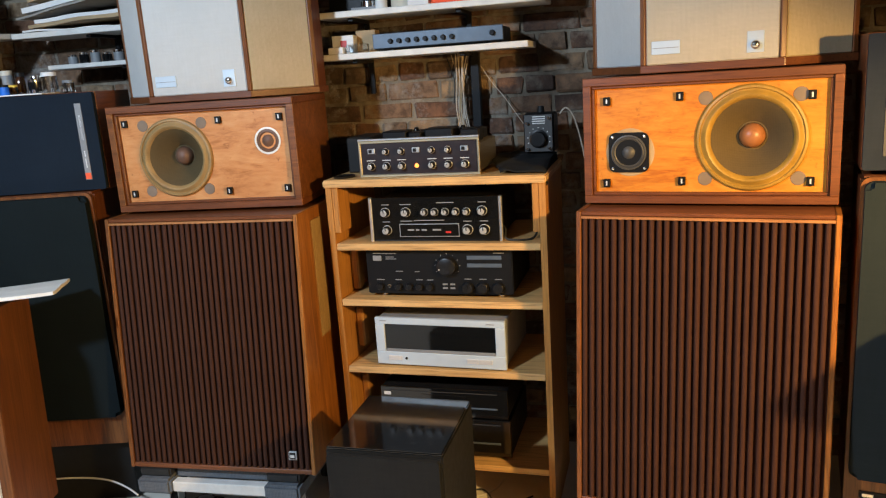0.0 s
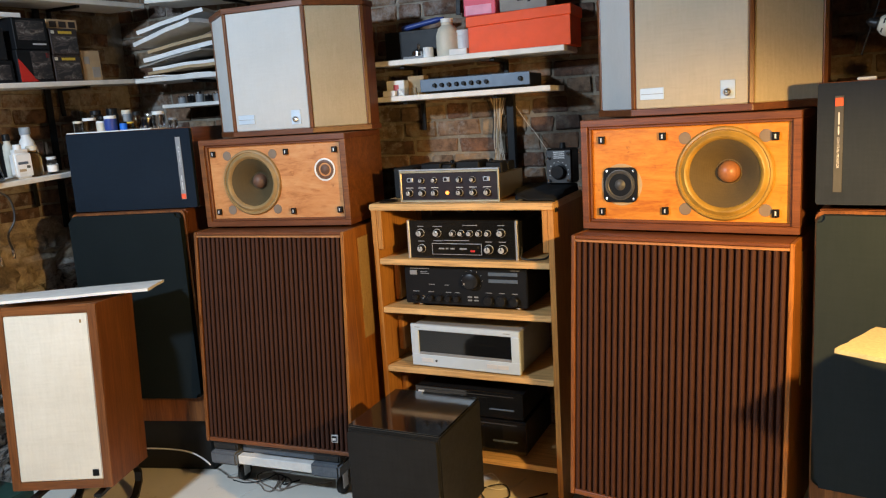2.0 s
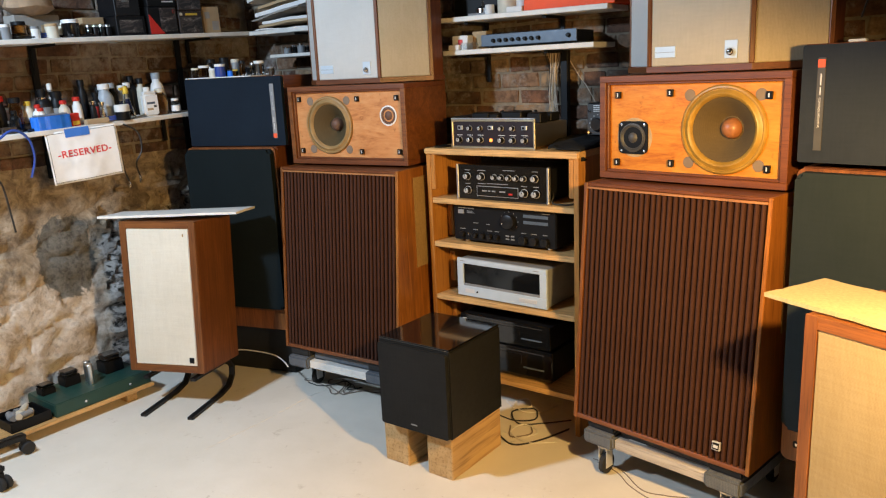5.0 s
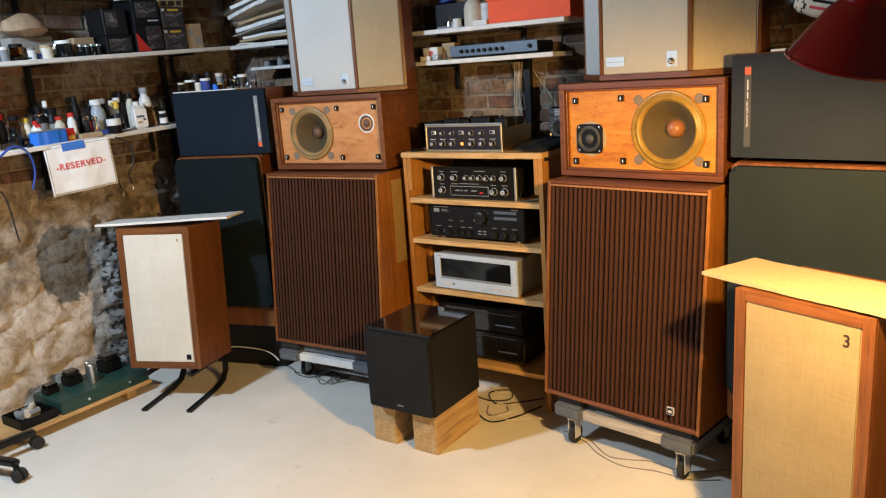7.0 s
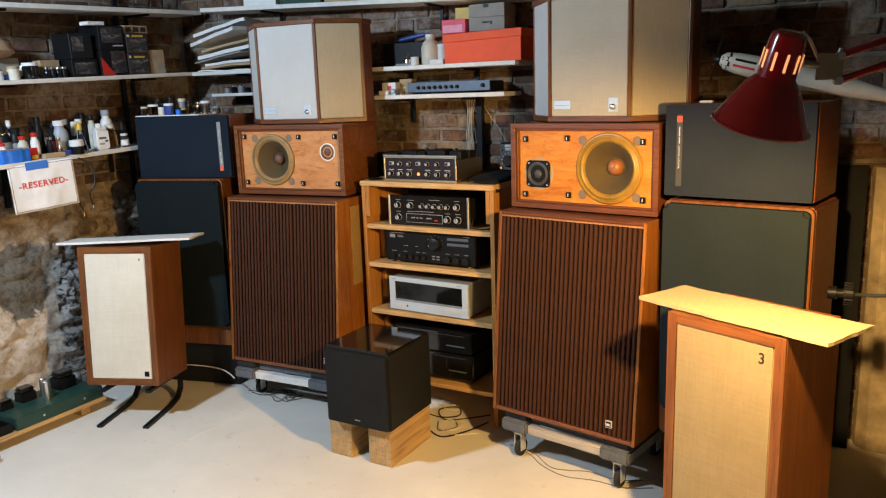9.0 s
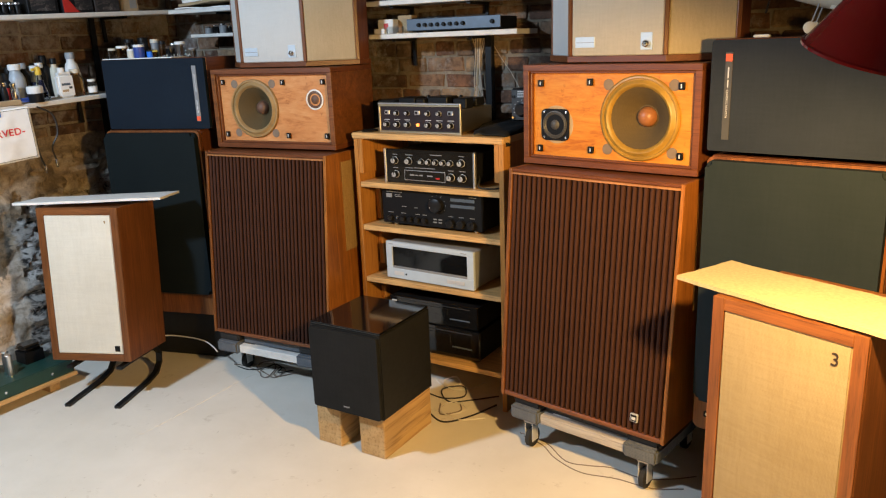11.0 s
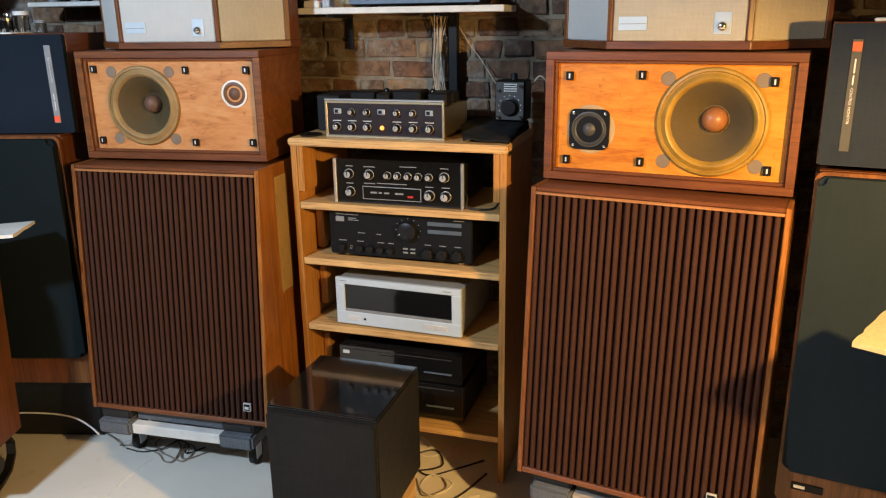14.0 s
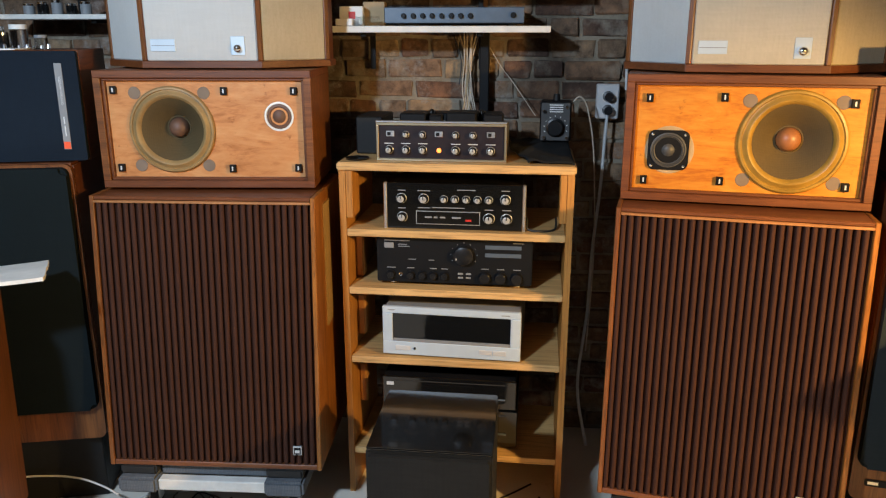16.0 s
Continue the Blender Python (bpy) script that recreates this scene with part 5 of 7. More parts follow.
def meter_box():
    a = thing("tester_box", on_rack(0.585, 0.275, 1.136, -2), "small grey and black tester with a big dial", "tester")
    part("case", box(0, 0.098, 0.004, 0.09, 0, 0.126, 0.006), BLACK_SATIN, a)
    part("face", box(0.004, 0.094, 0, 0.0035, 0.004, 0.122, 0.001), DARK_STRIP, a, "scratched dark grey face")
    part("dial", lathe([(0, 0.020), (0.022, 0.020), (0.024, 0.004), (0.030, 0.002), (0.030, 0), (0, 0)], forward(0.050, 0, 0.045), 28), BLACK, a, "big black dial", True)
    for i in range(9):
        t = radians(200 - 27 * i)
        part("tick", box(0.05 + 0.036 * math.cos(t) - 0.0015, 0.05 + 0.036 * math.cos(t) + 0.0015, -0.0006, 0, 0.045 + 0.036 * math.sin(t) - 0.0015, 0.045 + 0.036 * math.sin(t) + 0.0015), WHITE_PLASTIC, a)
    for z in (0.093, 0.100, 0.107, 0.114):
        part("print_bar", box(0.030, 0.072, -0.0006, 0, z, z + 0.003), WHITE_PLASTIC, a)
    for x, z in ((0.014, 0.096), (0.084, 0.110), (0.014, 0.014), (0.086, 0.014)):
        part("terminal", knob(x, z, 0, 0.006, 0.010), CHROME, a, "", True)
    part("top_knob", lathe([(0, 0.02), (0.010, 0.02), (0.012, 0.0), (0, 0)], Matrix.Translation((0.05, 0.05, 0.1262)), 16), BLACK_VINYL, a, "", True)


meter_box()


# ---- shelves on the walls ----
def wall_shelf(m, w, d, label, thick=0.020, brackets=()):
    s = thing("wall_shelf", m, label, "shelf", "wall shelves")
    bm = box(0, w, -d, 0, -thick, 0, 0.002)
    part("board", bm, WHITE_PAINT, s)
    for x in brackets:
        b = box(x, x + 0.018, -0.012, -0.002, -0.14, -thick - 0.0005, 0.001)
        box(x, x + 0.018, -d * 0.85, -0.012, -thick - 0.012, -thick - 0.0005, 0.001, b)
        part("bracket", b, BLACK_SATIN, s)
    return s


VB = 2.782
wall_shelf(room(-0.935, VB, 1.490), 0.70, 0.205, "short white shelf on the brick wall", 0.020, (0.1, 0.47))
wall_shelf(room(-0.940, VB, 1.626), 0.76, 0.205, "white shelf with an orange box", 0.020, (0.1, 0.47))
wall_shelf(room(-2.05, VB, 1.990) @ Matrix.Rotation(radians(2.4), 4, "Y"), 3.10, 0.20, "high white shelf along the brick wall", 0.022, (0.4, 1.4, 2.4))
wall_shelf(room(-2.16, VB, 1.650), 0.95, 0.20, "white corner shelf stacked with papers", 0.020, (0.3,))
wall_shelf(room(-2.04, VB, 1.528), 0.80, 0.18, "short white shelf with small jars", 0.016, (0.3,))
UW = -2.385
SAG = Matrix.Rotation(radians(-2.2), 4, "Y")
wall_shelf(room(UW, 0.35, 1.567, 90) @ SAG, 2.36, 0.215, "long white shelf crowded with boxes", 0.020, (0.5, 1.20, 2.0))
wall_shelf(room(UW, 0.35, 1.200, 90) @ SAG, 1.92, 0.215, "white shelf crowded with bottles", 0.020, (0.5, 1.20, 1.8))
wall_shelf(room(UW, 0.35, 1.903, 90) @ SAG, 2.36, 0.215, "high white shelf near the ceiling", 0.022, (0.5, 1.20, 2.0))
for v in (1.56, 2.30):
    up = mesh_object("shelf_upright", box(-0.014, 0.014, -0.012, 0, 1.02, 2.25, 0.001), BLACK_SATIN)
    up.matrix_world = room(UW - 0.006, v, 0, 90)
    tagged(up, "black slotted shelf upright on the brick wall", "shelf upright", "shelf uprights")


def bottle(m, r, h, body, cap, label_mat=None, neck=0.45, cap_h=0.16, group="bottles on the shelves", what="bottle", tint="plastic"):
    b = thing("bottle", m, f"small {tint} {what} with a cap on a shelf", "bottle", group)
    hb = h * (1 - cap_h)
    part("body", lathe([(0, 0), (r * 0.92, 0), (r, h * 0.03), (r, hb * 0.72), (r * 0.85, hb * 0.84), (r * neck, hb * 0.93), (r * neck, hb), (0, hb)], None, 18), body, b, "", True)
    part("cap", lathe([(r * neck * 1.2, hb), (r * neck * 1.2, h * 0.985), (r * neck * 1.05, h), (0, h)], None, 16), cap, b, "", True)
    if label_mat:
        part("label", lathe([(r * 1.012, hb * 0.16), (r * 1.012, hb * 0.62)], None, 18), label_mat, b, "", True)
    return b


def jar(m, r, h, body, lid, group="jars on the shelves"):
    b = thing("jar", m, "small jar with a lid on a shelf", "jar", group)
    part("body", lathe([(0, 0), (r * 0.95, 0), (r, 0.004), (r, h * 0.78), (r * 0.9, h * 0.82), (0, h * 0.82)], None, 18), body, b, "", True)
    part("lid", lathe([(r * 0.98, h * 0.80), (r * 0.98, h * 0.98), (r * 0.93, h), (0, h)], None, 18), lid, b, "", True)
    return b


def carton(m, w, d, h, mat, label, marks=(), group="boxes on the shelves", name="box", category="box"):
    """A card box with a lid seam and printed patches on its front."""
    b = thing(name, m, label, category, group)
    part("carton", box(0, w, 0, d, 0, h, 0.002), mat, b)
    for x0, x1, z0, z1, mm in marks:
        part("print", box(x0 * w, x1 * w, -0.0012, 0.0, z0 * h, z1 * h), mm, b)
    return b


def shelf_l(v, depth, z, turn=0.0):
    """A place on the west wall's shelves: v along the wall, depth out from it."""
    return room(UW + depth, v, z + (v - 1.45) * 0.0384, 90) @ SAG @ Matrix.Rotation(radians(turn), 4, "Z")


rng = random.Random(21)
LOW = 1.2426
for v, dep, r, h, body, cap, lab, what in (
        (1.925, 0.06, 0.026, 0.150, WHITE_PLASTIC, WHITE_PLASTIC, NAVY_PLASTIC, "white bottle"),
        (2.062, 0.15, 0.031, 0.122, BROWN_GLASS, CREAM_PLASTIC, None, "amber bottle"), (2.128, 0.17, 0.022, 0.070, CLEAR_PLASTIC, WHITE_PLASTIC, PAPER, "clear jar"),
        (1.805, 0.11, 0.036, 0.165, CLOUDY, WHITE_PLASTIC, None, "cloudy jug"),
        (2.020, 0.07, 0.024, 0.175, CREAM_PLASTIC, BLACK_SATIN, None, "tall bottle"), (2.110, 0.07, 0.032, 0.195, WHITE_PLASTIC, CLOUDY, PAPER, "spray can"), (1.990, 0.04, 0.030, 0.190, BLACK_SATIN, BLACK_SATIN, None, "dark can"),
        (1.765, 0.10, 0.024, 0.130, BLACK_SATIN, BLACK_SATIN, RED, "black bottle"), (1.545, 0.06, 0.033, 0.165, BLACK_SATIN, BLACK_SATIN, GREY_PLASTIC, "dark bottle"), (1.600, 0.07, 0.030, 0.150, BLACK_SATIN, BLACK_SATIN, GREY_PLASTIC, "dark bottle"),
        (1.660, 0.12, 0.020, 0.120, WHITE_PLASTIC, RED, PAPER, "white bottle"), (1.610, 0.10, 0.024, 0.110, CREAM_PLASTIC, RED, None, "glue bottle"),
        (1.475, 0.14, 0.022, 0.105, WHITE_PLASTIC, RED, PAPER, "white bottle"),
        (1.455, 0.10, 0.022, 0.120, CREAM_PLASTIC, YELLOW, None, "cream bottle"), (1.400, 0.11, 0.026, 0.140, BROWN_GLASS, BLACK_SATIN, None, "amber bottle"),
        (1.345, 0.08, 0.028, 0.150, BLACK_SATIN, RED, None, "dark can"), (1.290, 0.12, 0.022, 0.110, WHITE_PLASTIC, RED, PAPER, "white bottle"),
        (1.735, 0.05, 0.020, 0.190, BLACK_SATIN, BLACK_SATIN, None, "dark spray can"), (1.590, 0.05, 0.022, 0.185, GREY_PLASTIC, WHITE_PLASTIC, None, "spray can")):
    bottle(shelf_l(v, dep, LOW, rng.uniform(0, 90)), r, h, body, cap, lab, rng.uniform(0.4, 0.8), 0.15, what=what.split()[-1], tint=what.split()[0])
for v, dep, r, h, body, cap in ((1.875, 0.06, 0.024, 0.165, BLACK_SATIN, GREY_PLASTIC), (1.805, 0.06, 0.022, 0.150, PANEL_BROWN, BLACK_SATIN), (1.745, 0.17, 0.014, 0.09, CHROME, CHROME),
                                (1.715, 0.15, 0.014, 0.095, BLACK_SATIN, CHROME), (1.54, 0.06, 0.026, 0.13, DARK_GLASS, CHROME), (1.48, 0.15, 0.018, 0.09, PAPER, RED), (1.37, 0.15, 0.020, 0.09, DARK_GLASS, BLACK_SATIN),
                                (1.25, 0.09, 0.026, 0.12, CREAM_PLASTIC, WHITE_PLASTIC), (1.20, 0.12, 0.024, 0.13, BLACK_SATIN, RED), (2.10, 0.12, 0.020, 0.105, CLEAR_PLASTIC, WHITE_PLASTIC), (1.96, 0.05, 0.024, 0.16, BLACK_SATIN, WHITE_PLASTIC), (2.14, 0.05, 0.026, 0.14, GREY_PLASTIC, BLACK_SATIN)):
    bottle(shelf_l(v, dep, LOW, rng.uniform(0, 90)), r, h, body, cap, None, rng.uniform(0.4, 0.85), 0.15, what="bottle", tint="dark")
flask = thing("bottle", shelf_l(1.950, 0.185, LOW, -8), "flat-sided white bottle with a printed label on a shelf", "bottle", "bottles on the shelves")
part("body", box(0, 0.072, 0, 0.040, 0, 0.105, 0.009, None, 3), WHITE_PLASTIC, flask, "", True)
part("shoulder", prism([(0.010, 0.006), (0.062, 0.006), (0.062, 0.034), (0.010, 0.034)], 0.1045, 0.114), WHITE_PLASTIC, flask)
part("cap", lathe([(0.015, 0.114), (0.015, 0.132), (0.013, 0.134), (0, 0.134)], Matrix.Translation((0.030, 0.020, 0)), 18), WHITE_PLASTIC, flask, "", True)
part("label", box(0.006, 0.066, -0.0012, 0.0, 0.022, 0.092), PAPER, flask, "printed paper label")
part("print_bar", box(0.012, 0.052, -0.0020, -0.0012, 0.056, 0.066), DARK_BLUE_GREY, flask)
part("print_bar", box(0.044, 0.058, -0.0020, -0.0012, 0.040, 0.050), DARK_STRIP, flask)
part("print_bar", box(0.012, 0.040, -0.0020, -0.0012, 0.028, 0.038), CARD, flask)
cone_bottle = thing("bottle", shelf_l(1.885, 0.15, LOW), "clear cone-shaped spray bottle with a yellow head", "bottle", "bottles on the shelves")
part("body", lathe([(0, 0), (0.030, 0), (0.032, 0.006), (0.012, 0.100), (0.010, 0.112), (0, 0.112)], None, 20), CLEAR_PLASTIC, cone_bottle, "", True)
part("spray_head", lathe([(0.013, 0.1122), (0.014, 0.128), (0.010, 0.146), (0, 0.148)], None, 16), YELLOW, cone_bottle, "yellow spray head", True)
part("nozzle", box(-0.030, -0.010, -0.006, 0.006, 0.130, 0.142, 0.002), YELLOW, cone_bottle)
ink = thing("jar", shelf_l(1.825, 0.195, LOW), "black jar with a wide white lid", "jar", "jars on the shelves")
part("body", lathe([(0, 0), (0.029, 0), (0.031, 0.004), (0.031, 0.038), (0, 0.038)], None, 24), BLACK_SATIN, ink, "", True)
part("lid", lathe([(0.032, 0.0385), (0.033, 0.041), (0.033, 0.066), (0.030, 0.069), (0, 0.069)], None, 24), WHITE_PLASTIC, ink, "white lid", True)
tub = thing("tub", shelf_l(1.43, 0.205, LOW), "small blue plastic tub on the shelf", "tub")
ring = []
for q in range(48):
    a = math.tau * q / 48
    k = 1 + 0.05 * math.cos(8 * a)
    ring.append((0.075 + 0.080 * k * math.copysign(abs(math.cos(a)) ** 0.6, math.cos(a)), 0.032 + 0.036 * k * math.copysign(abs(math.sin(a)) ** 0.6, math.sin(a))))
part("tub_body", prism(ring, 0, 0.055), BLUE_PLASTIC, tub)
part("tub_contents", box(0.01, 0.14, 0.01, 0.055, 0.0552, 0.062, 0.002), GREY_PLASTIC, tub)
carton(shelf_l(1.585, 0.19, LOW, 4), 0.04, 0.03, 0.055, RED, "small orange-red packet on the shelf", ((0.1, 0.9, 0.1, 0.4, YELLOW),), "boxes on the shelves")
carton(shelf_l(1.64, 0.21, LOW, -6), 0.10, 0.03, 0.022, CARD, "small tan sanding block on the shelf")

# upper west shelf: kit boxes, jars, spools
UP = 1.6096
kit = carton(shelf_l(2.02, 0.20, UP), 0.155, 0.15, 0.125, BLACK_SATIN, "black model kit box with a red corner", ((0.40, 0.97, 0.10, 0.95, KIT_ART), (0.85, 0.95, 0.75, 0.9, RED)))
wedge = prism([(0.003, 0.003), (0.080, 0.003), (0.062, 0.020), (0.010, 0.085), (0.003, 0.090)], 0.0, 0.0012)
bmesh.ops.transform(wedge, matrix=Matrix.Rotation(radians(90), 4, "X"), verts=wedge.verts)
part("print", wedge, RED, kit)
carton(shelf_l(2.02, 0.20, UP + 0.126), 0.155, 0.15, 0.120, BLACK_SATIN, "black model kit box on another", ((0.10, 0.90, 0.30, 0.92, KIT_ART), (0.50, 0.90, 0.15, 0.20, SILVER_PAINT)))
carton(shelf_l(2.185, 0.20, UP), 0.135, 0.15, 0.105, PANEL_BROWN, "dark kit box with yellow lettering blocks", ((0.30, 0.80, 0.80, 0.90, YELLOW), (0.05, 0.16, 0.80, 0.92, CREAM_PLASTIC), (0.05, 0.95, 0.08, 0.72, KIT_ART)))
carton(shelf_l(2.185, 0.20, UP + 0.106), 0.135, 0.15, 0.105, PANEL_BROWN, "dark kit box with yellow lettering blocks", ((0.30, 0.80, 0.80, 0.90, YELLOW), (0.05, 0.16, 0.80, 0.92, CREAM_PLASTIC), (0.05, 0.95, 0.08, 0.72, KIT_ART)))
carton(shelf_l(1.86, 0.19, UP + 0.0005), 0.145, 0.14, 0.085, BLACK_SATIN, "black gadget box on the shelf", ((0.1, 0.9, 0.15, 0.8, KIT_ART),))
carton(shelf_l(1.86, 0.19, UP + 0.0865), 0.125, 0.13, 0.120, BLACK, "black gadget box stacked on another", ((0.1, 0.6, 0.3, 0.9, KIT_ART), (0.3, 0.45, 0.5, 0.8, GREY_PLASTIC)))
carton(shelf_l(1.97, 0.19, UP + 0.247), 0.10, 0.06, 0.018, PAPER, "thin white carton on stacked boxes")
carton(shelf_l(2.335, 0.19, UP), 0.10, 0.12, 0.125, CARD, "brown card box with holes", ((0.1, 0.4, 0.55, 0.8, GREY_CARD), (0.5, 0.9, 0.1, 0.45, GREY_CARD)))
carton(shelf_l(2.20, 0.17, UP + 0.2115, 3), 0.16, 0.12, 0.040, CARD, "brown card tray on kit boxes", ((0.08, 0.30, 0.2, 0.8, PANEL_BROWN), (0.38, 0.62, 0.2, 0.8, PANEL_BROWN), (0.70, 0.92, 0.2, 0.8, PANEL_BROWN)))
for i, v in enumerate((1.735, 1.765, 1.795, 1.825)):
    jar(shelf_l(v, 0.17, UP), 0.014, 0.052, BLACK_SATIN if i % 2 else DARK_GLASS, CHROME)
carton(shelf_l(1.735, 0.13, UP, 5), 0.11, 0.05, 0.085, CARD, "small tan carton behind jars")
for v, r, h, a, c in ((1.66, 0.036, 0.075, DARK_GLASS, WHITE_PLASTIC), (1.575, 0.026, 0.06, CREAM_PLASTIC, CARD), (1.50, 0.022, 0.05, WHITE_PLASTIC, GREY_PLASTIC), (1.44, 0.028, 0.07, BROWN_GLASS, BLACK_SATIN), (1.38, 0.024, 0.06, GREY_PLASTIC, WHITE_PLASTIC), (1.32, 0.03, 0.08, CREAM_PLASTIC, RED)):
    jar(shelf_l(v, 0.16, UP), r, h, a, c)
carton(shelf_l(1.46, 0.10, UP, 4), 0.20, 0.08, 0.10, GREY_CARD, "grey card box with a figure panel", ((0.55, 0.85, 0.2, 0.6, CARD),))
bag = lathe([(0, 0), (0.05, 0.004), (0.075, 0.03), (0.066, 0.07), (0.03, 0.095), (0, 0.10)], Matrix.Diagonal((1.4, 0.9, 1, 1)), 20)
for v in bag.verts:
    v.co += noise.noise_vector(v.co * 26) * 0.011
solid("bag", shelf_l(1.53, 0.09, UP + 0.10), bag, PLAIN_BAG, "crumpled translucent tan plastic bag on a box", "bag", smooth=True)

# small mixed clutter between the larger things
for i in range(46):
    low = i % 2 == 0
    v = rng.uniform(0.95, 2.12) if low else rng.uniform(0.95, 1.72)
    m = shelf_l(v, rng.uniform(0.035, 0.175) if low else rng.uniform(0.05, 0.18), LOW if low else UP, rng.uniform(-40, 40))
    kind = rng.choice((0, 0, 1, 2, 2, 3))
    if kind == 0:
        carton(m, rng.uniform(0.03, 0.07), 0.03, rng.uniform(0.02, 0.06), rng.choice((CARD, GREY_CARD, BLACK_SATIN, PANEL_BROWN, RED)), "small worn card carton among shelf clutter", ((0.15, 0.85, 0.3, 0.7, KIT_ART),))
    elif kind == 1:
        jar(m, rng.uniform(0.010, 0.018), rng.uniform(0.03, 0.07), rng.choice((DARK_GLASS, BROWN_GLASS, CREAM_PLASTIC)), rng.choice((BLACK_SATIN, CHROME, CARD)))
    elif kind == 2:
        r = rng.uniform(0.006, 0.010)
        solid("glue_tube", m @ Matrix.Translation((0, 0, r)) @ Matrix.Rotation(radians(90), 4, "Y"), lathe([(0, -0.05), (r, -0.048), (r, 0.03), (r * 0.5, 0.036), (r * 0.5, 0.05), (0, 0.05)], None, 12), rng.choice((CHROME, GREY_PLASTIC, BLACK_SATIN, WHITE_PLASTIC)), "small tube lying on a crowded shelf", "tube", "tubes on the shelves", True)
    else:
        solid("wire_coil", m, tube_mesh([(0.028 * math.cos(q * 0.7) * (1 - 0.01 * q), 0.028 * math.sin(q * 0.7), 0.004 + 0.0007 * q) for q in range(28)], 0.0028, 6), rng.choice((WIRE_BLACK, WIRE_BROWN, WIRE_BLUE)), "small coil of wire on a crowded shelf", "wire coil", "wire coils on the shelves", True)

def limp_sheet(w, d, h, seed):
    """A pad or folder that sags and curls a little."""
    bm = bmesh.new()
    nx, ny = 10, 6
    lay = []
    for lift in (0.0, h):
        lay.append([[bm.verts.new((w * i / nx, d * j / ny, lift + 0.006 * noise.noise(Vector((i * 0.28, j * 0.35, seed * 3.7))) - 0.012 * (i / nx) ** 2 * (seed % 2))) for i in range(nx + 1)] for j in range(ny + 1)])
    for j in range(ny):
        for i in range(nx):
            bm.faces.new((lay[1][j][i], lay[1][j][i + 1], lay[1][j + 1][i + 1], lay[1][j + 1][i]))
            bm.faces.new((lay[0][j][i], lay[0][j + 1][i], lay[0][j + 1][i + 1], lay[0][j][i + 1]))
    rim = [(0, i) for i in range(nx)] + [(j, nx) for j in range(ny)] + [(ny, nx - i) for i in range(nx)] + [(ny - j, 0) for j in range(ny)]
    for (a, b), (c, e) in zip(rim, rim[1:] + rim[:1]):
        bm.faces.new((lay[0][a][b], lay[0][c][e], lay[1][c][e], lay[1][a][b]))
    return bm


# stacked papers and boards in the corner, leaning forward
CZ = 1.6506
for i, (w, d, h, deg, tilt, mat, label) in enumerate((
        (0.30, 0.20, 0.010, 6, 0, PAPER, "white paper pad"), (0.34, 0.19, 0.014, -5, 1, CARD, "brown card folder"), (0.30, 0.20, 0.012, 9, 2, PAPER, "white magazine"),
        (0.36, 0.18, 0.012, -8, 3, GREY_CARD, "grey folder"), (0.33, 0.20, 0.022, 4, 4, PAPER, "thick white paper stack"), (0.30, 0.18, 0.012, 14, 5, CARD, "brown envelope"),
        (0.32, 0.19, 0.030, -6, 6, WHITE_PLASTIC, "white flat carton"), (0.26, 0.16, 0.020, 10, 7, PAPER, "white booklet stack"))):
    z = CZ + sum((0.011, 0.0165, 0.016, 0.022, 0.036, 0.030, 0.05)[:i])
    m = room(-2.10 + 0.035 * (i % 3), 2.575 - 0.006 * i, z, deg * 1.2) @ Matrix.Rotation(radians(-tilt * 1.9 - 1.5 * (i % 2)), 4, "Y")
    solid("paper_pad", m, limp_sheet(w * (1.15 + 0.12 * (i % 3)), d * (0.85 + 0.1 * (i % 4)), h * (0.6 + 0.25 * (i % 3)), i), mat, label + " in a leaning pile on the shelf", "papers", "papers on the corner shelf")
for i, u in enumerate((-1.97, -1.92, -1.87, -1.82, -1.77)):
    jar(room(u, 2.66, 1.5284), 0.018, 0.035 + 0.006 * (i % 3), DARK_GLASS if i % 2 else GREY_PLASTIC, CHROME)

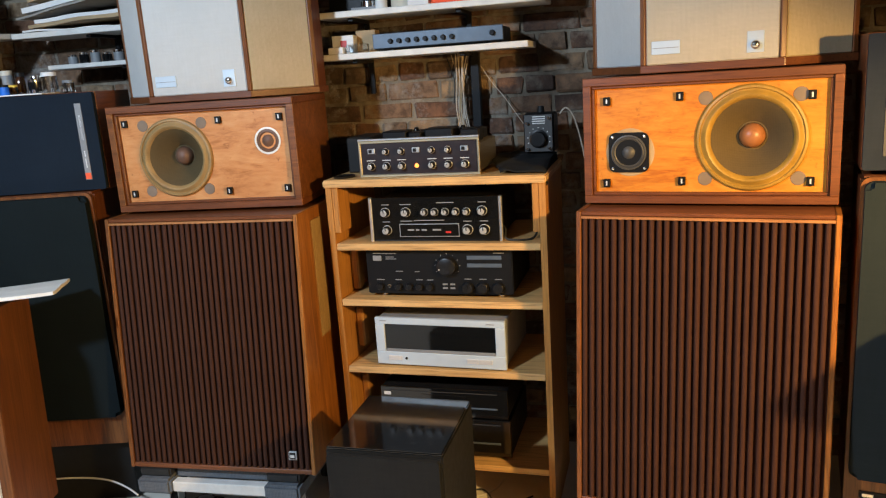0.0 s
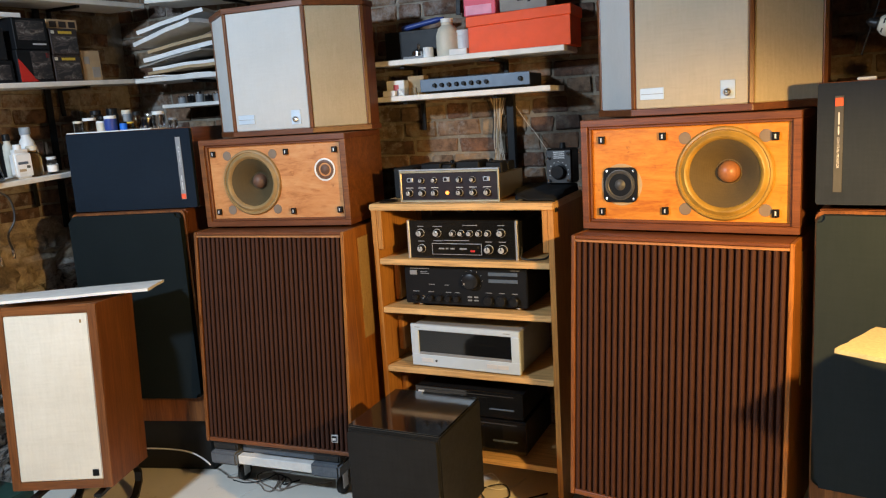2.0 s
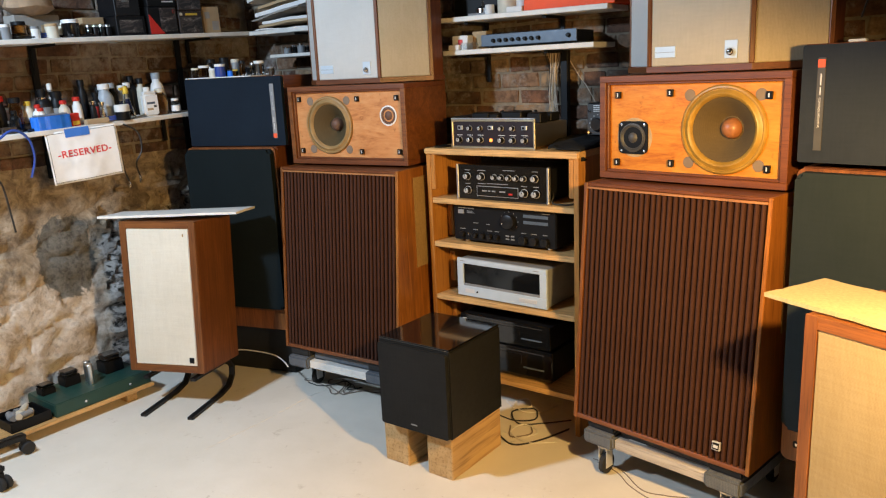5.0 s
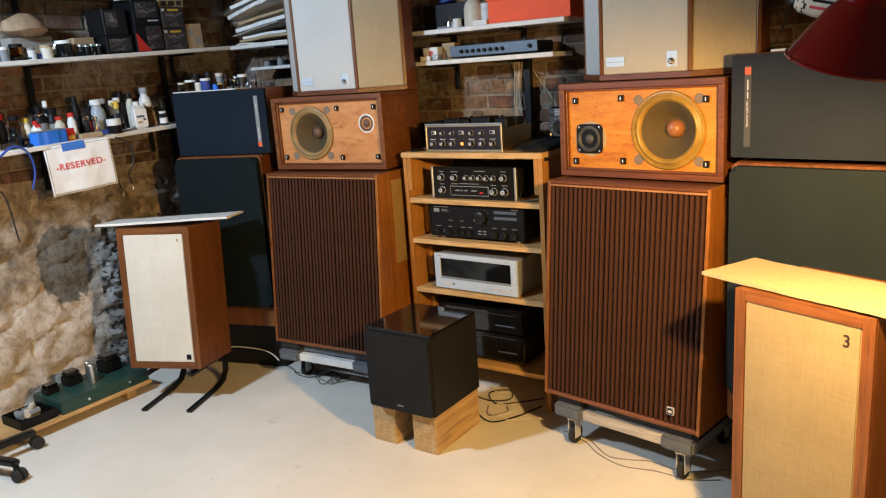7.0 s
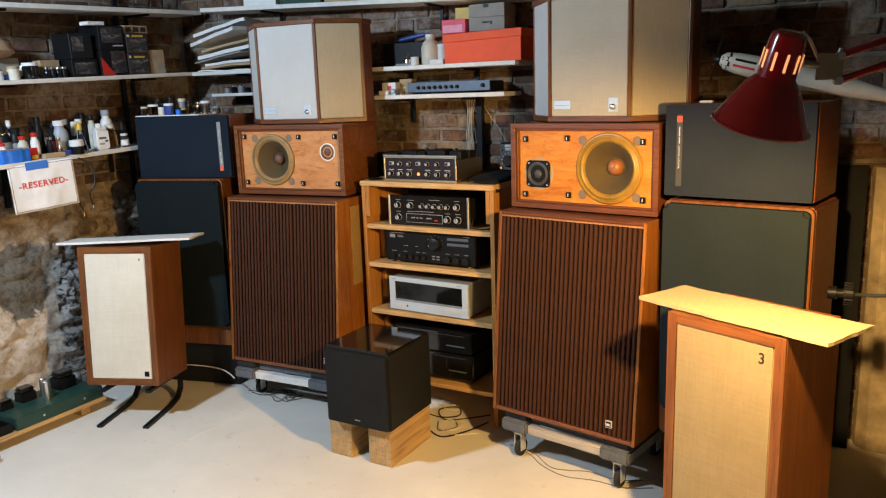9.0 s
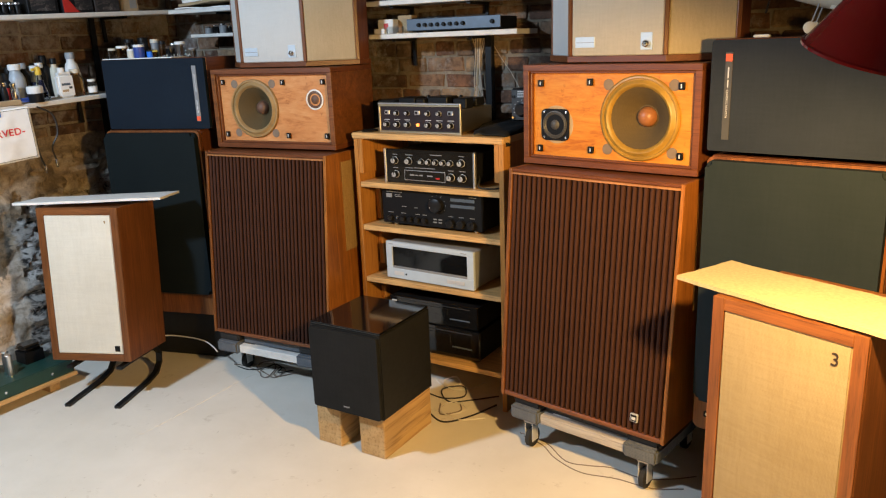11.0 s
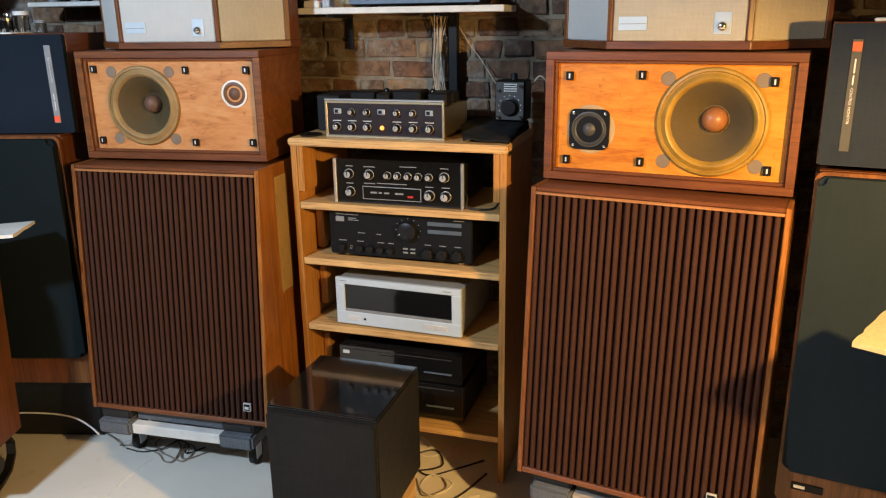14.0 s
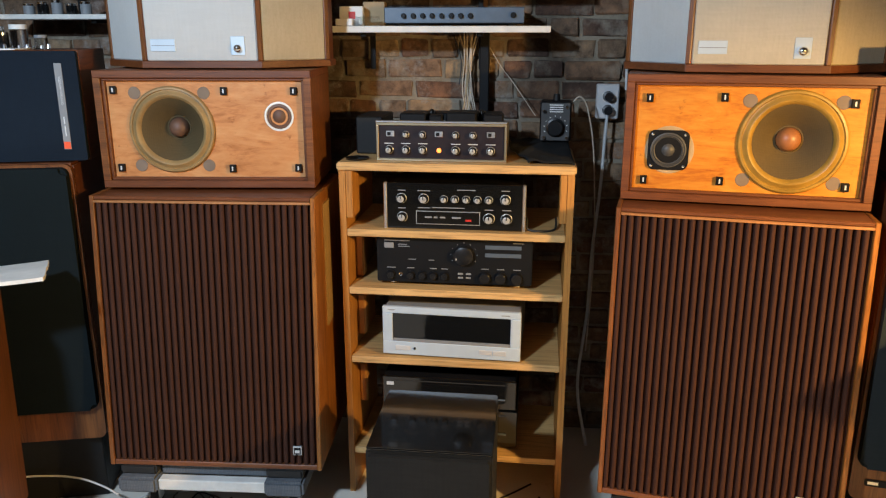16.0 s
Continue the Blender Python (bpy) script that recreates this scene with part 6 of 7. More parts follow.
# bottles and paint jars on the navy monitor
TOP = Matrix.Translation((-1.598, 2.475, 1.4230)) @ Matrix.Rotation(radians(2.5), 4, "Z")
solid("paper_sheet", TOP @ Matrix.Translation((0.005, 0.004, 0.0)), box(0, 0.36, 0, 0.20, 0, 0.004, 0.001), PAPER, "white paper sheet on a speaker", "paper")
for x, y, r, h, body, cap in ((0.03, 0.05, 0.018, 0.045, CLEAR_PLASTIC, CREAM_PLASTIC), (0.075, 0.06, 0.026, 0.055, BROWN_GLASS, WHITE_PLASTIC), (0.13, 0.05, 0.018, 0.040, CREAM_PLASTIC, WHITE_PLASTIC),
                              (0.175, 0.045, 0.024, 0.058, NAVY_PLASTIC, WHITE_PLASTIC), (0.215, 0.07, 0.016, 0.032, BLUE_PLASTIC, BLACK_SATIN), (0.255, 0.05, 0.013, 0.030, BROWN_GLASS, YELLOW),
                              (0.30, 0.10, 0.020, 0.045, DARK_GLASS, CHROME), (0.345, 0.11, 0.024, 0.065, CLEAR_PLASTIC, WHITE_PLASTIC), (0.05, 0.15, 0.022, 0.085, CLEAR_PLASTIC, BLACK_SATIN),
                              (0.11, 0.17, 0.022, 0.090, BLACK_SATIN, BLACK_SATIN), (0.18, 0.16, 0.020, 0.080, GREY_PLASTIC, CREAM_PLASTIC), (0.40, 0.12, 0.018, 0.040, CLEAR_PLASTIC, GREY_PLASTIC), (0.10, 0.11, 0.014, 0.060, DARK_GLASS, BLACK_SATIN), (0.16, 0.11, 0.013, 0.065, BLACK_SATIN, BLACK_SATIN), (0.24, 0.13, 0.015, 0.070, BROWN_GLASS, BLACK_SATIN), (0.27, 0.17, 0.016, 0.060, DARK_GLASS, CHROME)):
    jar(TOP @ Matrix.Translation((x, y, 0.0045 if x < 0.35 and y < 0.2 else 0.0005)), r, h, body, cap, "paint jars on a speaker")
for i in range(9):
    x = 0.30 + 0.019 * i
    solid("screw_tray", TOP @ Matrix.Translation((x, 0.012 + 0.004 * (i % 2), 0.0046)), lathe([(0, 0.006 + 0.003 * (i % 3)), (0.004, 0.005 + 0.003 * (i % 3)), (0.006, 0), (0, 0)], None, 10), CHROME, "small metal fitting on a speaker", "fitting", "metal fittings")

# centre shelves
Z1, Z2 = 1.6264, 1.4904
shoe = thing("shoe_box", room(-0.548, 2.594, Z1, 0.5), "bright orange shoe box with its lid on", "box", "boxes on the centre shelf")
part("carton", box(0.003, 0.387, 0.003, 0.175, 0, 0.128, 0.002), ORANGE_BOX, shoe)
lid = box(-0.002, 0.392, -0.003, 0.180, 0.096, 0.133, 0.002)
for v in lid.verts:
    v.co.z += 0.006 * (v.co.x / 0.39 - 0.5) + (0.004 if v.co.x > 0.3 else 0)
part("lid", lid, ORANGE_BOX, shoe)
carton(room(-0.562, 2.61, Z1 + 0.1345, -2), 0.125, 0.15, 0.062, PINK, "pink flat box on the shoe box", ((0.06, 0.88, 0.06, 0.60, PLAIN_PINK),), "boxes on the centre shelf")
carton(room(-0.425, 2.62, Z1 + 0.1375, 2), 0.175, 0.14, 0.060, GREY_CARD, "grey card box on the shoe box", ((0.38, 0.58, 0.55, 0.68, BLACK_SATIN), (0.60, 0.66, 0.45, 0.70, BLACK_SATIN)), "boxes on the centre shelf")
carton(room(-0.425, 2.622, Z1 + 0.198, 1), 0.175, 0.138, 0.058, GREY_CARD, "grey card box with a thumb hole on another", ((0.42, 0.56, 0.70, 0.98, BLACK_SATIN),), "boxes on the centre shelf")
carton(room(-0.515, 2.66, Z1 + 0.197, 8), 0.085, 0.08, 0.055, YELLOW, "yellow packet on the pink box", (), "boxes on the centre shelf")
for i, (u, w, h, mat, what) in enumerate(((-1.75, 0.22, 0.09, PAPER, "white"), (-1.50, 0.26, 0.07, GREEN_ENAMEL, "green"), (-1.22, 0.20, 0.10, CARD, "brown"), (-0.98, 0.24, 0.08, PAPER, "white"), (-0.70, 0.22, 0.10, GREY_CARD, "grey"), (-0.42, 0.25, 0.09, BLACK_SATIN, "black"))):
    carton(room(u, 2.60, 1.9905 - (u + 2.05) * 0.0419) @ Matrix.Rotation(radians(2.4), 4, "Y"), w, 0.16, h, mat, what + " box on the high shelf near the ceiling", (), "boxes on the high shelf")
jug = thing("jug", room(-0.655, 2.665, Z1), "cloudy plastic jug with a white cap", "jug")
part("jug_body", lathe([(0, 0), (0.042, 0), (0.045, 0.008), (0.045, 0.08), (0.036, 0.105), (0.022, 0.118), (0.022, 0.128), (0, 0.128)], None, 24), CREAM_PLASTIC, jug, "", True)
part("jug_cap", lathe([(0.024, 0.1282), (0.024, 0.142), (0, 0.143)], None, 20), WHITE_PLASTIC, jug, "", True)
jar(room(-0.595, 2.68, Z1), 0.030, 0.095, WHITE_PLASTIC, WHITE_PLASTIC)
jar(room(-0.725, 2.63, Z1), 0.020, 0.040, WHITE_PLASTIC, WHITE_PLASTIC)
carton(room(-0.625, 2.595, Z1, 3), 0.07, 0.04, 0.022, PAPER, "small white packet on the shelf")
caliper = thing("soldering_tool", room(-0.83, 2.62, Z1), "small grey metal tool on the shelf", "tool")
part("tool_base", box(0, 0.12, 0, 0.07, 0, 0.012, 0.003), GREY_PLASTIC, caliper)
part("tool_body", lathe([(0, 0.012), (0.03, 0.012), (0.028, 0.030), (0.008, 0.042), (0.004, 0.06), (0, 0.06)], Matrix.Translation((0.055, 0.035, 0)), 20), CHROME, caliper, "", True)
solid("marker_pen", room(-0.86, 2.70, Z1 + 0.125) @ Matrix.Rotation(radians(82), 4, "Y"), lathe([(0, 0), (0.011, 0), (0.011, 0.15), (0.008, 0.16), (0.005, 0.18), (0, 0.18)], None, 16), NAVY_PLASTIC, "blue tube laid on dark boxes", "tube", smooth=True)
carton(room(-0.92, 2.655, Z1 + 0.0), 0.235, 0.11, 0.112, BLACK_SATIN, "dark box at the back of the shelf", (), "boxes on the centre shelf")


def converter():
    a = thing("audio_component", room(-0.757, 2.605, Z2, -0.5), "slim blue-grey audio component with a row of knobs", "audio component")
    part("case", box(0.002, 0.438, 0.007, 0.16, 0.006, 0.052, 0.002), BLACK_SATIN, a)
    part("front_panel", box(0, 0.44, 0, 0.0065, 0.008, 0.056, 0.002), DARK_BLUE_GREY, a, "blue-grey front panel")
    feet(a, 0.44, 0.16, 0.006)
    knobs(a, [(0.062 + 0.030 * i, 0.030) for i in range(8)], 0.0, 0.0085, BLACK_SATIN, 0.012)
    knobs(a, [(0.405, 0.032)], 0.0, 0.009, BLACK_SATIN, 0.012)


converter()
carton(room(-0.90, 2.60, Z2, 5), 0.075, 0.05, 0.060, WHITE_PLASTIC, "small white carton with a red dot", ((0.4, 0.68, 0.35, 0.72, RED),), "boxes on the centre shelf")
carton(room(-0.91, 2.583, Z2, -3), 0.055, 0.016, 0.022, PAPER, "small white packet on the centre shelf")
carton(room(-0.845, 2.583, Z2, 6), 0.075, 0.016, 0.028, CLEAR_PLASTIC, "small clear plastic box")
carton(room(-0.835, 2.66, Z2, 0), 0.07, 0.05, 0.075, CARD, "small tan carton on the shelf")

# wires and dark conduit behind the rack
bundle = thing("wire_bundle", room(-0.50, 2.765, 0), "bundle of pale speaker wires hanging down the brick wall", "wires")
for i in range(11):
    x = rng.uniform(-0.022, 0.022)
    part("wire", tube_mesh([(x + rng.uniform(-0.02, 0.02), 0, 1.47), (x * 0.6, rng.uniform(-0.01, 0.005), 1.38), (x * 0.5 + rng.uniform(-0.01, 0.01), -0.01, 1.28), (x + rng.uniform(-0.02, 0.02), -0.03, 1.18), (x * 2 + rng.uniform(-0.03, 0.03), -0.05, 1.05)], 0.0023, 6), WIRE_TAN if i % 3 else CARD, bundle)
solid("conduit", room(-0.445, 2.762, 0), box(-0.016, 0.016, -0.016, 0.014, 0.9, 1.47, 0.003), BLACK_SATIN, "dark conduit on the brick wall", "conduit")
stray = thing("loose_wire", room(0, 0, 0), "thin loose wire across the brick wall", "wire", "loose wires")
part("strand", tube_mesh([(-0.44, 2.775, 1.44), (-0.39, 2.78, 1.36), (-0.35, 2.775, 1.31), (-0.27, 2.74, 1.20)], 0.0015, 6), WIRE_TAN, stray)
part("strand", tube_mesh([(-0.55, 2.78, 1.46), (-0.525, 2.775, 1.38), (-0.53, 2.77, 1.30)], 0.002, 6), WIRE_BLACK, stray)
drop = thing("hanging_cable", room(0, 0, 0), "pale cable and grey conduit hanging beside the rack", "cable")
part("cord", tube_mesh([(-0.16, 2.66, 1.24), (-0.13, 2.66, 1.27), (-0.10, 2.67, 1.22), (-0.07, 2.70, 1.05), (-0.05, 2.74, 0.7), (-0.06, 2.74, 0.35)], 0.0026, 6), WIRE_TAN, drop)
part("cord", tube_mesh([(-0.030, 2.735, 1.225), (-0.034, 2.735, 1.15), (-0.040, 2.745, 0.95), (-0.055, 2.755, 0.72), (-0.060, 2.755, 0.5), (-0.085, 2.72, 0.22), (-0.05, 2.66, 0.01)], 0.0055, 8), CORD_GREY, drop)
part("cord", tube_mesh([(0.030, 2.768, 1.285), (0.026, 2.770, 1.45), (0.030, 2.770, 1.65), (0.024, 2.770, 1.95)], 0.0045, 8), CORD_GREY, drop)
outlet = thing("outlet_box", room(-0.068, 2.78, 1.190), "grey metal outlet box with a plug on the wall", "outlet")
part("plate", box(0, 0.075, -0.030, 0, 0, 0.115, 0.004), SILVER_PAINT, outlet)
part("plug", lathe([(0, 0.03), (0.014, 0.03), (0.018, 0.004), (0.018, 0), (0, 0)], forward(0.038, -0.030, 0.075), 16), BLACK, outlet, "", True)
part("plug", lathe([(0, 0.03), (0.014, 0.03), (0.018, 0.004), (0.018, 0), (0, 0)], forward(0.038, -0.030, 0.03), 16), BLACK, outlet, "", True)


def paper_sign():
    s = thing("paper_sign", room(-2.178, 1.462, 1.008, 78) @ Matrix.Rotation(radians(-4.0), 4, "Y"), "creased white paper sign reading RESERVED taped to a shelf", "sign")
    w, h = 0.296, 0.222
    bm = bmesh.new()
    nx, nz = 28, 16

    def hang(x, z):
        """How far the creased sheet stands back at a place on it."""
        i, k = x / w, 1 - z / h
        fold = min(abs(i - 0.33), abs(i - 0.67)) * 0.05 + abs(k - 0.5) * 0.02
        return 0.006 * math.sin(i * 9.0) * k + 0.010 * k * k + 0.003 * noise.noise(Vector((i * 8.4, z / h * 6.4, 1))) - min(fold, 0.004)

    g = [[bm.verts.new((w * i / nx, hang(w * i / nx, h * k / nz), h * k / nz)) for i in range(nx + 1)] for k in range(nz + 1)]
    for a, b in zip(g, g[1:]):
        for i in range(nx):
            bm.faces.new((a[i], a[i + 1], b[i + 1], b[i]))
    sheet = part("sheet", bm, PAPER, s, "creased white paper", True)
    sol = sheet.modifiers.new("thickness", "SOLIDIFY")
    sol.thickness = 0.0008
    line = bmesh.new()
    for x0, z0, x1, z1, ox, oz in ((0.007, 0.007, w - 0.007, 0.007, 0, 0.0016), (0.007, h - 0.009, w - 0.007, h - 0.009, 0, 0.0016), (0.007, 0.007, 0.007, h - 0.007, 0.0016, 0), (w - 0.0086, 0.007, w - 0.0086, h - 0.007, 0.0016, 0)):
        last = None
        for q in range(57):
            px, pz = x0 + (x1 - x0) * q / 56, z0 + (z1 - z0) * q / 56
            here = [line.verts.new((a, hang(a, b) - 0.0011, b)) for a, b in ((px, pz), (px + ox, pz + oz))]
            if last:
                line.faces.new((last[0], here[0], here[1], last[1]))
            last = here
    part("border", line, DARK_STRIP, sheet)
    cu = bpy.data.curves.new("lettering", "FONT")
    cu.body, cu.size, cu.extrude, cu.align_x, cu.space_character = "-RESERVED-", 0.040, 0.0001, "CENTER", 1.1
    cu.offset = 0.0009
    ob = new("lettering", cu)
    me = bpy.data.meshes.new_from_object(ob.evaluated_get(bpy.context.evaluated_depsgraph_get()))
    bpy.data.objects.remove(ob)
    me.materials.clear()
    me.materials.append(PRINT_RED)
    n = new("lettering", me)
    n.parent = sheet
    for v in me.vertices:
        x, z = w / 2 + v.co.x, h * 0.50 + v.co.y
        v.co = (x, hang(x, z) - 0.0013 - v.co.z, z)
    part("tape", box(0.08, 0.18, -0.0062, -0.0054, h - 0.030, h + 0.006), BLUE_TAPE, s, "strip of blue masking tape")


paper_sign()
hung = thing("hanging_cables", room(0, 0, 0), "black and blue cables hung on the shelf edge", "cables", "hanging cables")
part("cable", tube_mesh([(-2.16, 1.80, 1.24), (-2.15, 1.86, 1.20), (-2.15, 1.87, 1.12), (-2.16, 1.84, 1.06), (-2.16, 1.85, 1.0)], 0.004, 6), WIRE_BLACK, hung)
part("cable", tube_mesh([(-2.17, 1.77, 1.20), (-2.17, 1.78, 1.05), (-2.17, 1.80, 0.975)], 0.004, 6), WIRE_BLACK, hung)
part("plug", lathe([(0, 0), (0.006, 0), (0.006, 0.03), (0.003, 0.035), (0, 0.035)], Matrix.Translation((-2.17, 1.80, 0.95)), 12), CHROME, hung, "", True)
part("plug", lathe([(0, 0), (0.006, 0), (0.006, 0.03), (0.003, 0.035), (0, 0.035)], Matrix.Translation((-2.16, 1.85, 0.97)), 12), CHROME, hung, "", True)
part("cable", tube_mesh([(-2.15, 1.22, 1.20), (-2.14, 1.30, 1.255), (-2.14, 1.36, 1.22), (-2.15, 1.38, 1.14), (-2.16, 1.36, 1.06)], 0.005, 8), WIRE_BLUE, hung)
part("cable", tube_mesh([(-2.16, 1.18, 1.22), (-2.15, 1.20, 1.10), (-2.16, 1.24, 1.04), (-2.16, 1.26, 0.85)], 0.004, 6), WIRE_BLACK, hung)


# ---- the floor by the west wall ----
BD = plan(-1.815, 1.385, 0.0, 77.0)
board = thing("plank", BD, "raw pine plank on short feet along the wall", "plank")
part("top", box(0, 0.730, 0, 0.25, 0.042, 0.060, 0.002), PINE_X, board)
for x in (0.10, 0.60):
    part("foot", box(x, x + 0.05, 0.02, 0.20, 0, 0.042, 0.002), BEAM, board)


def chassis_amplifier():
    a = thing("chassis_amplifier", BD @ Matrix.Translation((0.272, 0.008, 0.0605)), "dark green tube amplifier chassis with black transformers", "amplifier")
    part("chassis", box(0, 0.45, 0, 0.235, 0, 0.060, 0.004, None, 2), GREEN_ENAMEL, a, "dark green enamelled chassis")
    for x, y, s, h in ((0.048, 0.160, 0.030, 0.042), (0.160, 0.172, 0.036, 0.062), (0.350, 0.160, 0.044, 0.078)):
        t = part("transformer", box(x - s, x + s, y - s * 0.9, y + s * 0.9, 0.0602, 0.060 + h * 0.72, 0.003, None, 2), BLACK_SATIN, a, "black transformer")
        part("end_bell", box(x - s * 1.08, x + s * 1.08, y - s, y + s, 0.0602 + h * 0.72, 0.060 + h * 1.1, s * 0.32, None, 4), BLACK_GLOSS, t, "rounded glossy black end bell", True)
    for x, y, h in ((0.213, 0.085, 0.092), (0.225, 0.128, 0.095)):
        part("capacitor_can", lathe([(0, 0), (0.0145, 0), (0.0145, h - 0.003), (0.012, h), (0, h)], Matrix.Translation((x, y, 0.0602)), 22), SILVER, a, "bare aluminium can", True)
    for x in (0.13, 0.34):
        part("knob", lathe([(0, 0.010), (0.006, 0.009), (0.007, 0), (0, 0)], forward(x, 0, 0.030), 14), CHROME, a, "", True)


chassis_amplifier()
tr = thing("parts_tray", BD @ Matrix.Translation((0.095, 0.020, 0.0605)), "black plastic tray of old radio valves on a plank", "tray")
bm = box(0, 0.165, 0, 0.16, 0, 0.006, 0.002)
for a in ((0, 0.165, 0, 0.005), (0, 0.165, 0.155, 0.16), (0, 0.005, 0.005, 0.155), (0.160, 0.165, 0.005, 0.155)):
    box(a[0], a[1], a[2], a[3], 0.006, 0.042, 0.001, bm)
part("tray_body", bm, BLACK_SATIN, tr)
for i in range(9):
    m = Matrix.Translation((rng.uniform(0.04, 0.125), rng.uniform(0.04, 0.12), rng.uniform(0.022, 0.05))) @ Euler((rng.uniform(1.2, 1.9), 0, rng.uniform(0, 6))).to_matrix().to_4x4()
    part("valve", lathe([(0, -0.03), (0.013, -0.03), (0.014, 0.01), (0.010, 0.028), (0, 0.032)], m, 14), GREY_PLASTIC if i % 2 else CREAM_PLASTIC, tr, "", True)


def chair_base():
    c = thing("office_chair_base", plan(-1.800, 1.240, 0, 0.0), "black five-star office chair base on casters", "office chair")
    part("hub", lathe([(0, 0.05), (0.04, 0.05), (0.035, 0.12), (0.026, 0.13), (0.026, 0.34), (0, 0.34)], None, 20), BLACK, c, "", True)
    for i in range(5):
        a = Matrix.Rotation(radians(72 * i), 4, "Z")
        leg = box(0.03, 0.245, -0.018, 0.018, 0.062, 0.090, 0.007, None, 2)
        bmesh.ops.transform(leg, matrix=a, verts=leg.verts)
        l = part("leg", leg, BLACK, c)
        for s in (-1, 1):
            w = lathe([(0, -0.009), (0.022, -0.009), (0.026, -0.004), (0.026, 0.004), (0.022, 0.009), (0, 0.009)], a @ Matrix.Translation((0.245, s * 0.013, 0.026)) @ Matrix.Rotation(radians(90), 4, "X"), 20)
            part("caster_wheel", w, RUBBER, l, "", True)
        cap = lathe([(0.012, 0.02), (0.012, 0.062), (0, 0.064)], a @ Matrix.Translation((0.235, 0, 0)), 12)
        part("caster_stem", cap, BLACK, l, "", True)


chair_base()


# ---- cables on the floor ----
def floor_cable(points, r, mat, label, group="cables on the floor"):
    solid("cable", Matrix(), tube_mesh([(x, y, z + r) for x, y, z in points], r, 7), mat, label, "cable", group, True)


floor_cable([(-1.53, 2.50, 0.07), (-1.50, 2.478, 0.085), (-1.42, 2.475, 0.100), (-1.30, 2.472, 0.100), (-1.20, 2.435, 0.106), (-1.11, 2.37, 0.112), (-1.055, 2.322, 0.112)], 0.0032, WIRE_WHITE, "white mains cable leading under a speaker")
floor_cable([(-1.053, 2.439, 0), (-1.00, 2.435, 0), (-0.897, 2.395, 0), (-0.85, 2.345, 0), (-0.816, 2.345, 0.003), (-0.83, 2.44, 0.004), (-0.89, 2.50, 0.003), (-0.93, 2.46, 0.004), (-0.888, 2.40, 0.005), (-0.84, 2.37, 0.004), (-0.781, 2.345, 0.002), (-0.77, 2.42, 0.003), (-0.811, 2.45, 0.005), (-0.80, 2.37, 0.004), (-0.768, 2.363, 0.002), (-0.714, 2.411, 0), (-0.664, 2.406, 0), (-0.60, 2.425, 0)], 0.0028, WIRE_BROWN, "thin looped speaker cable on the floor")
floor_cable([(-1.06, 2.45, 0), (-1.0, 2.50, 0), (-0.95, 2.47, 0), (-0.922, 2.482, 0.003), (-0.865, 2.494, 0.004), (-0.817, 2.488, 0.004), (-0.787, 2.526, 0.004), (-0.78, 2.58, 0.004), (-0.70, 2.60, 0.002)], 0.0030, WIRE_WHITE, "thin pale speaker cable on the floor")
floor_cable([(-1.02, 2.42, 0), (-0.95, 2.40, 0), (-0.88, 2.42, 0.006), (-0.85, 2.47, 0.006), (-0.80, 2.44, 0.006), (-0.79, 2.39, 0.005), (-0.74, 2.44, 0)], 0.0026, WIRE_BLACK, "thin black cable looped on the floor")
ridge = tube_mesh([(-0.86, 2.44, -0.0015), (-0.92, 2.31, -0.001), (-0.96, 2.10, -0.0012), (-1.00, 1.92, -0.001), (-1.05, 1.72, -0.0015)], 0.003, 8)
part("paint_ridge", ridge, CONCRETE, floor_ob, "raised painted crack", True)
floor_cable([(0.02, 2.22, 0), (0.10, 2.20, 0), (0.15, 2.26, 0), (0.08, 2.30, 0.004), (0.05, 2.22, 0.005), (0.14, 2.16, 0.002), (0.24, 2.20, 0)], 0.0025, WIRE_WHITE, "pale tangled cable under the rack")
floor_cable([(0.0, 2.20, 0), (0.09, 2.13, 0), (0.18, 2.20, 0), (0.26, 2.32, 0)], 0.0035, WIRE_BLACK, "black cable under the rack")
floor_cable([(0.03, 2.28, 0), (0.06, 2.19, 0), (0.13, 2.23, 0.003), (0.11, 2.30, 0)], 0.003, WIRE_BROWN, "brown cable under the rack")
floor_cable([(0.40, 2.12, 0), (0.46, 2.10, 0), (0.52, 2.06, 0), (0.60, 1.96, 0), (0.68, 1.95, 0), (0.76, 1.955, 0), (0.86, 1.915, 0), (0.95, 1.93, 0), (1.04, 1.97, 0)], 0.002, WIRE_BROWN, "thin brown cable on the floor")
floor_cable([(0.42, 2.10, 0), (0.50, 2.05, 0), (0.56, 1.97, 0), (0.66, 1.90, 0), (0.78, 1.89, 0), (0.90, 1.86, 0), (1.0, 1.88, 0.002)], 0.002, WIRE_BROWN, "thin brown cable on the floor")
floor_cable([(-0.06, 2.50, 0), (0.0, 2.44, 0), (0.06, 2.47, 0.004), (0.02, 2.54, 0.004), (-0.02, 2.47, 0.006), (0.05, 2.41, 0.004), (0.12, 2.45, 0), (0.16, 2.52, 0)], 0.0026, WIRE_WHITE, "pale tangled cable behind the subwoofer")
floor_cable([(-0.05, 2.36, 0), (0.03, 2.33, 0), (0.11, 2.36, 0.003), (0.08, 2.45, 0.004), (0.0, 2.40, 0.004), (0.06, 2.30, 0.003), (0.15, 2.34, 0), (0.25, 2.40, 0)], 0.003, WIRE_BLACK, "black tangled cable behind the subwoofer")


# ---- model plane on the monitor ----
PLANE_CREAM = plain("cream_model_paint", (0.66, 0.60, 0.48), 0.5, vary=0.15)


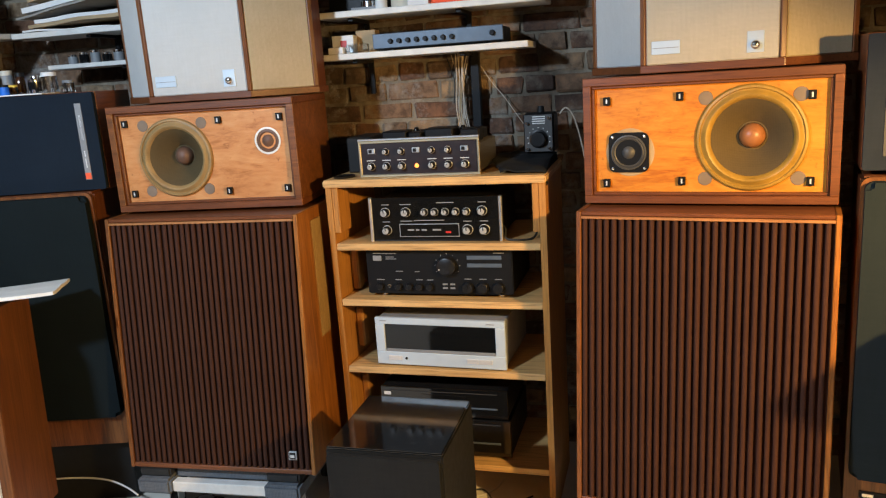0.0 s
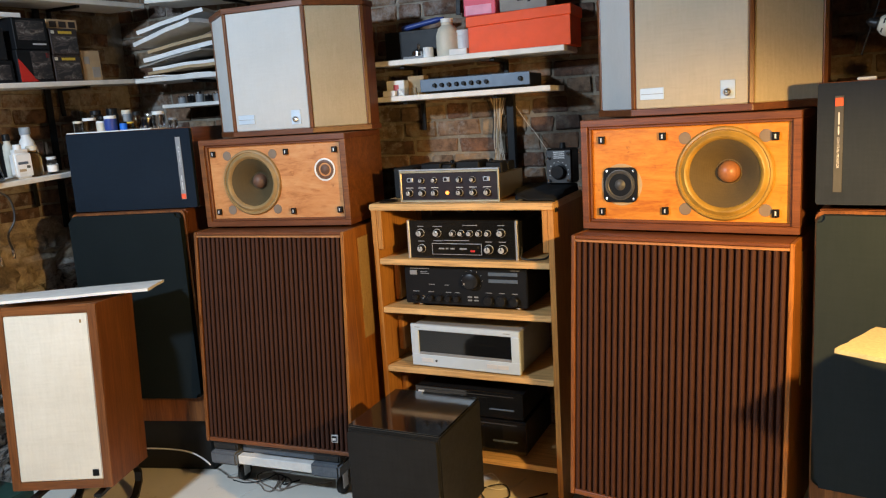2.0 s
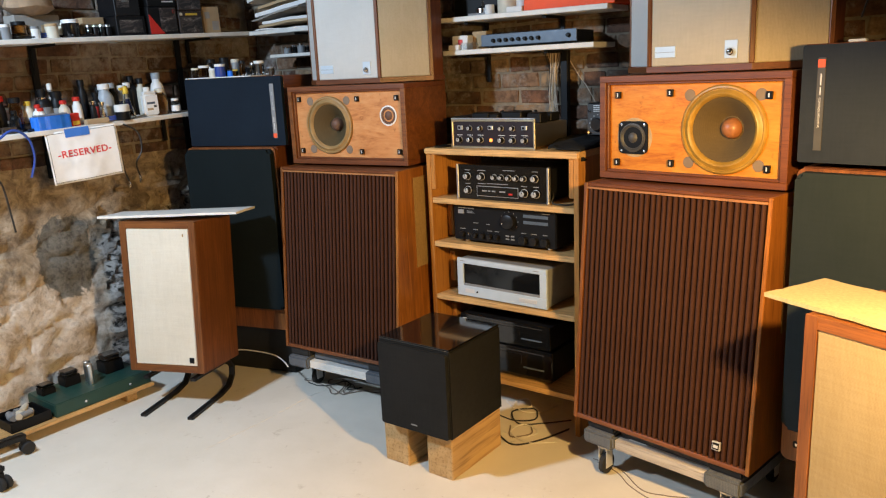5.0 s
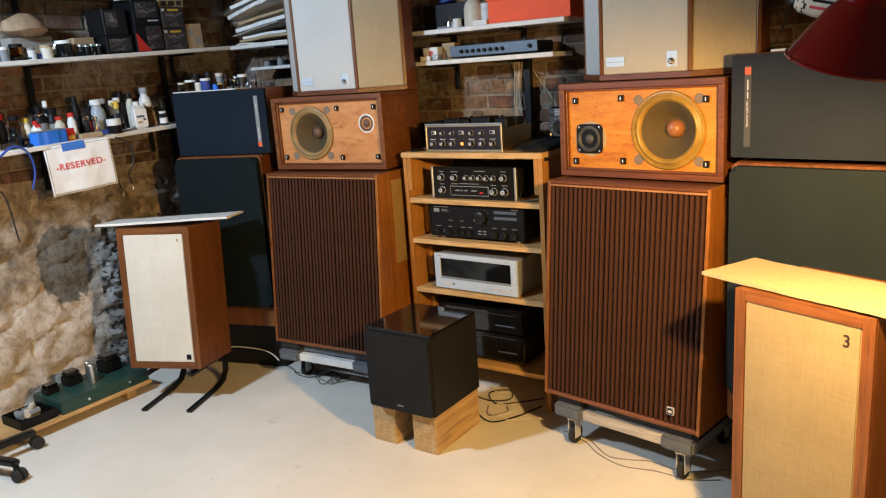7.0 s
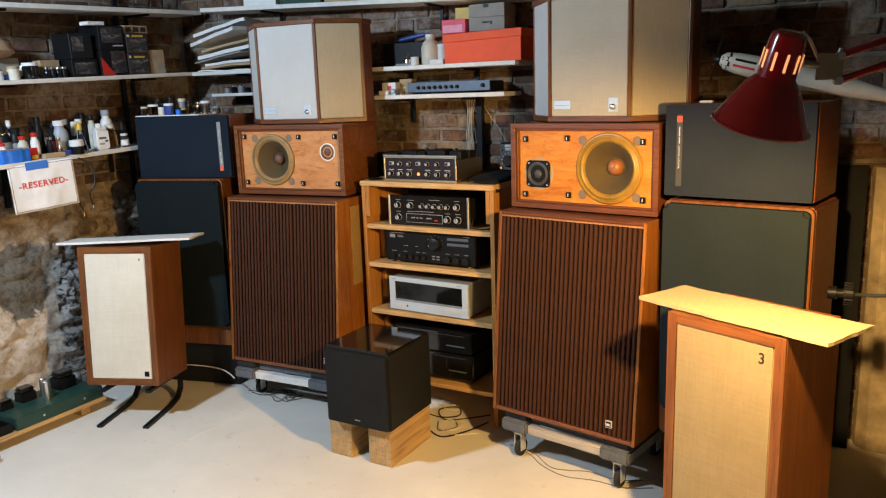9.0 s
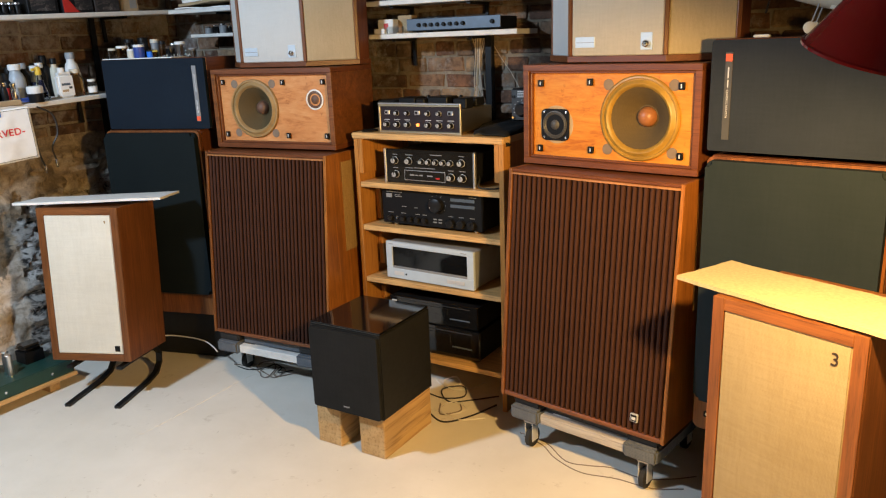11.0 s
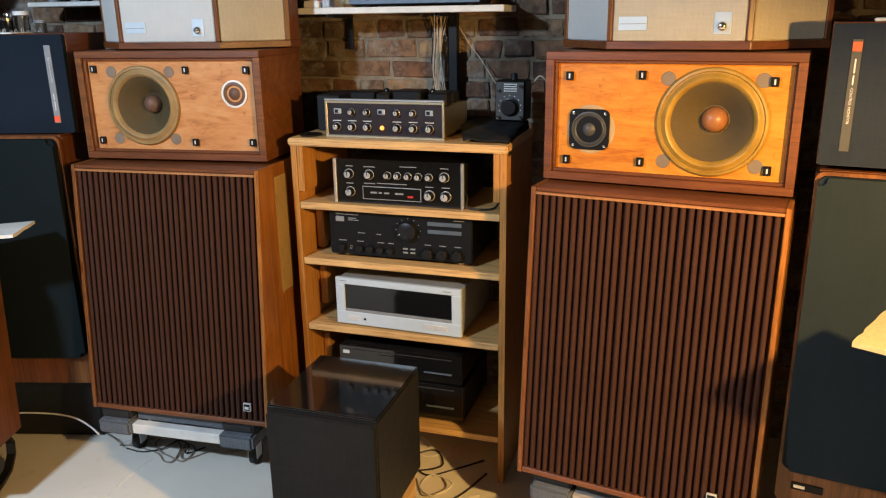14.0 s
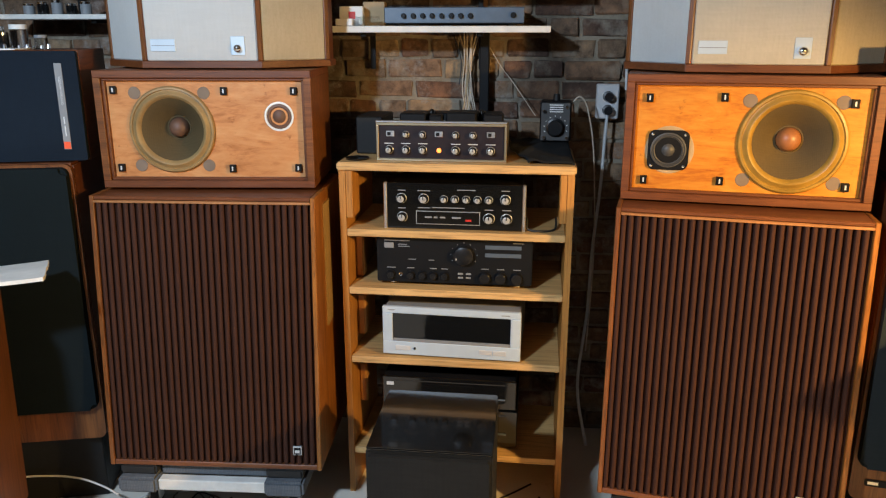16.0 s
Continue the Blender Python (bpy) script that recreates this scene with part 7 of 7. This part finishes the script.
def model_plane():
    p = thing("model_plane", plan(1.185, 2.0, 1.577, -12.0) @ Matrix.Rotation(radians(15), 4, "Y"), "cream and white model fighter plane with striped wings", "model plane")
    along = Matrix.Rotation(radians(90), 4, "Y")
    part("fuselage", lathe([(0, 0.0), (0.016, 0.004), (0.028, 0.018), (0.035, 0.06), (0.038, 0.13), (0.038, 0.26), (0.031, 0.42), (0.016, 0.57), (0, 0.63)], along, 24), PLANE_CREAM, p, "cream-white fuselage", True)
    for i in range(12):
        for k in range(4):
            if (i + k) % 2:
                continue
            z0 = 0.012 + 0.007 * k
            r0 = 0.0250 + 0.0022 * k
            a0, a1 = math.tau * i / 12, math.tau * (i + 1) / 12
            bm = bmesh.new()
            vs = [bm.verts.new(along @ Vector((r * math.cos(a), r * math.sin(a), z))) for r, z, a in ((r0, z0, a0), (r0, z0, a1), (r0 + 0.0024, z0 + 0.007, a1), (r0 + 0.0024, z0 + 0.007, a0))]
            bm.faces.new(vs)
            part("check", bm, BLACK_SATIN, p)
    part("exhaust_panel", box(0.055, 0.125, -0.0385, -0.028, 0.008, 0.016, 0.002), BLACK_SATIN, p)
    part("nose_letters", box(0.052, 0.125, -0.0384, -0.030, -0.012, -0.004, 0.001), PRINT_RED, p)
    part("canopy", lathe([(0, -0.045), (0.013, -0.028), (0.017, 0.0), (0.013, 0.03), (0, 0.06)], Matrix.Translation((0.24, 0, 0.032)) @ along, 18), DARK_GLASS, p, "", True)
    wing = prism([(0.15, -0.02), (0.31, -0.02), (0.285, -0.20), (0.215, -0.21)], -0.036, -0.026)
    prism([(0.15, 0.02), (0.31, 0.02), (0.285, 0.20), (0.215, 0.21)], -0.036, -0.026, wing)
    wg = part("wing", wing, PLANE_CREAM, p)
    for k in range(4):
        y = -0.065 - 0.024 * k
        part("stripe", box(0.172 + 0.008 * k, 0.290, y, y + 0.015, -0.0258, -0.0250), BLACK_SATIN if k % 2 == 0 else WHITE_PLASTIC, wg)
    for k in range(3):
        part("body_stripe", lathe([(0.0352 - 0.0026 * k, 0.275 + 0.040 * k), (0.0342 - 0.0026 * k, 0.297 + 0.040 * k)], along, 24), BLACK_SATIN, p, "", True)
    part("tail_fin", prism([(0.53, -0.003), (0.62, -0.003), (0.62, 0.003), (0.56, 0.003)], 0.0, 0.095), SILVER_PAINT, p)
    part("tail_plane", box(0.545, 0.610, -0.11, 0.11, 0.004, 0.009, 0.001), SILVER_PAINT, p)
    part("spinner", lathe([(0, -0.028), (0.010, -0.018), (0.016, 0.0), (0, 0.0)], along, 18), BLACK, p, "", True)
    for a in (8, 188):
        b = box(-0.003, 0.001, -0.007, 0.007, 0.0, 0.085, 0.001)
        bmesh.ops.transform(b, matrix=Matrix.Translation((-0.010, 0, 0)) @ Matrix.Rotation(radians(a), 4, "X"), verts=b.verts)
        part("propeller_blade", b, BLACK, p)
    for y in (-0.075, 0.075):
        leg = part("wheel_leg", tube_mesh([(0.125, y, -0.03), (0.122, y, -0.094)], 0.0025, 8), GREY_PLASTIC, p)
        part("wheel", lathe([(0, -0.006), (0.012, -0.006), (0.016, -0.003), (0.016, 0.003), (0.012, 0.006), (0, 0.006)], Matrix.Translation((0.122, y, -0.094)) @ Matrix.Rotation(radians(90), 4, "X"), 18), CREAM_PLASTIC, leg, "", True)


model_plane()
solid("white_fitting", plan(1.12, 1.93, 1.4325, -20), box(0, 0.045, 0, 0.02, 0, 0.008, 0.003), WHITE_PLASTIC, "small white fitting lying on a speaker", "fitting")
tap = thing("clamp_knob", plan(1.592, 1.690, 0.838, -12), "ribbed black clamp knob on a metal rod beside a speaker", "clamp")
turn_x = Matrix.Rotation(radians(90), 4, "Y")
part("knob_body", lathe([(0, -0.075), (0.020, -0.075), (0.022, -0.05), (0.015, -0.048), (0.015, -0.03), (0, -0.03)], turn_x, 18), BLACK_SATIN, tap, "", True)
ribs = bmesh.new()
for i in range(18):
    b2 = box(-0.0028, 0.0028, 0.030, 0.037, -0.029, -0.004, 0.001)
    bmesh.ops.transform(b2, matrix=turn_x @ Matrix.Rotation(math.tau * i / 18, 4, "Z"), verts=b2.verts)
    me2 = bpy.data.meshes.new("rib")
    b2.to_mesh(me2)
    b2.free()
    ribs.from_mesh(me2)
    bpy.data.meshes.remove(me2)
lathe([(0, -0.030), (0.033, -0.030), (0.033, -0.003), (0, -0.003)], turn_x, 24, ribs)
part("hand_wheel", ribs, BLACK_SATIN, tap, "ribbed black hand wheel")
part("rod", tube_mesh([(-0.003, 0, 0), (0.08, -0.03, 0.012), (0.20, -0.05, 0.04)], 0.006, 8), RUBBER, tap, "", True)

# ---- bricks ----
lay_bricks(wall_back, 4.33, 0.02, 2.30, lambda x, z: 1.05 < z < 2.0 and (1.62 < x < 2.85 or 3.30 < x < 4.2) or (1.3 < z < 2.0 and x < 0.75), 4)
lay_bricks(wall_left, 5.50, 1.0, 2.30, lambda x, z: 3.85 < x < 5.45 and z < 2.05, 9)
